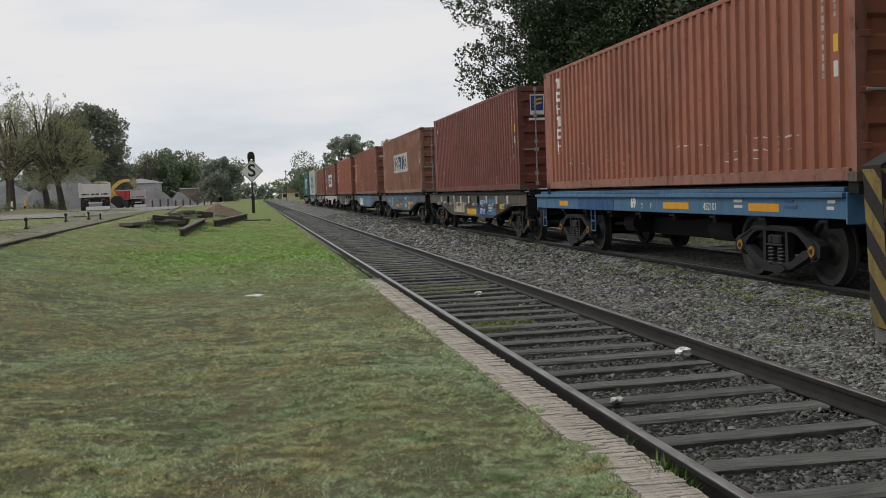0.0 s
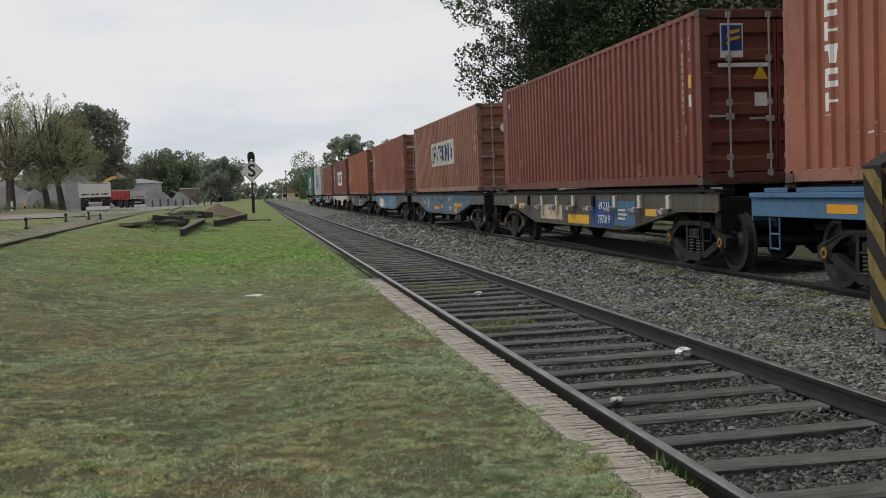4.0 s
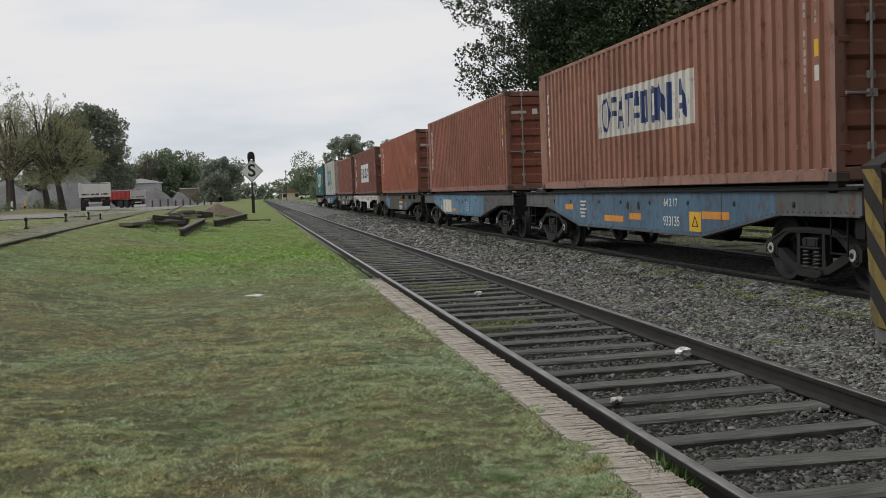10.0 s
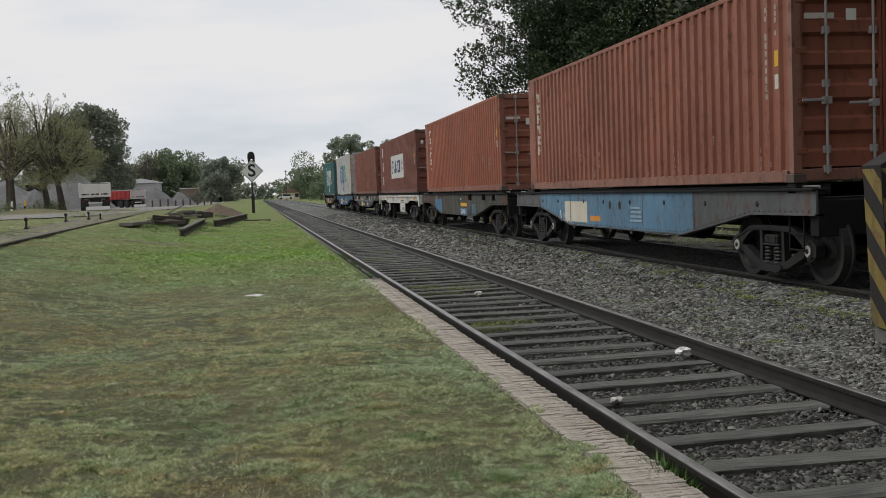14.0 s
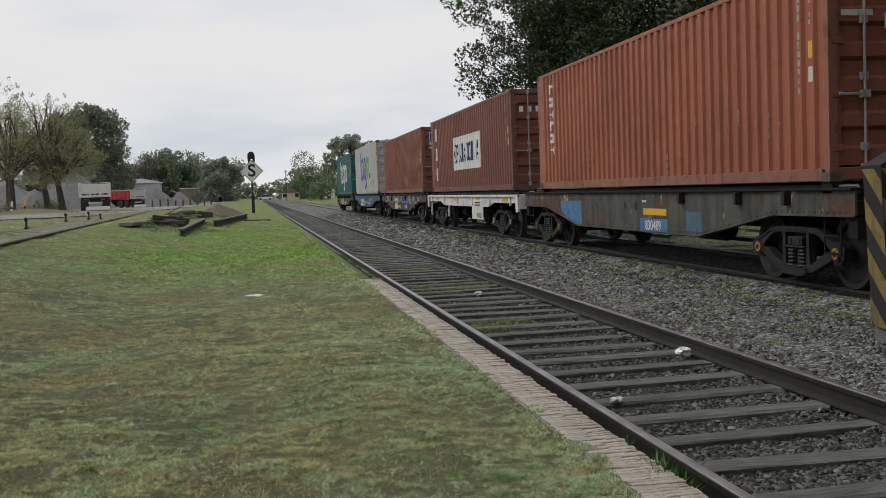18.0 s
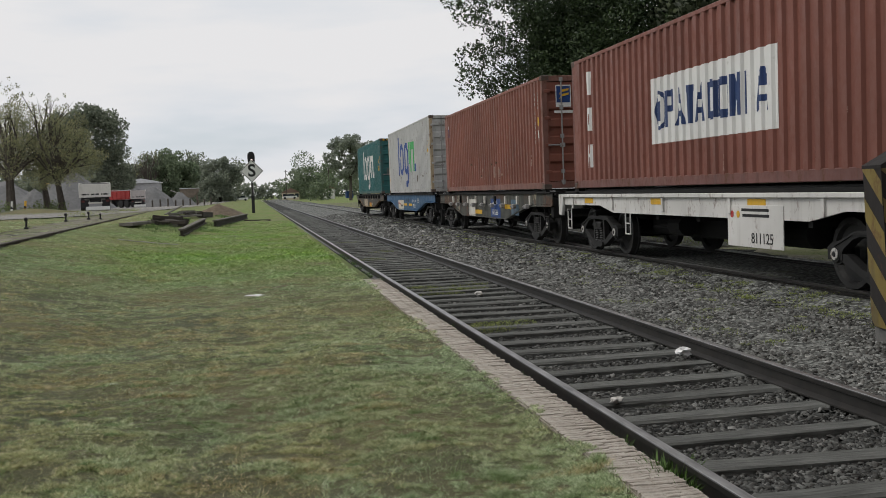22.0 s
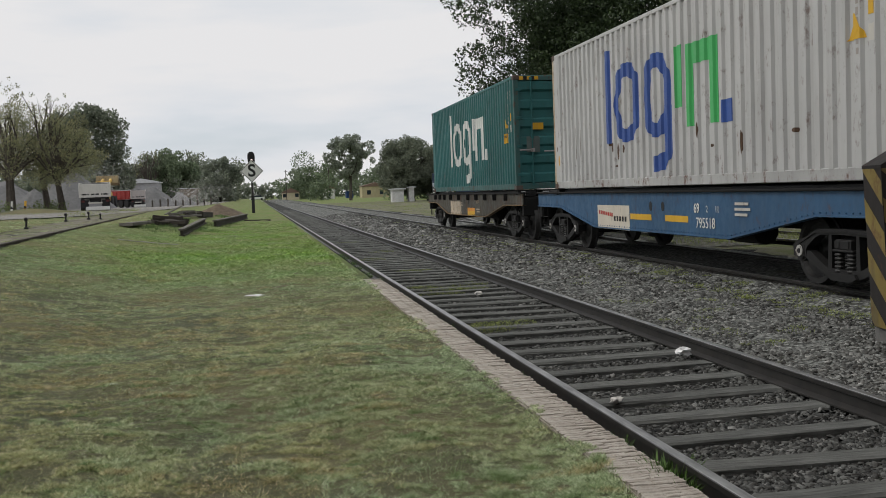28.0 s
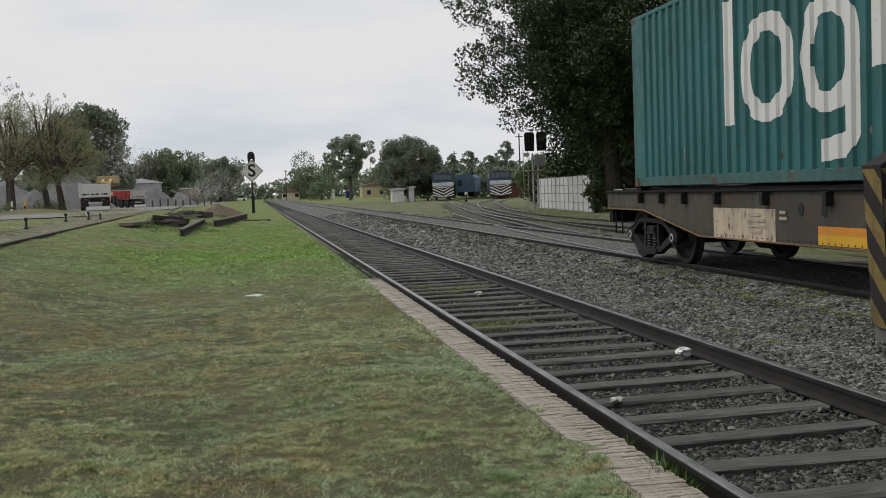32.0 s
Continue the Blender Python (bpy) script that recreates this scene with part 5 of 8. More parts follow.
    sill_patch(w, 4.5, 0.88, 0.98, 0.1, YELLOW)
    sill_patch(w, 6.07, 0.88, 0.9, 0.1, YELLOW)
    sill_text(w, "69", 7.3, 1.0, 0.2, None, -1.212, 0.003)
    sill_text(w, "2", 7.66, 0.99, 0.14)
    sill_text(w, "11", 8.0, 0.99, 0.14)
    panel_lines(w, 8.55, 1.1, 0.5, 3, OFFWHITE)
    sill_text(w, "795518", 7.6, 0.78, 0.22)
    out.append(w)
    w = fish_wagon("olive-grey stained flat wagon with ochre edge and cream panel", W_TAN, PALE_CAP, False, OCHRE_EDGE, ribs=False, bog=(-5.89, 5.16), low=(-2.85, 3.0), pockets=(0.25, 1.15, 2.05, 3.2, 4.6, 6.1, 7.3, 8.5, 9.7, 11.0))
    sill_patch(w, 3.03, 1.02, 1.8, 0.42, RUST_CREAM)
    panel_lines(w, 4.1, 0.96, 0.5, 4, FADED_TAN)
    sill_patch(w, 5.84, 0.83, 1.1, 0.1, ORANGE)
    sill_patch(w, 5.84, 0.73, 1.1, 0.12, YELLOW)
    panel_lines(w, 4.95, 1.0, 0.22, 2, FADED_TAN)
    sill_text(w, "64 2 11", 7.4, 1.02, 0.15, FADED_TAN)
    panel_lines(w, 7.2, 0.82, 0.6, 2, FADED_TAN)
    out.append(w)
    return out


OFFSETS = (0.0, 14.6, 30.05, 45.55, 60.75, 75.5, 89.95, 105.35, 120.98)
CONTAINERS, WAGONS = make_containers(), make_wagons()
BASE_Z = 1.343


def run(t):
    """Place of the first container's far end along the line at t seconds."""
    return 1.87747631e-04 * t ** 3 - 5.28033855e-02 * t ** 2 - 2.45539977 * t + 22.4383883


# ---------------------------------------------------------------- lineside, near
def brick_edge():
    """The old platform edge: bricks laid across, with worn ends."""
    e = thing("platform_edge", "worn brick edging between the grass and the rail", "platform edge", kind="structure")
    bm = bmesh.new()
    box(bm, 1.70, 1.97, -9.0, 17.25, -0.3, -0.052)
    part("mortar_bed", bm, m_plain("mortar", (0.28, 0.245, 0.205), 0.95, 0, 0.3, 10, 0.4), e)
    shapes = []
    for k in range(6):
        r = random.Random(50 + k)
        bm = bmesh.new()
        cut = r.uniform(-0.06, 0.07)
        cbox(bm, -0.14, cut - 0.002, -0.021, 0.021, -0.05, 0.0, 0.004)
        cbox(bm, cut + 0.002, 0.14, -0.021, 0.021, -0.05, r.uniform(-0.004, 0.001), 0.004)
        for v in bm.verts:
            v.co += Vector((r.uniform(-0.008, 0.008), r.uniform(-0.002, 0.002), r.uniform(-0.004, 0.002)))
        shapes.append(finish(bm, "brick", BRICK_M))
    r, y, i = random.Random(7), -8.9, 0
    while y < 17.2:
        shared("brick", shapes[r.randrange(6)], e, pose(1.848 + r.uniform(-0.01, 0.01), y, -0.035 + r.uniform(-0.004, 0.003), r.uniform(-2, 2), r.uniform(-1.2, 1.2), r.uniform(-0.8, 0.8)))
        y += 0.043 + r.uniform(-0.002, 0.004)


def m_brick():
    m = Mat("worn_brick", 0.92, 0, 0.2)
    col = m.ramp(m.rnd(), (0.0, (0.37, 0.33, 0.285)), (0.5, (0.43, 0.39, 0.34)), (1.0, (0.5, 0.46, 0.405)))
    col = m.mix(m.ramp(m.nz(14, 5), (0.44, 0.0), (0.68, 0.6)), col, (0.17, 0.145, 0.115))
    col = m.mix(m.ramp(m.nz(70, 5, m.vec(0.4, 1.6, 1), 0.8), (0.5, 0.0), (0.72, 0.6)), col, (0.52, 0.48, 0.42))
    m.bump(m.nz(50, 5, m.vec(0.5, 1.5, 1), 0.75), 0.9, 0.012)
    return m.done(col)


BRICK_M = m_brick()
brick_edge()


BARE = ((-1.3, 5.78, 0.17, 0.2), (-0.65, 5.2, 0.2, 0.1), (-0.15, 7.65, 0.24, 0.12), (-0.8, 9.4, 0.12, 0.12), (-1.5, 8.25, 0.32, 0.12), (1.3, 21.8, 0.45, 1.0), (-2.2, 10.2, 0.3, 0.2))


def grass():
    """Short turf as one mesh of blades, thick near the viewer and thinner far off."""
    rnd = np.random.RandomState(11)
    n = 1100000
    y = 1.0 / rnd.uniform(1 / 60.0, 1 / 4.2, n)
    lo = -0.27 * y - 0.3
    x = lo + rnd.uniform(0, 1, n) * (1.8 - lo)
    # thinner cover behind and beside the viewer
    xe, ye = rnd.uniform(-10, 1.8, 170000), rnd.uniform(-10, 26, 170000)
    side = (xe < -0.27 * ye - 0.3) | (ye < 4.2)
    x, y = np.concatenate([x, xe[side]]), np.concatenate([y, ye[side]])
    coarse = np.concatenate([np.ones(n), np.full(int(side.sum()), 2.4)])
    n = len(x)
    # bare and worn patches
    bare = 0.5 * vnoise(x, y, 0.9, 1) + 0.32 * vnoise(x, y, 0.34, 2) + 0.24 * vnoise(x, y, 0.11, 3)
    bare = bare - 0.05 * ss(0.0, 1.6, x) + 0.05 * ss(0.5, -2.0, x) - 0.2 * ss(14, 22, y)
    for px, py, rx, ry in BARE:
        bare = bare + 0.28 * np.exp(-((x - px) / rx) ** 2 - ((y - py) / ry) ** 2)
    keep = rnd.uniform(0, 1, n) < 1.0 - 0.8 * ss(0.62, 0.74, bare)
    # matted tufts with gaps between them
    wx = x + 0.02 * np.sin(9 * y) + 0.05 * vnoise(x, y, 0.2, 23)
    gap = 0.55 * vnoise(wx, y * 1.25, 0.075, 21) + 0.45 * vnoise(wx, y * 1.4, 0.032, 22)
    gap = gap + 0.14 * (vnoise(x, y, 0.6, 24) - 0.5)
    keep &= (rnd.uniform(0, 1, n) < 0.05 + 0.95 * ss(0.29, 0.43, gap)) | (y > 24)
    # a ragged fringe creeps over the bricks
    keep &= x < 1.66 + 0.16 * vnoise(x * 0, y, 0.28, 4) * vnoise(x * 0, y, 0.9, 5) + 0.03 * rnd.uniform(-1, 1, n)
    x, y, bare, coarse, gap = x[keep], y[keep], bare[keep], coarse[keep], gap[keep]
    n = len(x)
    z = terr(x, y) + lumps(x, y) + 0.03 * ss(1.64, 1.74, x)
    lush = np.clip((y - 16) / 7, 0, 1) * np.clip((x + 5) / 3, 0, 1)
    clump = vnoise(x, y, 0.16, 6) * vnoise(x, y, 0.55, 7) * 2.6
    h = rnd.uniform(0.004, 0.0125, n) * (0.35 + 0.7 * clump + 1.4 * ss(0.42, 0.72, gap)) * (1 + 1.6 * lush)
    wdt = rnd.uniform(0.0012, 0.0029, n) * np.clip(y / 5.0, 1, 5.5) * coarse
    a = rnd.uniform(0, math.tau, n)
    lean = rnd.uniform(0.4, 2.8, n) * h
    b = rnd.uniform(0, math.tau, n)
    dx, dy = np.cos(a) * wdt, np.sin(a) * wdt
    P = np.stack([np.stack([x - dx, y - dy, z - 0.004], -1), np.stack([x + dx, y + dy, z - 0.004], -1),
                  np.stack([x + np.cos(b) * lean, y + np.sin(b) * lean, z + h], -1)], 1).reshape(-1, 3)
    me = mesh_np("grass", P, np.arange(3 * n).reshape(-1, 3), BLADES)
    me.materials.append(BLADES_COOL)
    me.materials.append(BLADES_DRY)
    me.materials.append(BLADES_SHADE)
    me.materials.append(BLADES_DEAD)
    cool = 0.6 * vnoise(x, y, 1.5, 8) + 0.4 * vnoise(x, y, 0.4, 9) + 0.14 * ss(-0.8, 1.6, x) * ss(13, 7, y)
    dry = 0.6 * vnoise(x, y, 1.9, 10) + 0.4 * vnoise(x, y, 0.3, 12) + 0.14 * ss(0.0, -2.5, x) - 0.1 * ss(0.2, 1.2, x) - 0.2 * ss(13, 20, y)
    j = rnd.uniform(-0.08, 0.08, n)
    kind = np.where(dry + j > 0.66, 2, np.where(cool + j > 0.54, 1, 0))
    # shadow between tussocks painted as dark streaks a hand wide; thin dead spots
    near = ss(40, 9, y)
    tus = 0.4 * vnoise(x + 0.4 * y, y * 1.8, 0.15, 13) + 0.28 * vnoise(x - 0.6 * y, y * 1.5, 0.08, 17) + 0.32 * vnoise(x, y, 0.5, 14) + j
    kind = np.where(tus > 0.79 - 0.11 * near, 3, kind)
    ded = 0.55 * vnoise(x, y * 1.6, 0.2, 15) + 0.45 * vnoise(x, y, 0.8, 16) + 0.06 * ss(0.2, -2.0, x) - 0.1 * ss(0.1, 1.1, x) - 0.1 * ss(12, 18, y) + j
    kind = np.where(ded > 0.80 - 0.11 * near, 4, kind)
    me.polygons.foreach_set("material_index", kind.astype(np.int32))
    tagged(new("grass", me), "short trampled turf, green with straw-coloured patches", "grass", kind="stuff")


grass()


def tufts(name, label, places, material):
    """Clumps of longer blades at given spots."""
    rnd = np.random.RandomState(5)
    V, F = [], []
    for x, y, z, r, hh, n in places:
        for _ in range(n):
            a, q, b = rnd.uniform(0, math.tau), r * math.sqrt(rnd.uniform()), rnd.uniform(0, math.tau)
            px, py = x + q * math.cos(a), y + q * math.sin(a)
            h, w, l = hh * rnd.uniform(0.3, 1), 0.0025 + 0.03 * hh, hh * rnd.uniform(0.1, 1.1)
            i = len(V)
            V += [(px - w * math.cos(b), py - w * math.sin(b), z), (px + w * math.cos(b), py + w * math.sin(b), z), (px + l * math.cos(a), py + l * math.sin(a), z + h)]
            F.append((i, i + 1, i + 2))
    return tagged(new(name, mesh_np(name, V, F, material)), label, "weeds", kind="stuff")


WEED = m_leaf("weed_leaf", (0.05, 0.1, 0.02), (0.13, 0.22, 0.06))
MOSS = m_leaf("dry_moss", (0.13, 0.17, 0.04), (0.3, 0.34, 0.1))
spots = [(2.02, 4.72, -0.12, 0.06, 0.12, 90), (2.03, 4.9, -0.12, 0.09, 0.15, 150), (2.02, 5.05, -0.12, 0.06, 0.12, 90), (2.02, 5.6, -0.12, 0.05, 0.1, 50)]
r = random.Random(4)
for k in range(60):
    spots.append((1.98 + r.uniform(-0.02, 0.03), r.uniform(6, 26), -0.12, 0.05, r.uniform(0.04, 0.1), 18))
tufts("weeds", "green weeds growing along the rail", spots, WEED)
spots = []
for k in range(260):
    y = 1 / r.uniform(1 / 60, 1 / 8.5)
    x = r.choice([r.uniform(4.4, 6.2), r.uniform(6.0, 6.6), r.uniform(6.1, 6.7), r.uniform(5.9, 6.6)])
    spots.append((x, y, (-0.075 if x > 5 else -0.13) + 0.11 * float(ss(6.1, 6.7, x)), r.uniform(0.05, 0.2), r.uniform(0.018, 0.04), 46))
for x0, y0 in ((2.7, 15.3), (3.2, 15.8), (2.5, 16.4), (3.4, 16.6), (2.9, 16.0), (2.6, 11.4), (2.8, 11.6), (2.4, 11.2), (3.0, 20), (2.6, 24), (3.2, 27), (2.8, 33)):
    spots.append((x0, y0, -0.165, 0.36, 0.032, 520))
tufts("trackside_weeds", "low dry weeds and moss between the stones", spots, MOSS)


STONE_DARK, STONE_SHADED = m_stone("dark_stone", 0.58), m_stone("train_shaded_stone", 0.4)


def stones():
    """Loose ballast as one mesh of broken stones."""
    rnd = np.random.RandomState(21)
    n = 84000
    y = 1.0 / rnd.uniform(1 / 75.0, 1 / 3.6, n)
    x = 2.08 + 4.72 * rnd.uniform(0, 1, n) ** 0.9
    y = np.maximum(y, x * 1.05)
    z = np.where(x < 4.05, -0.192 + 0.035 * ss(3.4, 3.85, x), -0.18 + 0.085 * ss(4.6, 5.8, x) + 0.1 * ss(6.1, 6.7, x))
    z = z + np.where(x < 4.05, 0.012, 0.03) * (vnoise(x, y, 0.35, 33) - 0.5)
    # a broken stone: a block with its corners knocked about, without its underside
    blk = np.array([(-1, -1, -1), (1, -1, -1), (1, 1, -1), (-1, 1, -1), (-0.7, -0.7, 1), (0.7, -0.7, 1), (0.7, 0.7, 1), (-0.7, 0.7, 1)], float)
    F = np.array([(4, 5, 6), (4, 6, 7), (0, 1, 5), (0, 5, 4), (1, 2, 6), (1, 6, 5), (2, 3, 7), (2, 7, 6), (3, 0, 4), (3, 4, 7)])
    s = rnd.uniform(0.006, 0.0175, n) * np.clip(y / 11, 1, 3.6) * np.where(x < 4.05, 0.9, 1.0)
    sc = np.stack([s * rnd.uniform(0.8, 2.1, n), s * rnd.uniform(0.6, 1.2, n), s * rnd.uniform(0.28, 0.62, n)], -1)
    V = (blk[None] + rnd.uniform(-0.45, 0.45, (n, 8, 3))) * sc[:, None]
    a, c, e = rnd.uniform(0, math.tau, n), rnd.uniform(-0.4, 0.4, n), rnd.uniform(-0.35, 0.35, n)
    V[..., 2] += V[..., 0] * c[:, None] + V[..., 1] * e[:, None]
    V = np.stack([V[..., 0] * np.cos(a)[:, None] - V[..., 1] * np.sin(a)[:, None], V[..., 0] * np.sin(a)[:, None] + V[..., 1] * np.cos(a)[:, None], V[..., 2]], -1)
    V += np.stack([x, y, z + rnd.uniform(-0.008, 0.010, n)], -1)[:, None]
    faces = (F[None] + (np.arange(n) * 8)[:, None, None]).reshape(-1, 3)
    me = mesh_np("ballast_stones", V.reshape(-1, 3), faces, STONE)
    me.materials.append(STONE_DARK)
    me.materials.append(STONE_SHADED)
    # Darker stones towards the main line paint in the shade beside the train.
    shaded = rnd.uniform(0, 1, n) < 0.9 * ss(5.7, 6.55, x)
    kind = np.where(x + 0.1 * rnd.uniform(-1, 1, n) < 4.05, 1, np.where(shaded, 2, 0))
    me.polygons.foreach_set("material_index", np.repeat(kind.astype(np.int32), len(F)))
    tagged(new("ballast_stones", me), "loose broken grey ballast stones, darker in the siding", "gravel", kind="stuff")


stones()


def litter():
    r = random.Random(8)
    paper = m_plain("white_paper", (0.75, 0.75, 0.74), 0.8, 0, 0.06, 12)
    for name, label, cat, x, y, z, s, flat in (("crumpled_bag", "crumpled white plastic bag lying by the rail", "litter", 3.66, 8.5, -0.11, 0.062, 0.7),
                                               ("stone_lump", "pale lump of stone between the sleepers", "stone", 2.47, 6.93, -0.14, 0.045, 0.6),
                                               ("paper_scrap", "white scrap of paper on the grass", "litter", -0.09, 15.4, -0.045, 0.12, 0.12),
                                               ("paper_scrap", "small white scrap of paper on the grass", "litter", -1.2, 8.45, -0.04, 0.04, 0.3),
                                               ("stone_lump", "pale lump of stone by the far rail", "stone", 3.15, 14.7, -0.14, 0.05, 0.7)):
        bm = bmesh.new()
        bmesh.ops.create_icosphere(bm, subdivisions=2, radius=1)
        for v in bm.verts:
            k = r.uniform(0.35, 1.3) if "bag" in name or "scrap" in name else r.uniform(0.6, 1.2)
            v.co = Vector((v.co.x * s * k * 1.2, v.co.y * s * k, v.co.z * s * k * flat))
        ob = new(name, finish(bm, name, paper if "stone" not in name else STONE_PALE))
        ob.location = (x, y, z + s * flat * 0.5)
        tagged(ob, label, cat)


STONE_PALE = m_plain("pale_stone", (0.5, 0.48, 0.45), 0.9, 0, 0.2, 20, 0.4)
litter()


def striped_post():
    """A square post with slanting yellow and black bands and a sloping cap, on a concrete foot."""
    t = thing("warning_post", "leaning square post with faded yellow and black hazard bands", "post", pose(5.617, 8.227, -0.11, 0, -2.9, -7))
    a = 0.17
    core = m_paint("black_band_paint", (0.022, 0.019, 0.018), 0.4, 0.3, 0.9)
    band = m_paint("worn_yellow_band_paint", (0.215, 0.16, 0.042), 0.7, 0.5, dirt=0.95)
    z0, z1 = 0.16, 1.6
    bm = bmesh.new()
    cbox(bm, -a, a, -a, a, z0, z1 + 0.02, 0.012)
    part("shaft", bm, core, t)
    for fx, fy, ux, uy in ((0, -1, 1, 0), (1, 0, 0, 1), (0, 1, -1, 0), (-1, 0, 0, -1)):
        rise = 0.31
        for k in range(6):
            lo = -0.54 + 0.45 * k
            edge = []
            for i in range(13):
                q = i / 12
                zl = min(max(lo + rise * (1 - q), z0 + 0.004), z1)
                zh = min(max(lo + 0.215 + rise * (1 - q), z0 + 0.004), z1)
                edge.append((-1 + 2 * q, zl, zh))
            bm = bmesh.new()
            for (s0, l0, h0), (s1, l1, h1) in zip(edge, edge[1:]):
                if h0 - l0 > 0.004 or h1 - l1 > 0.004:
                    vs = [bm.verts.new((fx * (a + 0.004) + ux * q * a * 0.985, fy * (a + 0.004) + uy * q * a * 0.985, z)) for q, z in ((s0, l0), (s1, l1), (s1, h1), (s0, h0))]
                    bm.faces.new(vs)
            if len(bm.faces) > 2:
                part("band", bm, band, t, "faded yellow band")
    bm = bmesh.new()
    prism(bm, [(-a - 0.006, z1 - 0.01), (a + 0.006, z1 - 0.01), (a + 0.006, z1 + 0.19), (-a - 0.006, z1 + 0.02)], "y", -a - 0.006, a + 0.006)
    part("cap", bm, core, t)
    bm = bmesh.new()
    cbox(bm, -a + 0.03, a + 0.02, -a + 0.03, a + 0.02, -0.1, z0, 0.02)
    part("foot", bm, m_plain("grey_footing", (0.14, 0.137, 0.13), 0.95, 0, 0.25, 9, 0.4), t)


striped_post()


# ---------------------------------------------------------------- trees
def leaf_mesh(name, clumps, n, size, material, seed, flat=1.0):
    """A crown of many small leaves scattered over clumps (x, y, z, r)."""
    rnd = np.random.RandomState(seed)
    C = np.array(clumps, float)
    wgt = C[:, 3] ** 2
    i = rnd.choice(len(C), n, p=wgt / wgt.sum())
    d = rnd.normal(size=(n, 3))
    d /= np.linalg.norm(d, axis=1)[:, None]
    P = C[i, :3] + d * (C[i, 3] * rnd.uniform(0.35, 1.0, n) ** 0.6)[:, None] * np.array([1, 1, flat])
    u = rnd.normal(size=(n, 3))
    u /= np.linalg.norm(u, axis=1)[:, None]
    v = np.cross(u, rnd.normal(size=(n, 3)))
    v /= np.linalg.norm(v, axis=1)[:, None]
    s = size * rnd.uniform(0.55, 1.3, n)[:, None]
    V = np.stack([P - u * s, P - v * s * 0.5, P + u * s, P + v * s * 0.5], 1).reshape(-1, 3)
    return mesh_np(name, V, np.arange(4 * n).reshape(-1, 4), material)


def crown(rnd, cx, cy, cz, rx, ry, rz, n, r0, r1, low=-1.0):
    """Clumps over an uneven ellipsoid."""
    out = []
    while len(out) < n:
        d = Vector((rnd.gauss(0, 1), rnd.gauss(0, 1), rnd.gauss(0, 1))).normalized()
        if d.z < low:
            continue
        k = rnd.uniform(0.35, 1.0) ** 0.5 * rnd.uniform(0.85, 1.08)
        out.append((cx + d.x * rx * k, cy + d.y * ry * k, cz + d.z * rz * k, rnd.uniform(r0, r1)))
    return out


def tree(label, x, y, trunk_h, trunk_r, clumps, n, leaf, material, seed, category="tree", limbs=9, z=None, flat=1.0, twig=None, spread=0.0):
    """clumps are in the tree's own space, above its foot."""
    z = float(terr(x, y)) - 0.05 if z is None else z
    t = thing("tree", label, category, pose(x, y, z))
    rnd = random.Random(seed)
    bm = bmesh.new()
    bend = Vector((rnd.uniform(-0.3, 0.3), rnd.uniform(-0.3, 0.3), trunk_h))
    tube(bm, (0, 0, -0.1), (0, 0, 0.5), trunk_r * 1.35, 10, trunk_r * 1.05)
    tube(bm, (0, 0, 0.5), bend, trunk_r * 1.05, 10, trunk_r * 0.75)
    part("trunk", bm, BARK, t)
    bm = bmesh.new()
    for c in rnd.sample(clumps, min(limbs, len(clumps))):
        a, b = bend * rnd.uniform(0.75, 1.0), Vector(c[:3])
        mid = a.lerp(b, 0.5) + Vector((rnd.uniform(-0.6, 0.6), rnd.uniform(-0.6, 0.6), rnd.uniform(0, 0.9)))
        q = trunk_r * rnd.uniform(0.3, 0.55)
        tube(bm, a, mid, q, 7, q * 0.6)
        tube(bm, mid, b, q * 0.6, 6, q * 0.15)
        for _ in range(twig or 0):
            e = mid.lerp(b, rnd.uniform(0.1, 1)) + Vector((rnd.uniform(-1, 1), rnd.uniform(-1, 1), rnd.uniform(0.1, 1.0))) * (0.8 + spread)
            tube(bm, mid.lerp(b, rnd.uniform(0, 0.8)), e, q * 0.28, 5, q * 0.05)
    tagged(part("branch_work", bm, BARK, t), kind="stuff")
    cr = new("crown", leaf_mesh("crown", clumps, n, leaf, material, seed, flat))
    cr.parent = t
    return t


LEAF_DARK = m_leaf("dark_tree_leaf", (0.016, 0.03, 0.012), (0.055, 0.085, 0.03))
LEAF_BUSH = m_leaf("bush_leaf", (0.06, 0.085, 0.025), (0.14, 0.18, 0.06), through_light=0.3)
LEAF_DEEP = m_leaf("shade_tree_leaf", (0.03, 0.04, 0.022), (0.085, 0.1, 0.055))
# The next three leaf colours are paled and greyed to imitate distance haze.
LEAF_MID_HAZE = m_leaf("hazed_green_leaf", (0.105, 0.14, 0.085), (0.23, 0.285, 0.175), through_light=0.4)
LEAF_GREY_HAZE = m_leaf("hazed_grey_green_leaf", (0.16, 0.19, 0.15), (0.34, 0.37, 0.29), through_light=0.5)
LEAF_FAR_HAZE = m_leaf("far_hazed_leaf", (0.125, 0.145, 0.11), (0.25, 0.28, 0.2), through_light=0.4)
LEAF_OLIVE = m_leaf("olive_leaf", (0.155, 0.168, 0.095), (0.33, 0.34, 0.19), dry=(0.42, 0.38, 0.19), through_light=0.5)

R = random.Random(100)
# tall shade trees behind the train
c = [q for q in crown(R, 0.3, 0, 10.8, 8.4, 8.0, 7.0, 460, 0.45, 1.0) if q[2] > 6.4 - 0.55 * (q[0] + 7)]
c += crown(R, 1.5, 0, 10.5, 6.0, 5.0, 6.0, 90, 1.5, 2.3)
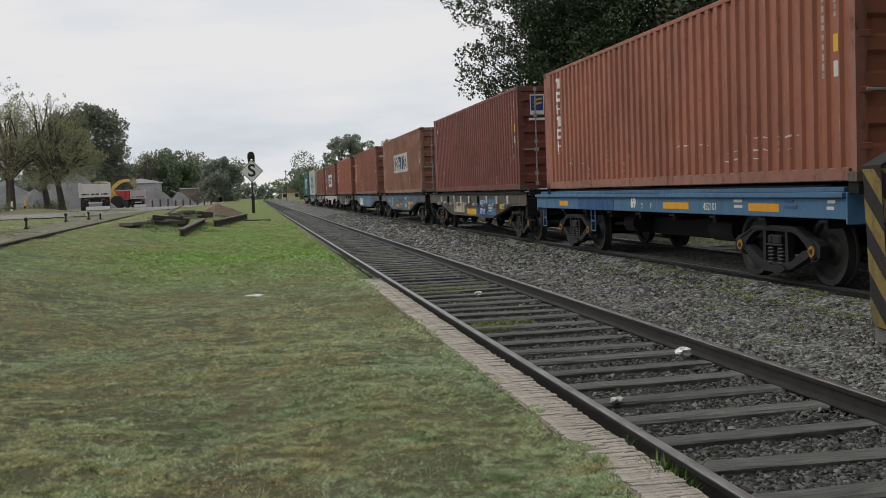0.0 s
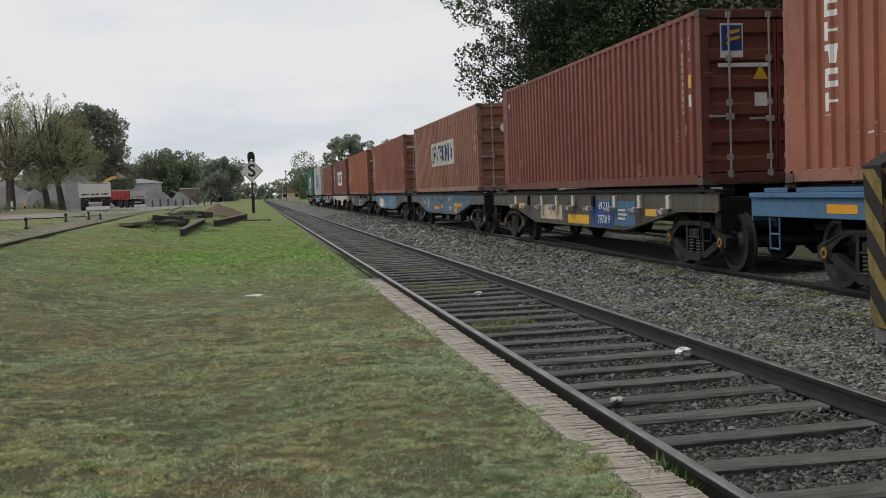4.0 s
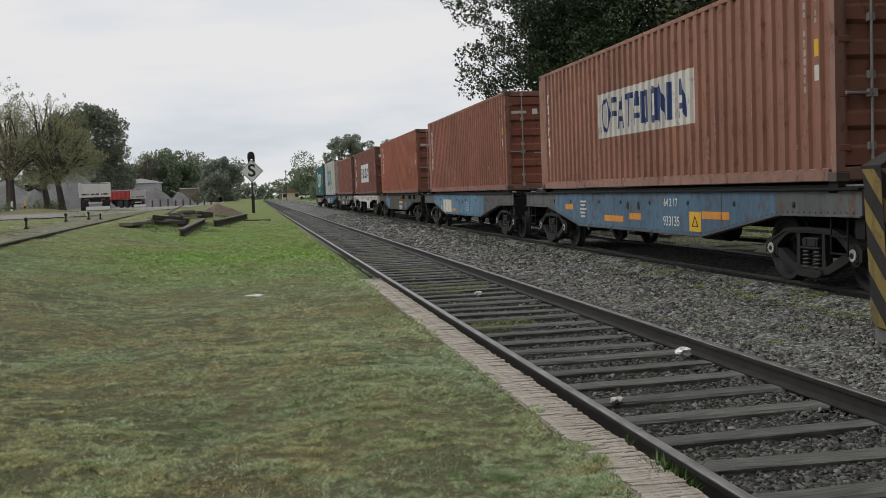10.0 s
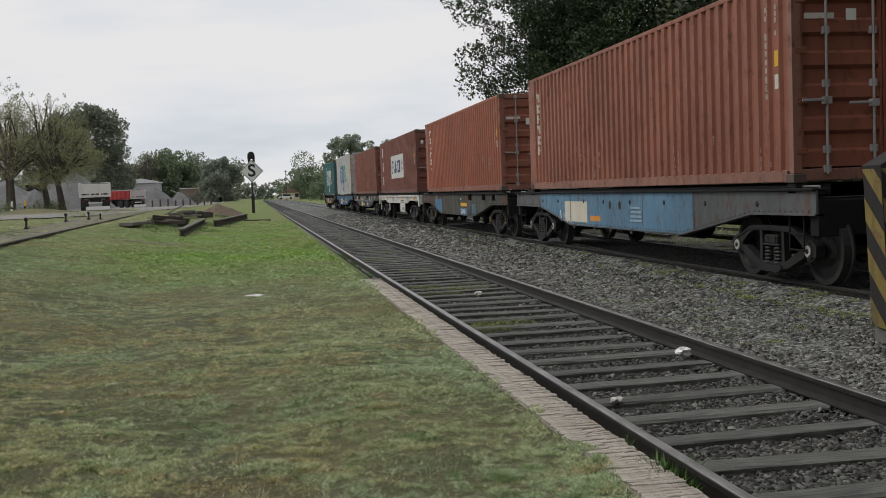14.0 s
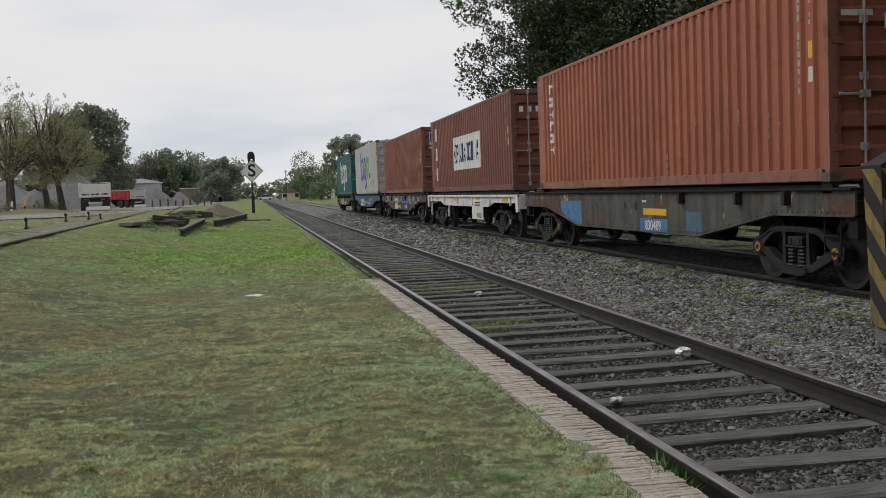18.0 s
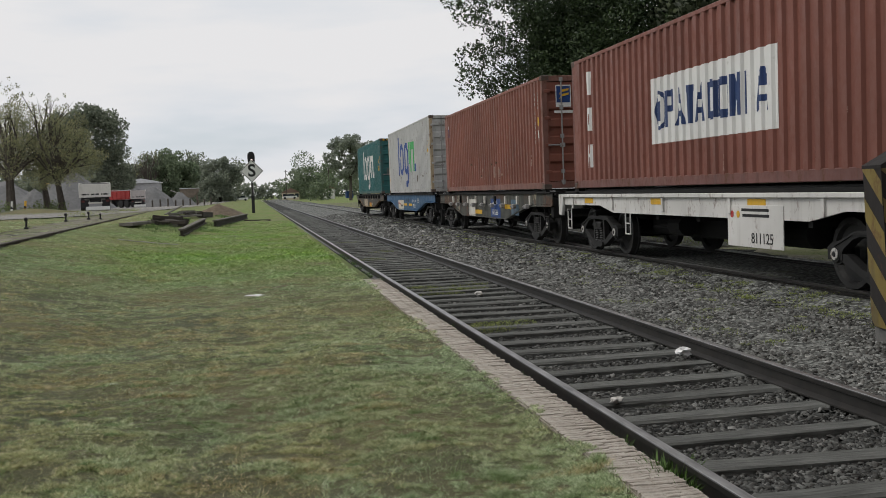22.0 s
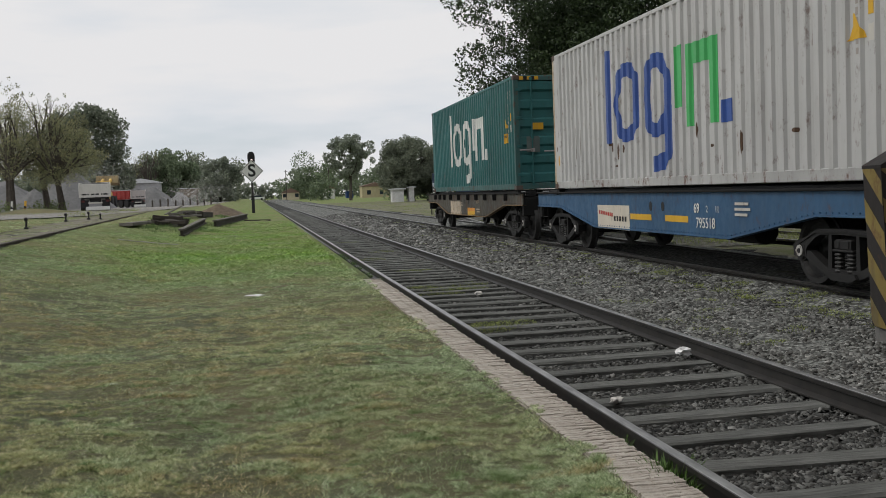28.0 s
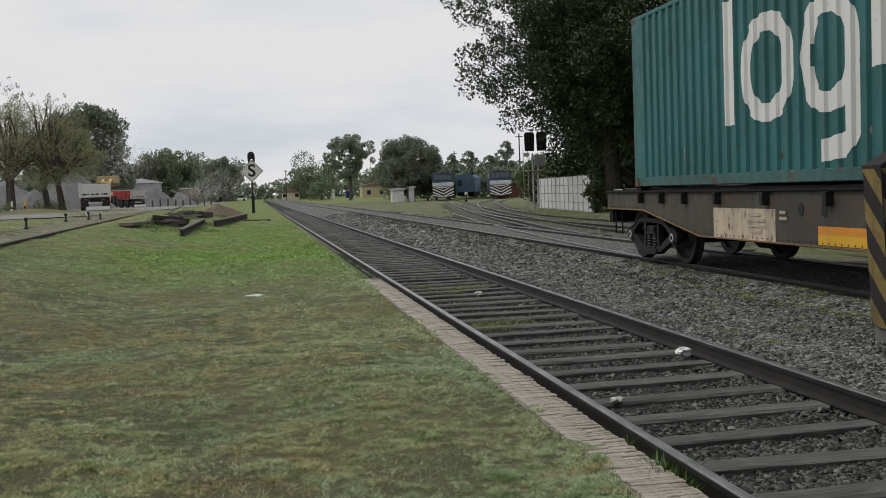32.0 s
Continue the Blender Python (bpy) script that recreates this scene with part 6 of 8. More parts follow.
c += [(-8.6, -1, 11.5, 1.1), (-9.2, 0, 12.6, 1.0), (-8.0, 1, 9.0, 1.2), (-8.4, 0, 7.6, 1.0), (-7.0, 0, 7.0, 0.9), (-5.8, 0, 6.4, 0.9), (-4.8, 1, 5.6, 0.9), (-3.8, 0, 5.0, 1.0), (-2.6, 0, 4.4, 1.2), (-0.8, 0, 3.6, 1.6), (1, 0, 3.6, 1.7)]
tree("tall dark shade tree with drooping leafy branches behind the line", 20.6, 57, 5.0, 0.5, c, 185000, 0.105, LEAF_DARK, 1, limbs=8)
c = crown(R, 0, 0, 10.0, 8.5, 8.0, 7.5, 150, 1.0, 1.9) + crown(R, 0, 0, 4.0, 7, 6, 2.5, 40, 1.0, 1.6)
tree("tall dark shade tree behind the line", 29.5, 50, 4.5, 0.5, c, 40000, 0.2, LEAF_DEEP, 2)
c = crown(R, 0, 0, 10.0, 7.5, 8.0, 7.0, 150, 1.0, 1.9) + crown(R, 0, 0, 4.0, 6, 6, 2.5, 40, 1.0, 1.6)
tree("tall dark shade tree behind the line", 24.5, 36, 4.5, 0.5, c, 52000, 0.17, LEAF_DEEP, 3)
c = crown(R, 0, 0, 9.5, 7.5, 8.0, 7.0, 150, 1.0, 1.9) + crown(R, 0, 0, 4.0, 6, 6, 2.5, 40, 1.0, 1.6)
tree("tall dark shade tree behind the line", 22.5, 21, 4.5, 0.5, c, 15000, 0.3, LEAF_DEEP, 4)
# Unseen trees added beside and behind the viewer to hold back sky light.
for k, (x, y) in enumerate(((15.6, 5.0), (18.0, -10.0), (6.5, -15.0), (-7.0, -17.0))):
    c = crown(R, 0, 0, 9.5, 7.5, 7.5, 6.5, 110, 1.3, 2.3) + crown(R, 0, 0, 4.0, 6, 6, 2.5, 30, 1.2, 1.8)
    tree("tall dark tree added out of view to block sky light", x, y, 4.5, 0.5, c, 5200, 0.6, LEAF_DEEP, 90 + k)
c = crown(R, 0, 0, 7.5, 5.5, 5.0, 7.0, 130, 1.2, 2.1) + crown(R, 0, 0, 2.6, 5.5, 5, 2.4, 70, 1.0, 1.7)
tree("dense dark evergreen behind the concrete wall", 26.2, 70, 2.5, 0.4, c, 60000, 0.15, LEAF_DARK, 77)
c = crown(R, 0, 0, 2.0, 2.2, 2.0, 1.7, 40, 0.5, 0.9)
tree("low green bush behind the concrete wall", 21.9, 76, 0.6, 0.15, c, 9000, 0.13, LEAF_BUSH, 78, "bush")
# low shrubs under them
c = []
for k in range(90):
    c.append((R.uniform(0, 10), R.uniform(-14, 14), R.uniform(0.5, 3.6), R.uniform(0.8, 1.5)))
ob = new("shrubs", leaf_mesh("shrubs", c, 15000, 0.27, LEAF_DEEP, 9))
ob.location = (23, 58, 0)
tagged(ob, "dark undergrowth of shrubs below the shade trees", "shrubs", kind="stuff")
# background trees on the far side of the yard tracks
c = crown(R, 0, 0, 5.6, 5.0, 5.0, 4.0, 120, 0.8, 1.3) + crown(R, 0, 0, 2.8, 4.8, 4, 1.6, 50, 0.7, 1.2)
tree("dense round dark green tree beside the engines", 22.9, 152, 2.0, 0.45, c, 46000, 0.17, LEAF_FAR_HAZE, 5)
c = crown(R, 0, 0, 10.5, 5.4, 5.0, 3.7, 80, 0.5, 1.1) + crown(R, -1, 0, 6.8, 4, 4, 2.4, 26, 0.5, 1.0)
tree("tall airy grey-green tree in the distance", 20.3, 225, 5.5, 0.35, c, 15000, 0.22, LEAF_GREY_HAZE, 6, twig=2)
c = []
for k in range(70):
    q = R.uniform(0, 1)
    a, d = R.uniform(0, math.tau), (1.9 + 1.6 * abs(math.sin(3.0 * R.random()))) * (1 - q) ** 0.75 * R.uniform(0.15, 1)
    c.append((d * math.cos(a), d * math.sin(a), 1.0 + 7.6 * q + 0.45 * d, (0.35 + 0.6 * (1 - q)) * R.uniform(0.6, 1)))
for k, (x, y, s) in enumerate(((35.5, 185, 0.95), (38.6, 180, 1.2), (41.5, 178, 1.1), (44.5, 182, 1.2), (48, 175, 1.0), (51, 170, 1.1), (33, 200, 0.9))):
    tree("feathery conifer-like tree behind the engines", x, y, 3.0, 0.25, [(a * s * (1.3 + 0.3 * math.sin(k)) + 0.12 * zz * math.sin(5 * k), b * s, zz * s * (0.85 + 0.12 * math.cos(2 * k)), rr) for a, b, zz, rr in c], 9000, 0.17, LEAF_GREY_HAZE, 20 + k)
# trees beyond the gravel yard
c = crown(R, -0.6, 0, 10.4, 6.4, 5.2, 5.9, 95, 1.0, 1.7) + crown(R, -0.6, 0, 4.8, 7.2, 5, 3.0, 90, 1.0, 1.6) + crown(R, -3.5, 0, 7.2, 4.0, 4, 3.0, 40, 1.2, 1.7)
tree("broad dark tree behind the gravel yard", -25.4, 168, 3.0, 0.45, c, 62000, 0.25, LEAF_FAR_HAZE, 7)
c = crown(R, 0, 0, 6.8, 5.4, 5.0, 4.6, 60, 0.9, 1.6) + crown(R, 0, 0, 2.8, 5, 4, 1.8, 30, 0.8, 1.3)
tree("dark green tree behind the gravel piles", -16.9, 215, 3.0, 0.4, c, 20000, 0.26, LEAF_MID_HAZE, 8)
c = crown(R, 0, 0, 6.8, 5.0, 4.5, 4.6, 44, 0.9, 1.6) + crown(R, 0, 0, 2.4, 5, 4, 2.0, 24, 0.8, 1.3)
tree("grey-green tree at the end of the yard", -8.6, 250, 3.5, 0.35, c, 13000, 0.3, LEAF_GREY_HAZE, 9)
# thinly leaved trees by the road
for k, (x, y, hh, n) in enumerate(((-20.0, 90, 11.3, 11000), (-17.6, 92, 10.6, 10500), (-15.9, 89, 9.0, 13000), (-23.5, 93, 11.5, 9000), (-21.8, 97, 10.5, 5000))):
    c = crown(R, 0.4, 0, hh * 0.5, 3.5, 3.0, hh * 0.31, 60, 0.4, 0.95, -0.85)
    c2 = crown(R, 0, 0, hh * 0.86, 2.6, 2.0, hh * 0.17, 22, 0.16, 0.36)
    tree("thinly leaved roadside tree with bare upper twigs", x, y, hh * 0.32, 0.27, c + c2, n, 0.072, LEAF_OLIVE, 30 + k, limbs=24, z=0.8, twig=5)


def hedge(name, label, cells, n, leaf, material, seed):
    """A continuous belt of undergrowth: cells are (x0, x1, y, height)."""
    r = random.Random(seed)
    c = []
    for x0, x1, y, hh in cells:
        k = x0
        while k < x1:
            rr = hh * r.uniform(0.22, 0.4)
            for q in (0.25, 0.6, 0.9):
                c.append((k + r.uniform(-rr, rr), y + r.uniform(-2, 2), max(rr * 0.6, hh * q * r.uniform(0.7, 1.1)), rr))
            k += rr * 0.8
    tagged(new(name, leaf_mesh(name, c, n, leaf, material, seed)), label, "woods", kind="stuff")


hedge("hedgerow", "dark hedge and undergrowth behind the gravel yard", [(-62, -24, 150, 6.0), (-40, -21, 132, 4.5), (-50, -16, 262, 11.0), (-31, -20, 226, 9.6), (-22, -4.5, 300, 10.0)], 34000, 0.42, LEAF_FAR_HAZE, 41)
hedge("roadside_scrub", "low tangled scrub below the roadside trees", [(-26, -15.2, 87, 1.5), (-24, -16.2, 84, 0.9)], 7000, 0.085, LEAF_BUSH, 44)
hedge("yard_undergrowth", "scrub and young trees behind the parked engines", [(27, 62, 195, 6.0), (34, 58, 172, 4.0), (14, 20, 262, 6.0), (9, 15, 362, 7.0), (14, 22, 364, 10.0), (19, 29, 368, 13.0), (34, 60, 330, 9.0)], 24000, 0.4, LEAF_MID_HAZE, 42)
hedge("distant_woods", "distant belt of grey-green woods along the horizon", [(-260, -20, 520, 12.0), (-22, 20, 520, 7.0), (18, 300, 520, 12.0)], 42000, 1.0, LEAF_GREY_HAZE, 43)


# ---------------------------------------------------------------- the yard on the bank
RUSTY_RAIL = m_plain("rusty_rail_steel", (0.06, 0.048, 0.038), 0.75, 0.1, 0.4, 6)
YARD_RAIL = m_rail("worn_yard_rail", True)


def m_siding(name="siding_dirt", green=0.45):
    m = Mat(name, 0.95, 0, 0.2)
    col = m.ramp(m.nz(6, 6, None, 0.7), (0.3, (0.07, 0.064, 0.05)), (0.7, (0.27, 0.25, 0.2)))
    col = m.mix(m.ramp(m.nz(0.8, 5, m.vec(1, 0.5, 1), 0.7), (green, 0.0), (green + 0.15, 0.85)), col, (0.12, 0.14, 0.05))
    col = m.mix(m.ramp(m.nz(1.1, 5, m.vec(1.3, 0.4, 1), 0.7), (0.56, 0.0), (0.64, 0.9)), col, (0.03, 0.028, 0.024))
    m.bump(m.nz(9, 5), 0.8, 0.04)
    return m.done(col)


SIDING_BED = m_siding()
track("overgrown siding on the bank with rusty rails", lambda y: -6.72 - 0.045 * (y - 32), 14.0, 100, 0.62, 0.66, reach=99, steel=RUSTY_RAIL)


strip("siding_bed", "dirty weed-grown ballast under the overgrown siding", "ballast", lambda y: -7.9 - 0.045 * (y - 32) + 2 * wob(y, 1.7), lambda y: -5.95 - 0.045 * (y - 32) + wob(y * 0.6, 2.3),
      lambda x, y: float(terr(x, y)) + 0.03, list(np.arange(13, 100, 0.8)), SIDING_BED, 0.015)


def yard_edge(y):
    return float(np.interp(y, [52, 60, 90, 140, 320], [-12.0, -9.6, -7.6, -6.5, -6.0]))


strip("road", "pale gravel road and loading yard beyond the siding", "gravel road", lambda y: float(np.interp(y, [52, 62, 80, 320], [-40, -42, -60, -120])), yard_edge,
      lambda x, y: float(terr(x, y)) + 0.05, list(np.linspace(52, 110, 40)) + list(np.linspace(115, 320, 30)), ROADGRAVEL, 0.01)


def cone_pile(name, label, x, y, r, h, material, seed, sx=1.0, cat="gravel pile"):
    """A tipped heap: a blunt crest, gullied flanks and a spread foot."""
    n, m = 56, 20
    q, th = np.meshgrid(np.linspace(0.0, 1.0, m), np.linspace(0, math.tau, n, endpoint=False), indexing="ij")
    wob = 1 + 0.16 * (vnoise(np.cos(th) * 2 + 9, np.sin(th) * 2 + 9, 1.1, 200 + seed) - 0.5) + 0.12 * (vnoise(np.cos(th) * 2 + 9, np.sin(th) * 2 + 9, 0.42, 220 + seed) - 0.5)
    X, Y = r * sx * q * np.cos(th) * wob, r * q * np.sin(th) * wob
    body = 1 - np.sqrt(q * q + 0.006) * 1.0 + 0.07 * q * (1 - q)
    Z = h * (body + 0.005 * q) / (1 - math.sqrt(0.006))
    bumps = 0.12 * (vnoise(X, Y, 0.16 * r, 240 + seed) - 0.5) + 0.05 * (vnoise(X, Y, 0.06 * r, 260 + seed) - 0.5)
    Z = Z + h * bumps * np.minimum(1, 6 * (1 - q)) - 0.08
    P = np.stack([X, Y, Z], -1).reshape(-1, 3)
    i, k = np.meshgrid(np.arange(m - 1), np.arange(n), indexing="ij")
    k2 = (k + 1) % n
    f = np.stack([i * n + k, (i + 1) * n + k, (i + 1) * n + k2, i * n + k2], -1).reshape(-1, 4)
    ob = new(name, mesh_np(name, P, f, material))
    ob.location = (x, y, float(terr(x, y)))
    return tagged(ob, label, cat)


cone_pile("gravel_pile", "large pale grey pile of crushed stone", -18.3, 188, 4.7, 3.75, PILE, 1)
cone_pile("gravel_pile", "smaller pale grey pile of crushed stone", -13.6, 189, 3.2, 2.5, PILE, 2)
cone_pile("gravel_pile", "grey pile of crushed stone behind roadside trees", -25.6, 112, 5.2, 3.4, PILE, 3)
cone_pile("gravel_pile", "grey pile of crushed stone behind roadside trees", -21.0, 104, 2.6, 2.2, PILE, 4)
cone_pile("gravel_pile", "grey pile of crushed stone beside the white truck", -27.0, 152, 5.5, 4.6, PILE, 5)
cone_pile("gravel_pile", "tall grey pile of crushed stone behind the white truck", -20.6, 120, 4.9, 5.45 - float(terr(-20.6, 120)), PILE, 8)
cone_pile("earth_mound", "low mound of brown earth on the grass", -2.9, 79, 2.1, 0.92, DIRT, 6, 1.0, "earth mound")
cone_pile("earth_mound", "weedy earth mound below the roadside trees", -16.5, 80, 3.4, 0.5, TURF, 7, 1.2, "earth mound")


def beam(name, label, a, b, w, h, material=None, cat="timber"):
    a, b = Vector(a), Vector(b)
    d = b - a
    L = d.length
    bm = bmesh.new()
    cbox(bm, -L / 2, L / 2, -w / 2, w / 2, 0, h, 0.015)
    r = random.Random(int(L * 100))
    for v in bm.verts:
        v.co += Vector((r.uniform(-0.03, 0.03), r.uniform(-0.01, 0.01), r.uniform(-0.01, 0.01)))
    ob = new(name, finish(bm, name, material or BEAM))
    ob.matrix_basis = Matrix.Translation((a + b) / 2) @ d.to_track_quat("X", "Z").to_matrix().to_4x4()
    return tagged(ob, label, cat)


def tz(x, y, d=0.0):
    return float(terr(x, y)) + d


def lying(name, label, x0, y0, x1, y1, w, h, lift=0.0, mat=None):
    beam(name, label, (x0, y0, tz(x0, y0, lift - 0.02)), (x1, y1, tz(x1, y1, lift - 0.02)), w, h, mat)


DARKWOOD = m_wood("blackened_timber", (0.018, 0.016, 0.014), (0.085, 0.074, 0.06), (1.2, 14, 14))
GREYBEAM = m_wood("grey_weathered_beam", (0.085, 0.078, 0.068), (0.23, 0.215, 0.19), (1.2, 14, 14))


def girder(label, a, b, w, h):
    """A long beam of I section lying on its foot."""
    a, b = Vector(a), Vector(b)
    d = b - a
    t = thing("old_girder", label, "beam", Matrix.Translation((a + b) / 2) @ d.to_track_quat("X", "Z").to_matrix().to_4x4())
    L = d.length / 2
    bm = bmesh.new()
    cbox(bm, -L, L, -w / 2, w / 2, h - 0.07, h, 0.012)
    part("top_flange", bm, GREYBEAM, t, "paler top of the girder")
    bm = bmesh.new()
    cbox(bm, -L, L, -w * 0.2, w * 0.2, 0.05, h - 0.07, 0.006)
    part("web", bm, DARKWOOD, t)
    bm = bmesh.new()
    cbox(bm, -L, L, -w / 2, w / 2, -0.03, 0.05, 0.012)
    part("bottom_flange", bm, DARKWOOD, t)


girder("long weathered girder lying on the grass", (-2.76, 38.3, tz(-2.76, 38.3)), (-2.84, 56.5, tz(-2.84, 56.5)), 0.22, 0.28)
girder("long weathered girder lying beside the earth mound", (-2.13, 52.5, tz(-2.13, 52.5)), (-0.78, 71.5, tz(-0.78, 71.5, 0.02)), 0.26, 0.33)
lying("thin_rail", "thin dark rail lying on the grass", -0.8, 64, 0.75, 63, 0.1, 0.1, 0, DARKWOOD)
lying("board", "broken grey board lying on the grass", -4.85, 39.6, -4.6, 44, 0.5, 0.12, 0.08, GREYBEAM)
lying("board", "long tan board lying on the grass", -4.3, 57.5, -3.65, 66.5, 0.3, 0.12, 0.1, GREYBEAM)
lying("timber_block", "squared dark timber end beside the earth mound", -3.62, 67.0, -3.2, 71.5, 0.4, 0.34, 0, DARKWOOD)
r = random.Random(12)
for k in range(24):
    x, y = -3.85 + r.uniform(-0.4, 0.4), 45.6 + r.uniform(-2.4, 2.4) + 0.5 * (k // 4)
    a, q = radians(r.uniform(-60, 80)), r.uniform(0.2, 0.62)
    x0, y0, x1, y1 = x - q * math.cos(a), y - q * math.sin(a) * 2, x + q * math.cos(a), y + q * math.sin(a) * 2
    zl = 0.1 * (k // 8)
    beam("old_sleeper", "blackened wooden sleeper in a jumbled heap", (x0, y0, tz(x0, y0, zl - 0.05 + r.uniform(0, 0.14))), (x1, y1, tz(x1, y1, zl - 0.05 + r.uniform(0, 0.2))), r.uniform(0.1, 0.25), r.uniform(0.07, 0.17), DARKWOOD if k % 5 else GREYBEAM)
beam("broken_plank", "broken plank sticking up from the timber heap", (-3.9, 45.5, tz(-3.9, 45.5, 0.5)), (-3.35, 47.5, tz(-3.4, 47.5, 0.92)), 0.1, 0.05, GREYBEAM)
for k in range(7):
    x, y = -5.2 + 1.3 * r.random(), 54 + r.uniform(0, 24)
    a = radians(r.uniform(40, 100))
    x0, y0, x1, y1 = x - 0.7 * math.cos(a), y - 2.4 * math.sin(a), x + 0.7 * math.cos(a), y + 2.4 * math.sin(a)
    lying("board", "weathered board lying in the grass", x0, y0, x1, y1, 0.24, 0.12, 0.05, r.choice([GREYBEAM, DARKWOOD]))
spots = []
for k in range(90):
    x, y = r.choice([(-3.9, 44), (-3.3, 47), (-2.6, 45), (-2.0, 56), (-3.9, 41.5), (-4.6, 55), (-2.9, 76), (-2.3, 75)])
    x, y = x + r.uniform(-0.7, 0.7), y + r.uniform(-3, 3)
    spots.append((x, y, tz(x, y, -0.02), 0.35, 0.2, 40))
tufts("long_grass", "longer grass round the discarded timber", spots, WEED)

bm = bmesh.new()
pts = [(-4.0 + 0.2 * k, 30.6 + 0.15 * k + 0.03 * math.sin(2.3 * k)) for k in range(9)]
for (xa, ya), (xb, yb) in zip(pts, pts[1:]):
    tube(bm, (xa, ya, tz(xa, ya, 0.04)), (xb, yb, tz(xb, yb, 0.04)), 0.012, 5)
tagged(new("wire", finish(bm, "wire", STEEL)), "thin pale wire lying across the grass", "wire")

for x, y, hh in ((-7.05, 36.2, 0.42), (-7.75, 47.4, 0.4), (-7.4, 51.4, 0.4), (-7.0, 52.3, 0.3)):
    t = thing("point_lever", "short dark iron lever stand beside the siding", "lever", pose(x - 0.6, y, tz(x, y)))
    bm = bmesh.new()
    cbox(bm, -0.07, 0.07, -0.07, 0.07, -0.03, hh * 0.3, 0.015)
    tube(bm, (0, 0, hh * 0.3), (0.02, 0, hh * 0.9), 0.035, 7)
    part("stand", bm, BLACK, t)
    bm = bmesh.new()
    lathe(bm, [(hh * 0.78, 0.04), (hh * 0.84, 0.06), (hh, 0.06), (hh * 1.06, 0.03)], 10, "z")
    part("weight", bm, BLACK, t)


POST_GREY = m_plain("weathered_dark_post", (0.05, 0.048, 0.046), 0.7, 0.1, 0.3, 5)


def whistle_signal():
    """A colour-light signal on a post with a diamond board."""
    t = thing("railway_signal", "signal post with a white diamond board and black lamp hood", "signal", pose(-0.36, 95.5, -0.08))
    bm = bmesh.new()
    tube(bm, (0, 0, 0), (0, 0, 4.6), 0.1, 10)
    part("post", bm, POST_GREY, t)
    bm = bmesh.new()
    cbox(bm, -0.14, 0.14, -0.14, 0.14, 0, 1.6, 0.02)
    part("post_sleeve", bm, BLACK, t)
    bm = bmesh.new()
    s = 1.06
    prism(bm, [(-s, 3.85), (0, 3.85 - s), (s, 3.85), (0, 3.85 + s)], "y", -0.16, -0.12)
    board = part("diamond_board", bm, WHITE, t, "white diamond board with a black letter")
    s2 = 0.98
    bm = bmesh.new()
    for a, b in (((-s2, 3.85), (0, 3.85 - s2)), ((0, 3.85 - s2), (s2, 3.85)), ((s2, 3.85), (0, 3.85 + s2)), ((0, 3.85 + s2), (-s2, 3.85))):
        tube(bm, (a[0], -0.165, a[1]), (b[0], -0.165, b[1]), 0.022, 6)
    part("board_border", bm, BLACK, board)
    writing("S", 1.55, BLACK, board, Matrix.Translation((0, -0.17, 3.85)) @ Euler((radians(90), 0, 0)).to_matrix().to_4x4(), "letter", 0.035)
    bm = bmesh.new()
    prism(bm, [(-0.3, 4.6), (0.3, 4.6), (0.34, 5.1), (0.3, 5.45), (0.12, 5.62), (-0.12, 5.62), (-0.3, 5.45), (-0.34, 5.1)], "y", -0.06, 0.02)
    head = part("lamp_board", bm, BLACK, t)
    glow = bpy.data.materials.new("signal_lamp_glow")
    glow.use_nodes = True
    glow.node_tree.nodes["Principled BSDF"].inputs["Emission Color"].default_value = (1, 0.6, 0.6, 1)
    glow.node_tree.nodes["Principled BSDF"].inputs["Emission Strength"].default_value = 1.6
    bm = bmesh.new()
    lathe(bm, [(-0.1, 0.075), (-0.06, 0.09)], 12, "y")
    o = part("lamp", bm, glow, head, "lit signal lamp")
    o.location = (0.03, 0, 4.85)
    bm = bmesh.new()
    lathe(bm, [(-0.3, 0.13), (-0.06, 0.12)], 12, "y")
    o = part("hood", bm, BLACK, head)
    o.location = (0.03, 0, 5.2)


whistle_signal()


def wheel_part(parent, x, y, z, r, w, name="wheel", axis="x", rim=STEEL):
    bm = bmesh.new()
    lathe(bm, [(-w / 2, r * 0.55), (-w / 2, r * 0.9), (-w * 0.35, r), (w * 0.35, r), (w / 2, r * 0.9), (w / 2, r * 0.55)], 18, axis)
    o = part(name, bm, RUBBER, parent, "black rubber tyre")
    o.location = (x, y, z)
    bm = bmesh.new()
    lathe(bm, [(-w * 0.42, r * 0.2), (-w * 0.4, r * 0.54), (w * 0.4, r * 0.54), (w * 0.42, r * 0.2)], 14, axis)
    part("rim", bm, rim, o)
    return o


DARK_LENS = m_plain("tail_lamp_lens", (0.1, 0.02, 0.02), 0.3)


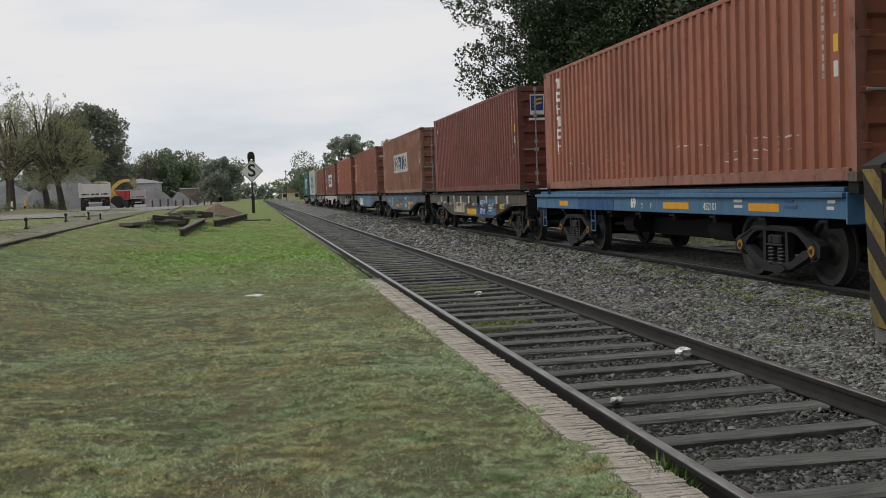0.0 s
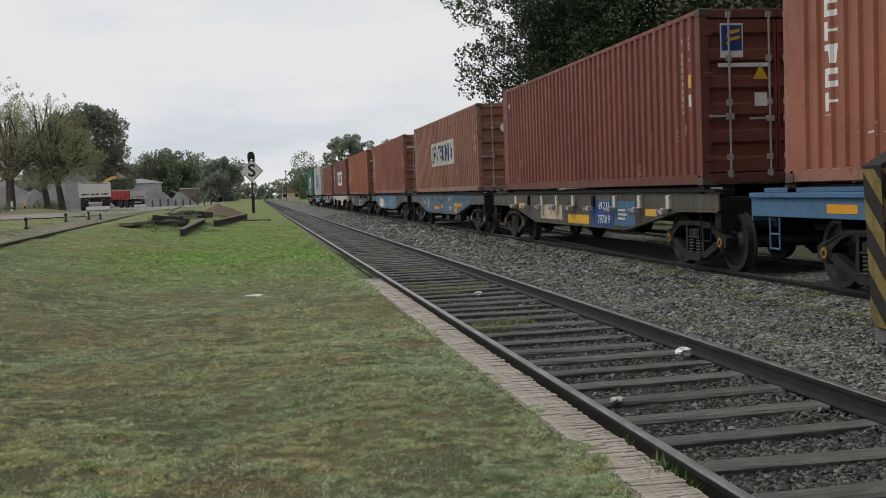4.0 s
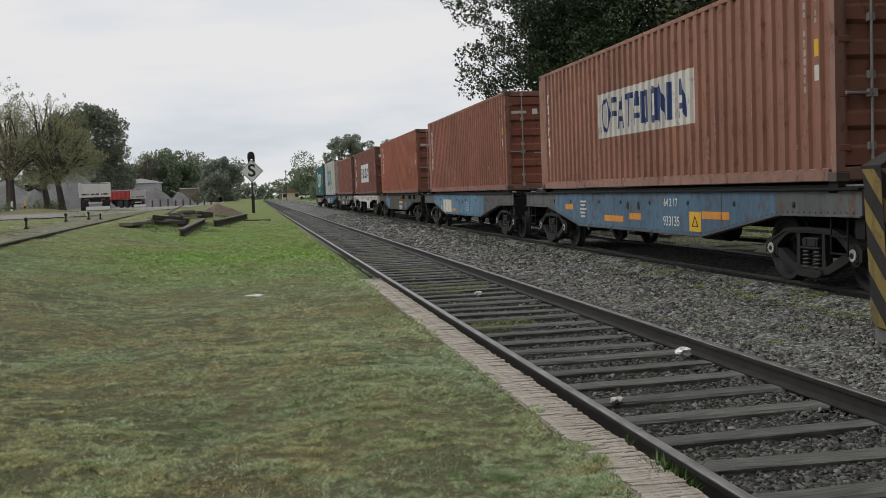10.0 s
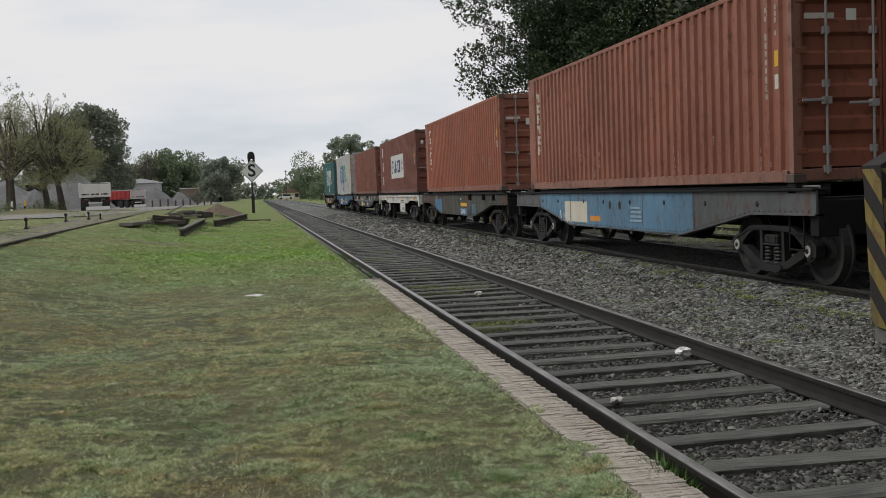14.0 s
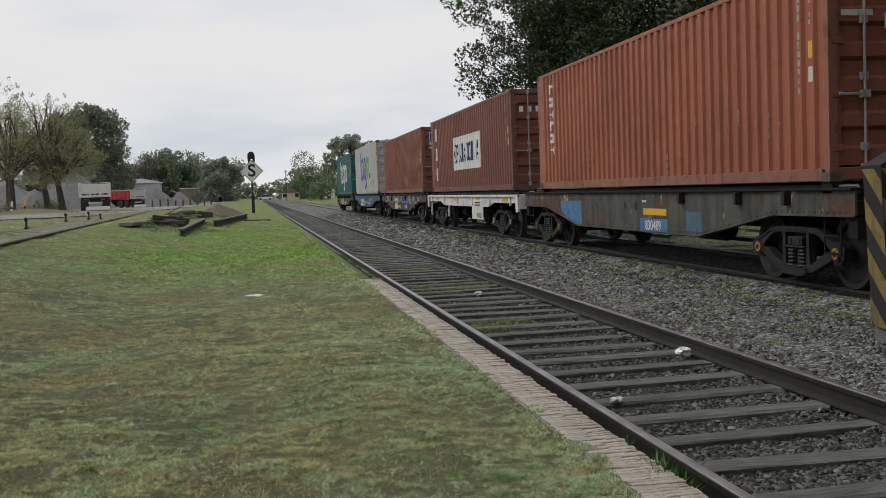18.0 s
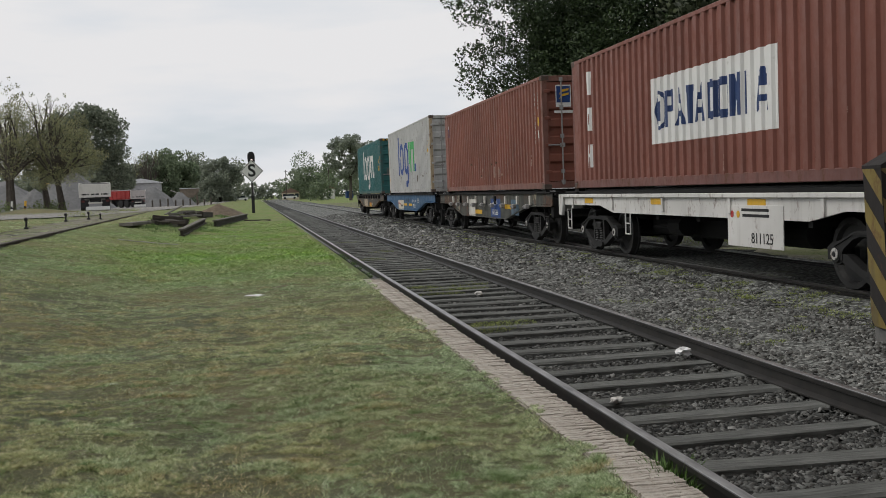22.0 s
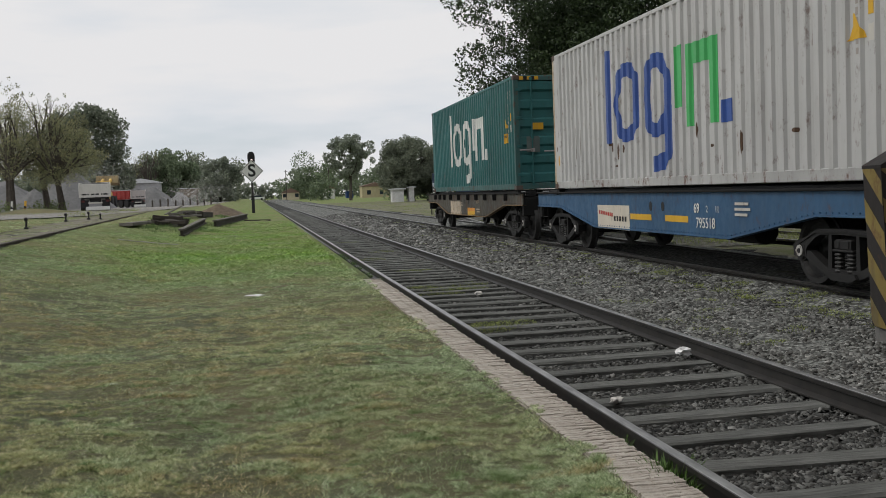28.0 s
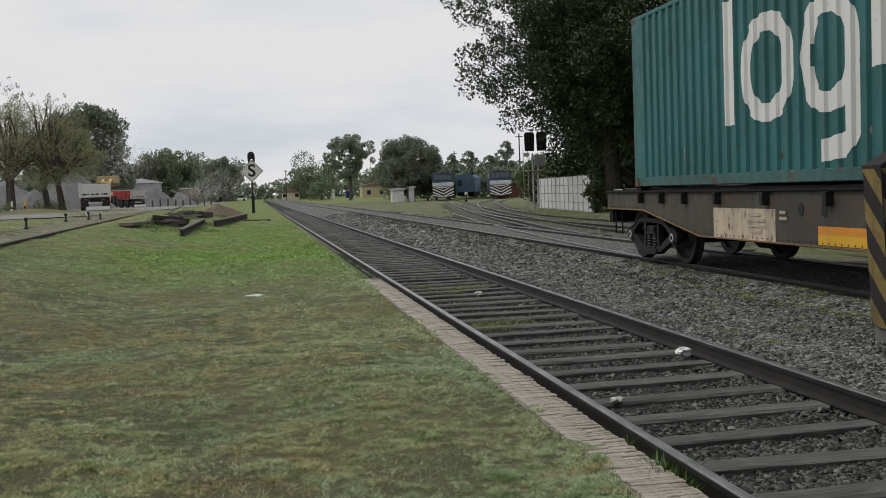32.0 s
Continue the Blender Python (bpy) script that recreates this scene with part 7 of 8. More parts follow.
def tipper(label, m, body_c, cab_c, length=6.4, gate=None):
    """A tipper truck; its tail faces -y."""
    t = thing("tipper_truck", label, "truck", m)
    h = 2.2
    bm = bmesh.new()
    cbox(bm, -1.18, 1.18, 0.0, length * 0.66, 1.08, 1.2, 0.02)
    for s in (-1, 1):
        cbox(bm, min(s * 1.12, s * 1.2), max(s * 1.12, s * 1.2), 0.0, length * 0.66, 1.2, h, 0.015)
        for k in np.linspace(0.15, length * 0.66 - 0.15, 6):
            box(bm, min(s * 1.2, s * 1.25), max(s * 1.2, s * 1.25), k - 0.05, k + 0.05, 1.12, h)
    cbox(bm, -1.12, 1.12, length * 0.66 - 0.08, length * 0.66, 1.2, h + 0.15, 0.015)
    part("tipper_body", bm, body_c, t)
    bm = bmesh.new()
    cbox(bm, -1.2, 1.2, -0.08, -0.01, 1.12, h, 0.015)
    for x in (-1.15, -0.4, 0.4, 1.15):
        box(bm, x - 0.05, x + 0.05, -0.13, -0.081, 1.12, h)
    for z in (1.14, 1.72, h - 0.1):
        box(bm, -1.2, 1.2, -0.12, -0.082, z, z + 0.08)
    tg = part("tailgate", bm, gate or body_c, t)
    for x in (-1.02, -0.62, 0.0, 0.62, 1.02):
        bm = bmesh.new()
        cbox(bm, x - 0.035, x + 0.035, -0.15, -0.125, 1.16, h - 0.04, 0.006)
        part("stiffener", bm, gate or body_c, tg)
    for s in (-1, 1):
        bm = bmesh.new()
        cbox(bm, s * 1.16 - 0.07, s * 1.16 + 0.07, -0.2, -0.12, h - 0.12, h + 0.1, 0.02)
        part("hinge", bm, gate or body_c, tg)
    bm = bmesh.new()
    prism(bm, [(-1.2, h + 0.001), (-0.9, h + 0.1), (-0.35, h + 0.06), (0.3, h + 0.13), (0.8, h + 0.07), (1.2, h + 0.001)], "y", 0.1, length * 0.6)
    part("load", bm, PILE, t, "heaped grey crushed stone")
    for x in (-0.78, 0.0, 0.78):
        bm = bmesh.new()
        cbox(bm, x - 0.3, x + 0.3, -0.086, -0.081, 1.3, 1.42, 0.002)
        part("slot", bm, BLACK, tg)
    bm = bmesh.new()
    cbox(bm, -1.1, 1.1, -0.05, 0.0, 0.98, 1.1, 0.01)
    part("apron", bm, BLACK, t)
    bm = bmesh.new()
    cbox(bm, -0.55, 0.55, -0.1, -0.04, 0.6, 0.72, 0.01)
    part("lamp_bar", bm, OFFWHITE, t)
    bm = bmesh.new()
    box(bm, -0.45, 0.45, 0.05, length - 0.2, 0.72, 1.06)
    part("chassis", bm, BLACK, t)
    bm = bmesh.new()
    cbox(bm, -0.75, 1.12, -0.2, -0.1, 0.06, 0.36, 0.02)
    part("rear_bumper", bm, WHITE, t)
    for s in (-1, 1):
        bm = bmesh.new()
        cbox(bm, s * 0.95 - 0.12, s * 0.95 + 0.12, -0.17, -0.11, 0.72, 0.88, 0.01)
        part("tail_lamp", bm, DARK_LENS, t)
        bm = bmesh.new()
        box(bm, s * 0.8 - 0.3, s * 0.8 + 0.3, 0.02, 0.05, 0.25, 0.9)
        part("mudflap", bm, RUBBER, t)
    bm = bmesh.new()
    y0 = length * 0.68
    prism(bm, [(y0, 0.75), (length, 0.75), (length, 1.5), (length - 0.25, 2.35), (y0, 2.4)], "x", -1.12, 1.12)
    part("cab", bm, cab_c, t)
    for s in (-1, 1):
        bm = bmesh.new()
        prism(bm, [(y0 + 0.3, 1.55), (length - 0.12, 1.55), (length - 0.3, 2.2), (y0 + 0.3, 2.2)], "x", min(s * 1.121, s * 1.126), max(s * 1.121, s * 1.126))
        part("side_window", bm, GLASS, t)
        bm = bmesh.new()
        box(bm, s * 1.25 - 0.06, s * 1.25 + 0.06, length - 0.15, length - 0.05, 1.6, 2.05)
        part("mirror", bm, BLACK, t)
    for y in (0.9, 2.05, length - 0.9):
        for s in (-1, 1):
            wheel_part(t, s * 0.98, y, 0.5, 0.5, 0.34)
    return t


TRUCK_WHITE = m_paint("dusty_white_truck_paint", (0.66, 0.645, 0.61), 0.3, 0.25)
tipper("white tipper truck with dusty tailgate parked on the gravel", pose(-12.5, 84, tz(-12.5, 84, 0.03), 0, 0, 8.6) @ Matrix.Scale(0.96, 4), TRUCK_WHITE, TRUCK_WHITE, 6.4)
DEEP_RED = m_paint("deep_red_paint", (0.3, 0.03, 0.028), 0.2, 0.2)
PALE_GATE = m_paint("pale_gate_paint", (0.5, 0.46, 0.45), 0.3, 0.2)
tipper("red tipper truck with a pale tailgate beside the gravel piles", pose(-15.25, 138, tz(-15.2, 138, 0.06), 0, 0, 46), DEEP_RED, OFFWHITE, 6.8, PALE_GATE)

# wheel loader
LOADER_YELLOW = m_paint("dusty_yellow_paint", (0.6, 0.4, 0.11), 0.3, 0.3)
LOADER = thing("wheel_loader", "yellow wheel loader with its bucket raised", "wheel loader")
bm = bmesh.new()
cbox(bm, -2.9, -0.2, -0.95, 0.95, 0.85, 2.0, 0.08)
part("engine_body", bm, LOADER_YELLOW, LOADER)
bm = bmesh.new()
prism(bm, [(-0.3, 0.7), (1.5, 0.6), (1.6, 1.1), (0.9, 2.1), (0.4, 2.15), (-0.3, 1.4)], "y", -0.5, 0.5)
part("front_frame", bm, LOADER_YELLOW, LOADER)
bm = bmesh.new()
prism(bm, [(-1.2, 2.0), (0.2, 2.0), (0.1, 3.15), (-1.1, 3.2)], "y", -0.72, 0.72)
cab = part("cab", bm, BLACK, LOADER)
bm = bmesh.new()
cbox(bm, -1.3, 0.25, -0.8, 0.8, 3.2, 3.3, 0.03)
part("cab_roof", bm, LOADER_YELLOW, cab)
LOADER_WHEELS = [(wheel_part(LOADER, x, s * 0.95, 0.76, 0.76, 0.52, axis="y", rim=LOADER_YELLOW), x, s * 0.95) for x in (-1.6, 1.3) for s in (-1, 1)]
bm = bmesh.new()
for s in (-0.45, 0.45):
    prism(bm, [(0, -0.14), (0.8, 0.12), (1.6, 0.26), (2.3, 0.12), (2.85, -0.3), (3.0, -0.1), (2.6, 0.35), (1.75, 0.66), (0.9, 0.58), (0, 0.18)], "y", s - 0.11, s + 0.11)
tube(bm, (0.9, -0.5, 0.15), (0.9, 0.5, 0.15), 0.1, 8)
LOADER_ARM = part("lift_arm", bm, LOADER_YELLOW, LOADER)
bm = bmesh.new()
prism(bm, [(0.0, 0.5), (0.05, -0.4), (1.35, -0.48), (1.35, -0.42), (0.3, -0.28), (0.12, 0.55)], "y", -1.35, 1.35)
for s in (-1.35, 1.31):
    prism(bm, [(0.0, 0.5), (0.05, -0.4), (1.35, -0.48), (0.2, 0.5)], "y", s, s + 0.04)
LOADER_BUCKET = part("bucket", bm, m_paint("scoured_bucket_paint", (0.34, 0.27, 0.15), 0.6, 0.4), LOADER_ARM)


def simple_building(name, label, x0, x1, y0, y1, h, wall, roof, roof_h, windows=(), cat="building", door=None):
    z = tz((x0 + x1) / 2, y0, -0.05)
    t = thing(name, label, cat, pose((x0 + x1) / 2, (y0 + y1) / 2, z))
    a, b = (x1 - x0) / 2, (y1 - y0) / 2
    bm = bmesh.new()
    cbox(bm, -a, a, -b, b, 0, h, 0.03)
    part("wall", bm, wall, t)
    bm = bmesh.new()
    prism(bm, [(-a - 0.3, h), (a + 0.3, h), (a + 0.3, h + 0.12), (0, h + roof_h), (-a - 0.3, h + 0.12)], "y", -b - 0.3, b + 0.3)
    part("roof", bm, roof, t)
    for xc, zc, w, hh in windows:
        bm = bmesh.new()
        cbox(bm, xc - w / 2, xc + w / 2, -b - 0.04, -b + 0.05, zc, zc + hh, 0.01)
        part("window", bm, GLASS, t)
    return t


TILE = m_plain("roof_tile", (0.17, 0.115, 0.09), 0.9, 0, 0.25, 5)
CREAM_WALL = m_plain("cream_render", (0.5, 0.44, 0.32), 0.9, 0, 0.12, 3)
YELLOW_WALL = m_plain("yellow_render", (0.4, 0.35, 0.22), 0.9, 0, 0.2, 1)
GREY_WALL = m_plain("grey_render", (0.34, 0.34, 0.35), 0.9, 0, 0.12, 3)
SHEET_DARK = m_plain("rusted_zinc_sheet", (0.16, 0.13, 0.12), 0.7, 0.1, 0.2, 3)
SHEET = m_plain("zinc_sheet", (0.62, 0.63, 0.65), 0.5, 0.2, 0.12, 3)
simple_building("warehouse", "grey shed with a pale sheet roof beyond the gravel", -24.4, -17.9, 198, 203, 4.5, GREY_WALL, SHEET, 0.9, [(x, 2.6, 1.0, 0.6) for x in (-2.4, -0.8, 0.8, 2.4)])


def screening_plant():
    """A rusty hopper on legs with a conveyor boom."""
    t = thing("gravel_hopper", "rusty gravel hopper on legs beside the stone piles", "hopper", pose(-12.3, 196, tz(-12.3, 196, 0.02)))
    rust = m_plain("rusty_sheet", (0.17, 0.14, 0.11), 0.9, 0, 0.3, 2)
    for x in (-1.5, 1.5):
        for y in (-1, 1):
            bm = bmesh.new()
            tube(bm, (x, y, -0.05), (x * 0.8, y * 0.9, 2.4), 0.12, 7)
            part("leg", bm, rust, t)
    bm = bmesh.new()
    prism(bm, [(-0.6, 1.5), (0.6, 1.5), (1.7, 2.5), (1.7, 3.1), (-1.7, 3.1), (-1.7, 2.5)], "y", -1.1, 1.1)
    part("hopper", bm, rust, t)
    bm = bmesh.new()
    for y in (-0.4, 0.4):
        tube(bm, (0.5, y, 1.3), (-3.4, y, 2.9), 0.1, 6)
    part("conveyor_boom", bm, m_plain("boom_paint", (0.3, 0.29, 0.27), 0.8, 0, 0.3, 2), t)
    bm = bmesh.new()
    cbox(bm, -1.75, 1.75, -1.2, 1.2, 3.1, 3.2, 0.02)
    part("guard_rim", bm, SHEET, t)


screening_plant()
simple_building("house", "small brown-roofed house far along the line", 8.4, 14.0, 346, 352, 2.5, CREAM_WALL, TILE, 1.6, [(-2, 1, 1.2, 1.2), (2, 1, 1.2, 1.2)])
simple_building("house", "yellow rendered house among far trees", 31.0, 39.0, 305, 313, 3.4, YELLOW_WALL, TILE, 1.2, [(-2, 1, 1.1, 1.3), (1.8, 1, 1.1, 1.3)])
simple_building("house", "white house among far trees", 20.8, 24.0, 322, 328, 3.2, m_plain("white_render", (0.6, 0.6, 0.58), 0.9), TILE, 1.0, [(0, 1, 0.9, 1.2)])
simple_building("site_cabin", "blue site cabin far across the grass", 28.4, 30.6, 330, 334, 2.3, BLUE_MARK, SHEET, 0.2, [(0, 1, 0.7, 0.7)])
for x in (19.4, 21.9):
    bmw = 1.7 if x < 21 else 0.75
    t = simple_building("hut", "low whitewashed hut under the round tree", x, x + bmw, 148, 150, 1.9 if x < 21 else 2.1, m_plain("whitewash", (0.66, 0.66, 0.65), 0.9), SHEET, 0.2)


def small_car(label, m, paint):
    t = thing("car", label, "car", m)
    bm = bmesh.new()
    prism(bm, [(-2.1, 0.3), (2.1, 0.3), (2.15, 0.75), (1.2, 0.9), (-2.05, 0.92), (-2.15, 0.6)], "y", -0.85, 0.85)
    part("body", bm, paint, t)
    bm = bmesh.new()
    prism(bm, [(-1.6, 0.9), (1.1, 0.9), (0.5, 1.42), (-1.1, 1.45)], "y", -0.75, 0.75)
    part("cabin", bm, GLASS, t)
    bm = bmesh.new()
    cbox(bm, -1.1, 0.5, -0.74, 0.74, 1.42, 1.48, 0.02)
    part("roof", bm, paint, t)
    for x in (-1.35, 1.35):
        for s in (-1, 1):
            wheel_part(t, x, s * 0.8, 0.32, 0.32, 0.2, axis="y")
    return t


CARS = [small_car("white car on the far road", pose(-9.5, 285, 0.75), WHITE), small_car("pale car on the far road", pose(-6.0, 290, 0.6), OFFWHITE), small_car("white car on the far road", pose(2.0, 297, 0.35), WHITE)]

# ---------------------------------------------------------------- the yard tracks beyond the train
right_a = curve_line([(10.1, 22), (9.9, 30), (11.2, 42), (13.6, 60), (17.5, 85), (24.0, 125), (26.6, 142), (29, 165)])
right_b = curve_line([(13.0, 14), (13.0, 48), (15.5, 66), (22, 98), (31.0, 128), (33.0, 140), (37, 170)])


def smooth_track(label, f, y0, y1, z):
    def g(y):
        return sum(f(y + d) for d in (-6, -3, 0, 3, 6)) / 5
    track(label, g, y0, y1, z, 0.72, step=2.5, reach=min(y1, 90), steel=YARD_RAIL)


strip("yard_ground", "bare brown yard ground with dry weeds", "dirt ground", lambda y: 9.5 + wob(y, 3.0), lambda y: 11.5 + 0.17 * y + 2 * wob(y * 0.5, 2.0), lambda x, y: float(terr(x, y)) + 0.025,
      list(np.arange(4, 60, 0.8)) + list(np.linspace(62, 170, 40)), m_siding("yard_dirt", 0.4), 0.01)
smooth_track("rusty yard track curving away over the grass", right_a, 26, 165, -0.02)
smooth_track("rusty yard track curving away over the grass", right_b, 16, 165, -0.02)
part_turn = thing("turnout", "turnout rails linking the main line with the yard", "railway track", kind="structure")
for pts in ([(7.0, 18), (7.35, 24), (8.1, 32), (9.2, 43), (11.3, 60)], [(8.62, 22), (9.3, 31), (10.6, 41), (13.0, 62)]):
    f = curve_line(pts)
    part("rail", rail_along([(f(y), y, 0.06) for y in np.arange(pts[0][1], pts[-1][1], 2.0)]), YARD_RAIL, part_turn)
strip("yard_ballast", "dull stone ballast and weeds under the yard tracks", "ballast", lambda y: right_a(y) - 1.7 + 3 * wob(y, 3.0), lambda y: right_b(y) + 1.5 + 3 * wob(y, 2.0), lambda x, y: float(terr(x, y)) + 0.045,
      list(np.arange(22, 110, 1.0)), m_gravel("weedy_yard_ballast", (0.06, 0.06, 0.052), (0.24, 0.235, 0.205), 0.8, 9.0), 0.008, 20)


def panel_wall():
    """A white wall of concrete slabs between posts."""
    a, b = Vector((19.7, 70.5, 0)), Vector((17.95, 53.0, 0))
    d = b - a
    t = thing("wall_concrete", "whitewashed wall of concrete slabs between posts", "wall", Matrix.Translation((a.x, a.y, -0.16)) @ Matrix.Rotation(math.atan2(d.y, d.x), 4, "Z"), kind="structure")
    n = 13
    L = d.length / n
    slab = m_paint("whitewashed_slab", (0.55, 0.55, 0.55), 0.2, 0.12)
    bm = bmesh.new()
    cbox(bm, 0.06, L - 0.06, -0.025, 0.025, 0.01, 0.50, 0.012)
    me = finish(bm, "panel", slab)
    bm = bmesh.new()
    cbox(bm, -0.06, 0.06, -0.06, 0.06, 0, 2.12, 0.012)
    pm = finish(bm, "post", CONCRETE)
    for i in range(n + 1):
        shared("post", pm, t, pose(i * L, 0, 0))
        for k in range(4):
            if i < n:
                shared("panel", me, t, pose(i * L, 0, k * 0.515 + 0.03))


panel_wall()


def lineside_signal():
    t = thing("railway_signal", "lineside signal with two black lamp boards on a lattice mast", "signal", pose(17.75, 64, -0.16, 0, 0, -8))
    bm = bmesh.new()
    for x in (-0.17, 0.17):
        for y in (-0.17, 0.17):
            tube(bm, (x, y, 0), (x, y, 3.7), 0.035, 6)
    for k in range(7):
        z = 0.2 + k * 0.5
        tube(bm, (-0.17, -0.17, z), (0.17, -0.17, z + 0.5), 0.02, 5)
        tube(bm, (0.17, -0.17, z), (-0.17, -0.17, z + 0.5), 0.02, 5)
    part("lattice_mast", bm, STEEL, t)
    bm = bmesh.new()
    cbox(bm, -0.6, 0.5, -0.4, 0.4, 2.57, 2.63, 0.02)
    part("platform", bm, STEEL, t)
    for x in (-0.38, 0.4):
        bm = bmesh.new()
        prism(bm, [(x - 0.3, 3.85), (x + 0.3, 3.85), (x + 0.33, 4.9), (x + 0.25, 5.05), (x - 0.25, 5.05), (x - 0.33, 4.9)], "y", -0.32, -0.28)
        bd = part("lamp_board", bm, BLACK, t)
        for z in (4.1, 4.45, 4.8):
            bm = bmesh.new()
            lathe(bm, [(-0.55, 0.1), (-0.32, 0.1)], 10, "y")
            o = part("hood", bm, BLACK, bd)
            o.location = (x, 0, z)
    bm = bmesh.new()
    cbox(bm, -0.75, -0.4, -0.35, -0.1, 3.5, 3.75, 0.02)
    part("relay_box", bm, OFFWHITE, t)
    bm = bmesh.new()
    cbox(bm, -0.1, 0.6, -0.42, -0.25, 2.9, 3.6, 0.02)
    part("route_box", bm, STEEL, t)
    bm = bmesh.new()
    for z in np.arange(0.2, 2.6, 0.3):
        tube(bm, (-0.8, -0.3, z), (-0.5, -0.3, z), 0.015, 5)
    for x in (-0.8, -0.5):
        tube(bm, (x, -0.3, 0), (x, -0.3, 4.0), 0.02, 5)
    part("ladder", bm, STEEL, t)


lineside_signal()
c = crown(R, 0, 0, 1.2, 0.45, 0.45, 1.1, 26, 0.15, 0.34)
tree("dark creeper growing at the end of the concrete wall", 17.8, 52.4, 1.2, 0.09, c, 3600, 0.06, LEAF_DARK, 79, "creeper", z=-0.2)
c = crown(R, 0, 0, 2.2, 1.6, 1.5, 2.0, 30, 0.5, 0.9)
tree("yellow-green bush between the engines and the round tree", 31.3, 166, 0.6, 0.12, c, 3000, 0.2, LEAF_BUSH, 80, "bush")
simple_building("shed", "low red-brown shed behind the yard signal", 36.2, 39.4, 150, 153, 2.2, m_plain("red_brown_boards", (0.12, 0.05, 0.04), 0.9, 0, 0.25, 2), SHEET_DARK, 0.15, cat="shed")


PILOT = m_paint("brown_pilot_paint", (0.025, 0.02, 0.02), 0.4)
DIRTY_WHITE = m_paint("dirty_white_paint", (0.62, 0.61, 0.59), 0.3, 0.2)
ENGINE_NAVY = m_paint("engine_navy_paint", (0.012, 0.025, 0.05), 0.2, 0.3)
ENGINE_PALE = m_paint("engine_pale_blue_paint", (0.45, 0.5, 0.56), 0.3, 0.3)


def loco(label, m, upper, stripe, front):
    """A diesel engine whose cab end faces -y."""
    t = thing("diesel_locomotive", label, "locomotive", m, group="parked engines")
    bm = bmesh.new()
    prism(bm, [(-1.45, 1.2), (1.45, 1.2), (1.45, 2.9), (1.2, 3.55), (0.6, 3.85), (-0.6, 3.85), (-1.2, 3.55), (-1.45, 2.9)], "y", 0.5, 15.0)
    part("body", bm, upper, t)
    bm = bmesh.new()
    prism(bm, [(0.0, 1.2), (0.6, 1.2), (0.6, 3.8), (0.45, 3.7), (0.25, 2.7), (-0.25, 2.4)], "x", -1.46, 1.46)
    part("cab_front", bm, front, t)
    for x in (-0.95, -0.32, 0.32, 0.95):
        bm = bmesh.new()
        prism(bm, [(0.205, 2.8), (0.395, 3.5), (0.40, 3.5), (0.21, 2.8)], "x", x - 0.27, x + 0.27)
        part("windscreen", bm, GLASS, t)
    bm = bmesh.new()
    cbox(bm, -1.5, 1.5, -0.35, -0.26, 0.35, 1.9, 0.02)
    pl = part("pilot", bm, PILOT, t)
    for k in range(5):
        for s in (-1, 1):
            bm = bmesh.new()
            z = 0.3 + k * 0.42
            pts = [(0.02 * s, z - 0.35), (1.45 * s, z + 0.35), (1.45 * s, z + 0.52), (0.02 * s, z - 0.18)]
            pts = [(x, min(max(q, 0.37), 1.88)) for x, q in pts]
            if max(p[1] for p in pts) - min(p[1] for p in pts) < 0.15:
                continue
            prism(bm, pts, "y", -0.356, -0.352)
            part("chevron", bm, DIRTY_WHITE, pl)
    bm = bmesh.new()
    cbox(bm, -1.47, 1.47, -0.3, 0.55, 1.9, 2.42, 0.03)
    part("nose_band", bm, stripe, t)
    for x in (-0.9, 0.9):
        bm = bmesh.new()
        cbox(bm, x - 0.25, x + 0.25, -0.33, -0.29, 2.0, 2.25, 0.02)
        part("headlamp", bm, OFFWHITE, t)
    bm = bmesh.new()
    cbox(bm, -1.4, 1.4, 0.3, 15.0, 0.95, 1.2, 0.02)
    part("frame", bm, BLACK, t)
    for y in (2.6, 12.4):
        bm = bmesh.new()
        cbox(bm, -1.2, 1.2, y - 1.9, y + 1.9, 0.45, 0.9, 0.04)
        b = part("bogie", bm, SHADED_GRIME, t)
        for q in (-1.4, 0, 1.4):
            bm = bmesh.new()
            lathe(bm, [(-0.95, 0.5), (-0.82, 0.5), (-0.82, 0.08), (0.82, 0.08), (0.82, 0.5), (0.95, 0.5)], 14)
            o = part("wheelset", bm, WHEEL, b)
            o.location = (0, y + q, 0.5)
    return t


loco("navy diesel engine with pale band and chevron front by the tree", pose(25.6, 140.5, -0.02, 0, 0, -9), ENGINE_NAVY, ENGINE_PALE, ENGINE_NAVY)
loco("dark navy diesel engine with a pale band and chevrons", pose(33.0, 137, -0.02, 0, 0, -11), m_paint("dark_engine_paint", (0.05, 0.06, 0.08), 0.2), ENGINE_PALE, ENGINE_NAVY)


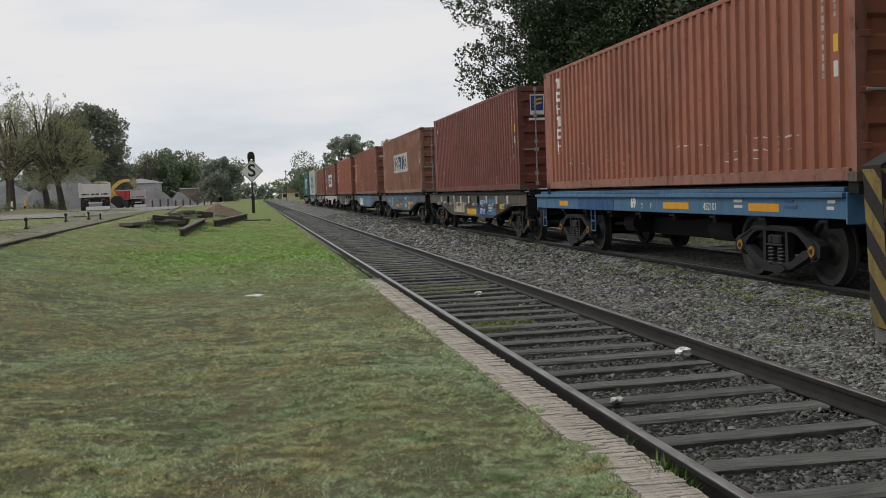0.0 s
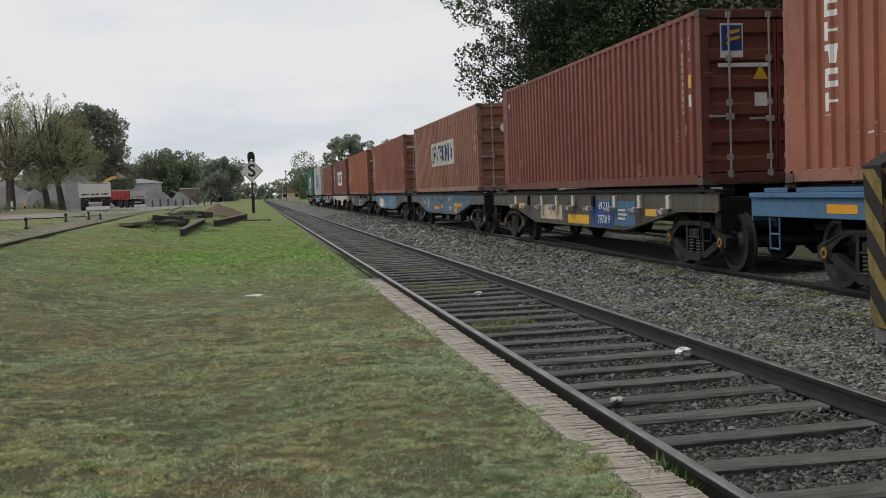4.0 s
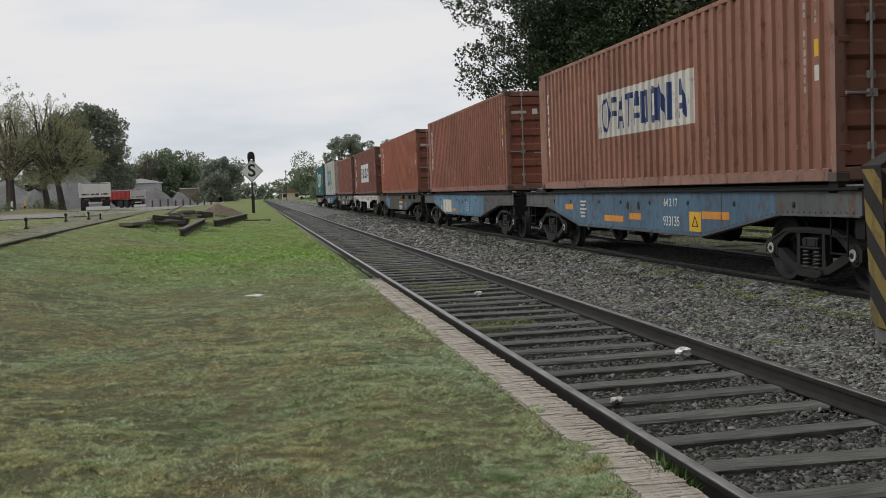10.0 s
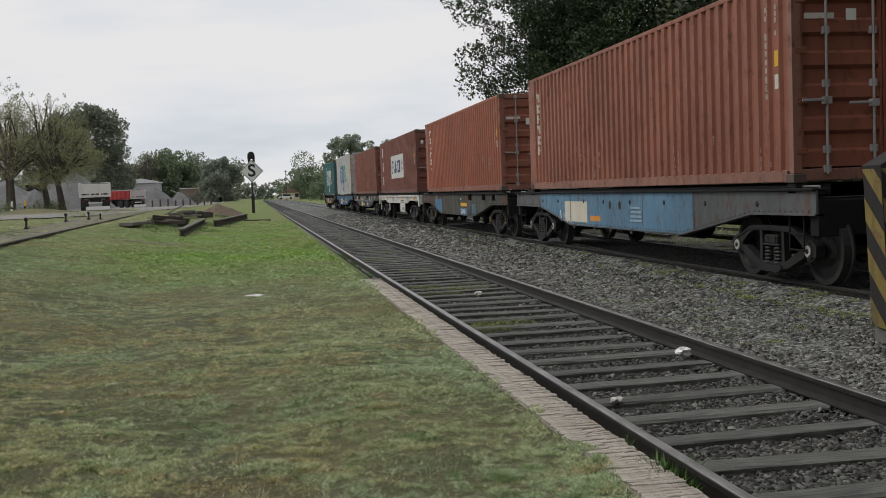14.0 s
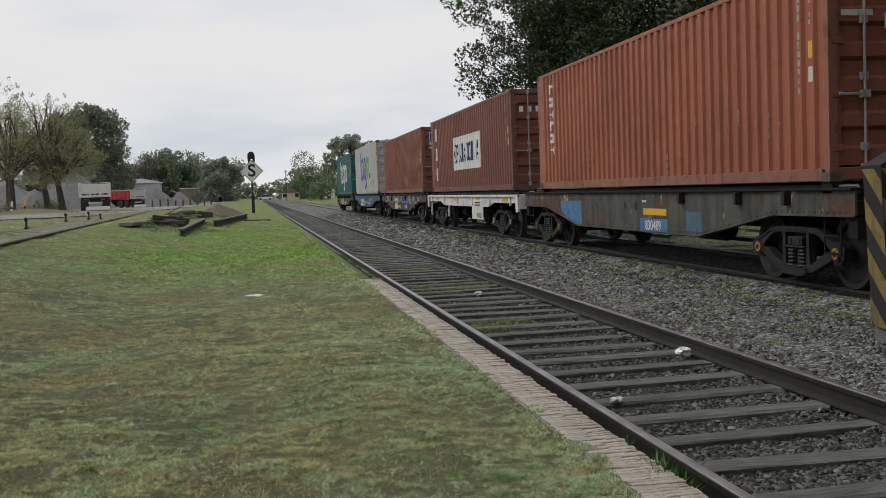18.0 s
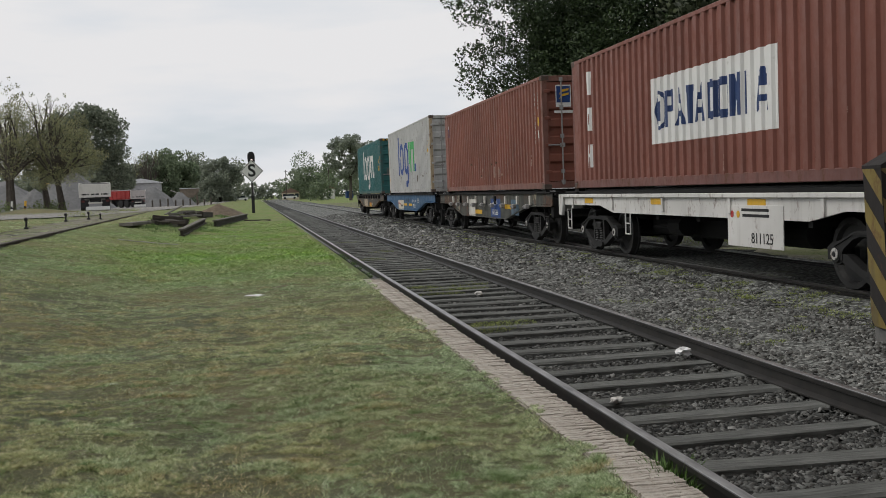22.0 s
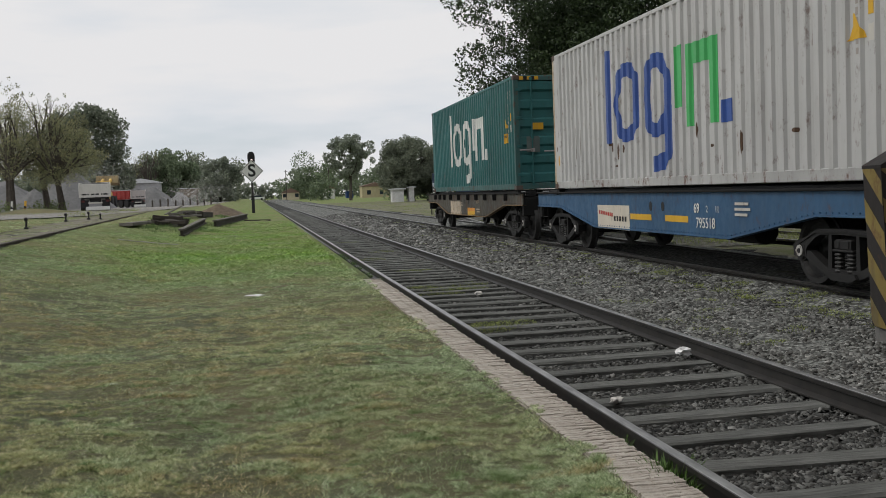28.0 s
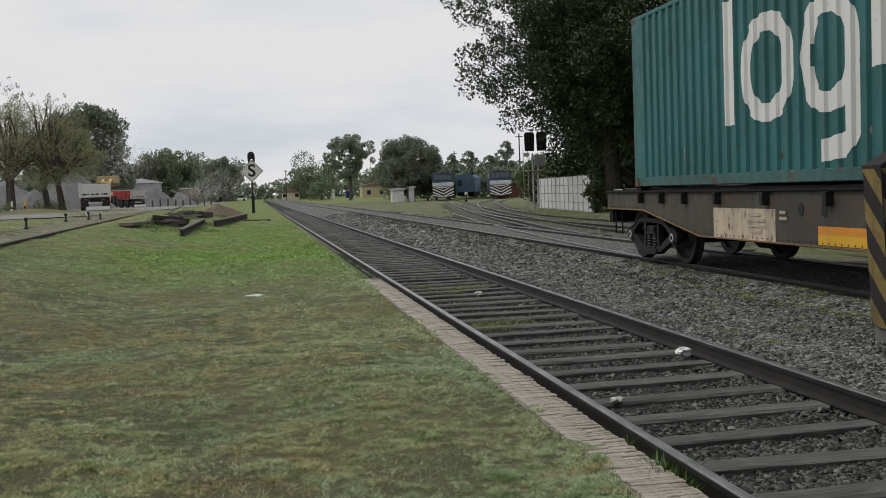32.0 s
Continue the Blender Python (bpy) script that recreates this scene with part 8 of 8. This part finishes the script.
def coach():
    t = thing("passenger_coach", "old blue passenger coach behind the engines", "railway coach", pose(30.9, 151, -0.02, 0, 0, -15))
    bm = bmesh.new()
    prism(bm, [(-1.45, 0.95), (1.45, 0.95), (1.45, 3.1), (1.1, 3.55), (0, 3.75), (-1.1, 3.55), (-1.45, 3.1)], "y", 0, 22)
    part("body", bm, m_paint("faded_coach_blue", (0.07, 0.115, 0.19), 0.35, 0.3), t)
    for k in range(9):
        bm = bmesh.new()
        cbox(bm, -1.475, -1.44, 1.0 + k * 2.3, 2.4 + k * 2.3, 1.9, 2.8, 0.01)
        part("window", bm, GLASS, t)
    for x in (-0.8, 0.8):
        bm = bmesh.new()
        cbox(bm, x - 0.35, x + 0.35, -0.03, 0.04, 1.9, 2.8, 0.01)
        part("window", bm, GLASS, t)
    bm = bmesh.new()
    cbox(bm, -1.2, 1.2, 0.8, 21, 0.4, 0.94, 0.05)
    part("underframe", bm, SHADED_GRIME, t)


coach()


def pole(label, x, y, h, arms=1, r0=0.13):
    t = thing("utility_pole", label, "utility pole", pose(x, y, -0.2))
    bm = bmesh.new()
    tube(bm, (0, 0, 0), (0, 0, h), r0, 8, r0 * 0.65)
    part("post", bm, BARK, t)
    for k in range(arms):
        bm = bmesh.new()
        cbox(bm, -0.5, 0.5, -0.06, 0.06, h - 0.5 - k * 0.7, h - 0.38 - k * 0.7, 0.01)
        part("cross_arm", bm, BARK, t)


pole("tall wooden utility pole behind the signal", 36.6, 140, 9.1)
pole("wooden utility pole in the distance", 36.0, 185, 8.6)
pole("slim pale pole far along the line", 22.6, 325, 9.5, 0, 0.22)
pole("utility pole far along the line", 8.5, 300, 9.0)
for x, y in ((25.3, 152), (24.6, 120), (33.2, 95)):
    t = thing("point_lever", "short lever stand between the yard tracks", "lever", pose(x, y, -0.16))
    bm = bmesh.new()
    cbox(bm, -0.15, 0.15, -0.15, 0.15, 0, 0.3, 0.02)
    tube(bm, (0, 0, 0.2), (0.1, 0, 1.1), 0.05, 7)
    part("stand", bm, BLACK, t)
    bm = bmesh.new()
    cbox(bm, -0.15, 0.2, -0.04, 0.04, 0.85, 1.2, 0.02)
    part("target", bm, OFFWHITE, t)


# roadside clutter by the thin trees
t = thing("road_sign", "round red and white road sign on a pole", "road sign", pose(-21.6, 88, 0.75))
bm = bmesh.new()
tube(bm, (0, 0, 0), (0, 0, 3.1), 0.05, 8)
part("pole", bm, STEEL, t)
bm = bmesh.new()
lathe(bm, [(-0.08, 0.55), (-0.05, 0.55)], 20, "y")
o = part("disc", bm, RED, t, "red rim")
o.location.z = 2.9
bm = bmesh.new()
lathe(bm, [(-0.09, 0.33), (-0.081, 0.33)], 20, "y")
o = part("disc_face", bm, WHITE, t, "white face")
o.location.z = 2.9
for k, (x, y, c) in enumerate(((-20.2, 84, YELLOW), (-17.9, 84.5, YELLOW), (-21.2, 83, RED), (-19.0, 85, WHITE))):
    t = thing("barrier_post", "short painted barrier post beside the road", "post", pose(x, y, tz(x, y)))
    bm = bmesh.new()
    tube(bm, (0, 0, -0.05), (0.1 * (k % 2), 0, 1.0), 0.09, 8)
    part("shaft", bm, c, t)
    bm = bmesh.new()
    tube(bm, (0.04 * (k % 2), 0, 0.4), (0.055 * (k % 2), 0, 0.6), 0.095, 8)
    part("band", bm, BLACK, t)
tufts("bank_grass", "rough grass and weeds on the bank by the road", [(r.uniform(-26, -9.5), r.uniform(60, 86), 0.66, 0.7, 0.32, 60) for k in range(60)], MOSS)
tufts("yard_weeds", "rough dry weeds between the yard tracks", [(r.uniform(9.6, 14) + 0.16 * y * r.uniform(0, 1), y, -0.16, r.uniform(0.3, 1.2), r.uniform(0.1, 0.28), 70) for y in [1 / r.uniform(1 / 150, 1 / 22) for k in range(260)]], MOSS)
tufts("yard_grass", "tufts of green grass beyond the main line", [(r.uniform(9.5, 12.5), y, -0.16, r.uniform(0.3, 0.8), r.uniform(0.04, 0.1), 70) for y in [r.uniform(8, 34) for k in range(110)]], WEED)

c = crown(R, 0, 0, 7.5, 3.6, 3.0, 4.2, 40, 0.4, 0.9)
tree("bare pale-branched tree behind the gravel yard", -21.3, 212, 2.5, 0.3, c, 260, 0.2, LEAF_OLIVE, 61, limbs=36, twig=6, spread=0.6)
for k in range(9):
    x, y = -14.6 + k * 0.95, 150 + k * 1.5
    t = thing("marker_post", "short dark wooden post at the edge of the yard", "post", pose(x, y, tz(x, y)), group="row of yard posts")
    bm = bmesh.new()
    tube(bm, (0, 0, -0.05), (0, 0, 0.95 + 0.1 * (k % 3)), 0.12, 7)
    part("shaft", bm, BARK, t)
    bm = bmesh.new()
    lathe(bm, [(0.95 + 0.1 * (k % 3), 0.125), (1.0 + 0.1 * (k % 3), 0.06)], 7, "z")
    part("cap", bm, BARK, t)


def dust_piece(seed, n, sx, sz):
    """A loose cloud of fine dust flecks, thinning outwards."""
    rnd = np.random.RandomState(seed)
    m = Mat("dust", 1.0, 0, 0.0)
    m.b.inputs["Alpha"].default_value = 0.13
    m.done((0.78, 0.77, 0.75))
    P = rnd.normal(size=(n, 3)) * np.array([sx, sx * 0.7, sz])
    u = rnd.normal(size=(n, 3))
    u /= np.linalg.norm(u, axis=1)[:, None]
    v = np.cross(u, rnd.normal(size=(n, 3)))
    v /= np.linalg.norm(v, axis=1)[:, None]
    q = 0.17 * rnd.uniform(0.5, 1.3, n)[:, None]
    V = np.stack([P - u * q, P - v * q, P + u * q, P + v * q], 1).reshape(-1, 3)
    ob = new("dust_cloud", mesh_np("dust_cloud", V, np.arange(4 * n).reshape(-1, 4), m.m))
    ob.visible_shadow = False
    return tagged(ob, "thin pale dust drifting over the gravel yard", "dust", kind="stuff")


DUST = [dust_piece(1, 800, 2.1, 1.0), dust_piece(2, 1100, 2.6, 1.4), dust_piece(3, 900, 1.9, 1.7)]


# ---------------------------------------------------------------- motion
def motions():
    ts = [k * 0.5 for k in range(65)]
    for c, w, o in zip(CONTAINERS, WAGONS, OFFSETS):
        walk(c, [(t, pose(TRAIN_X, run(t) + o - CL / 2, BASE_Z)) for t in ts])
        walk(w, [(t, pose(TRAIN_X, run(t) + o - 5.55, TRAIN_Z)) for t in ts])
    fs = [k * 4 / FPS for k in range(241)]
    for w, q in WHEELSETS:
        walk(w, [(t, pose(0, q, WHEEL_R, math.degrees((run(0) - run(t)) / WHEEL_R))) for t in fs])
    # the loader tips its load, backs away behind the trees, and comes again
    lt = [0, 2.2, 3.0, 3.5, 5.5, 6.5, 8.0, 20.0, 21.5, 22.5, 23.0, 24.0, 25.0, 25.5, 27.5, 28.5, 32.0]
    lx = [-18.2, -18.2, -18.5, -19.0, -21.2, -23.4, -26.5, -26.5, -25.6, -23.6, -22.9, -21.3, -20.0, -19.6, -18.5, -18.3, -18.3]
    lr = [4, 4, 5, 6, 20, 45, 80, 90, 90, 90, 90, 90, 90, 90, 90, 90, 90]
    la = [30, 31, 36, 42, 30, 0, -38, -38, -15, 24, 30, 33, 36, 37, 34, 34, 33]
    lb = [-72, -80, -60, -45, 0, 20, 38, 38, 30, 10, 0, 0, -5, -10, -40, -45, -45]
    def along(t):
        return float(np.interp(t, lt, lx))
    z = float(terr(-18, 131)) + 0.06
    walk(LOADER, [(t, pose(x, 131, z, 0, 0, a)) for t, x, a in zip(lt, lx, lr)])
    walk(LOADER_ARM, [(t, pose(0.5, 0, 1.95, 0, -a, 0)) for t, a in zip(lt, la)])
    walk(LOADER_BUCKET, [(t, pose(2.85, 0, 0, 0, -b, 0)) for t, b in zip(lt, lb)])
    ws = [k * 0.2 for k in range(161)]
    for o, x, y in LOADER_WHEELS:
        walk(o, [(t, pose(x, y, 0.76, 0, math.degrees(along(t) / 0.76) * 0.4)) for t in ws])
    # cars on the far road
    def road(px):
        return (px - 455) / 1808 * 300
    walk(CARS[0], [(t, pose(road(px), 300, 0.35, 0, 0, 180)) for t, px in ((0, 560), (12, 525), (14, 505), (17, 478), (19, 459), (21, 436), (23, 418), (25, 400), (32, 395))])
    walk(CARS[1], [(t, pose(road(px), 303, 0.35, 0, 0, 180)) for t, px in ((0, 395), (6, 380), (8, 372), (10, 366), (20, 360), (32, 352))])
    walk(CARS[2], [(t, pose(road(px), 297, 0.35, 0, 0, 180)) for t, px in ((0, 640), (19, 560), (21, 525), (23, 500), (25, 482), (28, 455), (30, 440), (32, 425))])
    # dust lifts off the piles late in the clip and drifts away
    for ob, t0, x0, y0, z1, dx in zip(DUST, (26.0, 26.4, 26.2), (-12.6, -9.5, -20.6), (180, 182, 143), (1.6, 2.4, 4.6), (2.5, 3.5, 3.0)):
        rows = [(0, pose(x0, y0, -9)), (t0, pose(x0, y0, -7)), (t0 + 1.2, pose(x0, y0, z1 * 0.8)), (t0 + 3.5, pose(x0 + dx * 0.6, y0, z1 * 1.1)), (32, pose(x0 + dx, y0, z1 * 1.5))]
        walk(ob, rows)


motions()
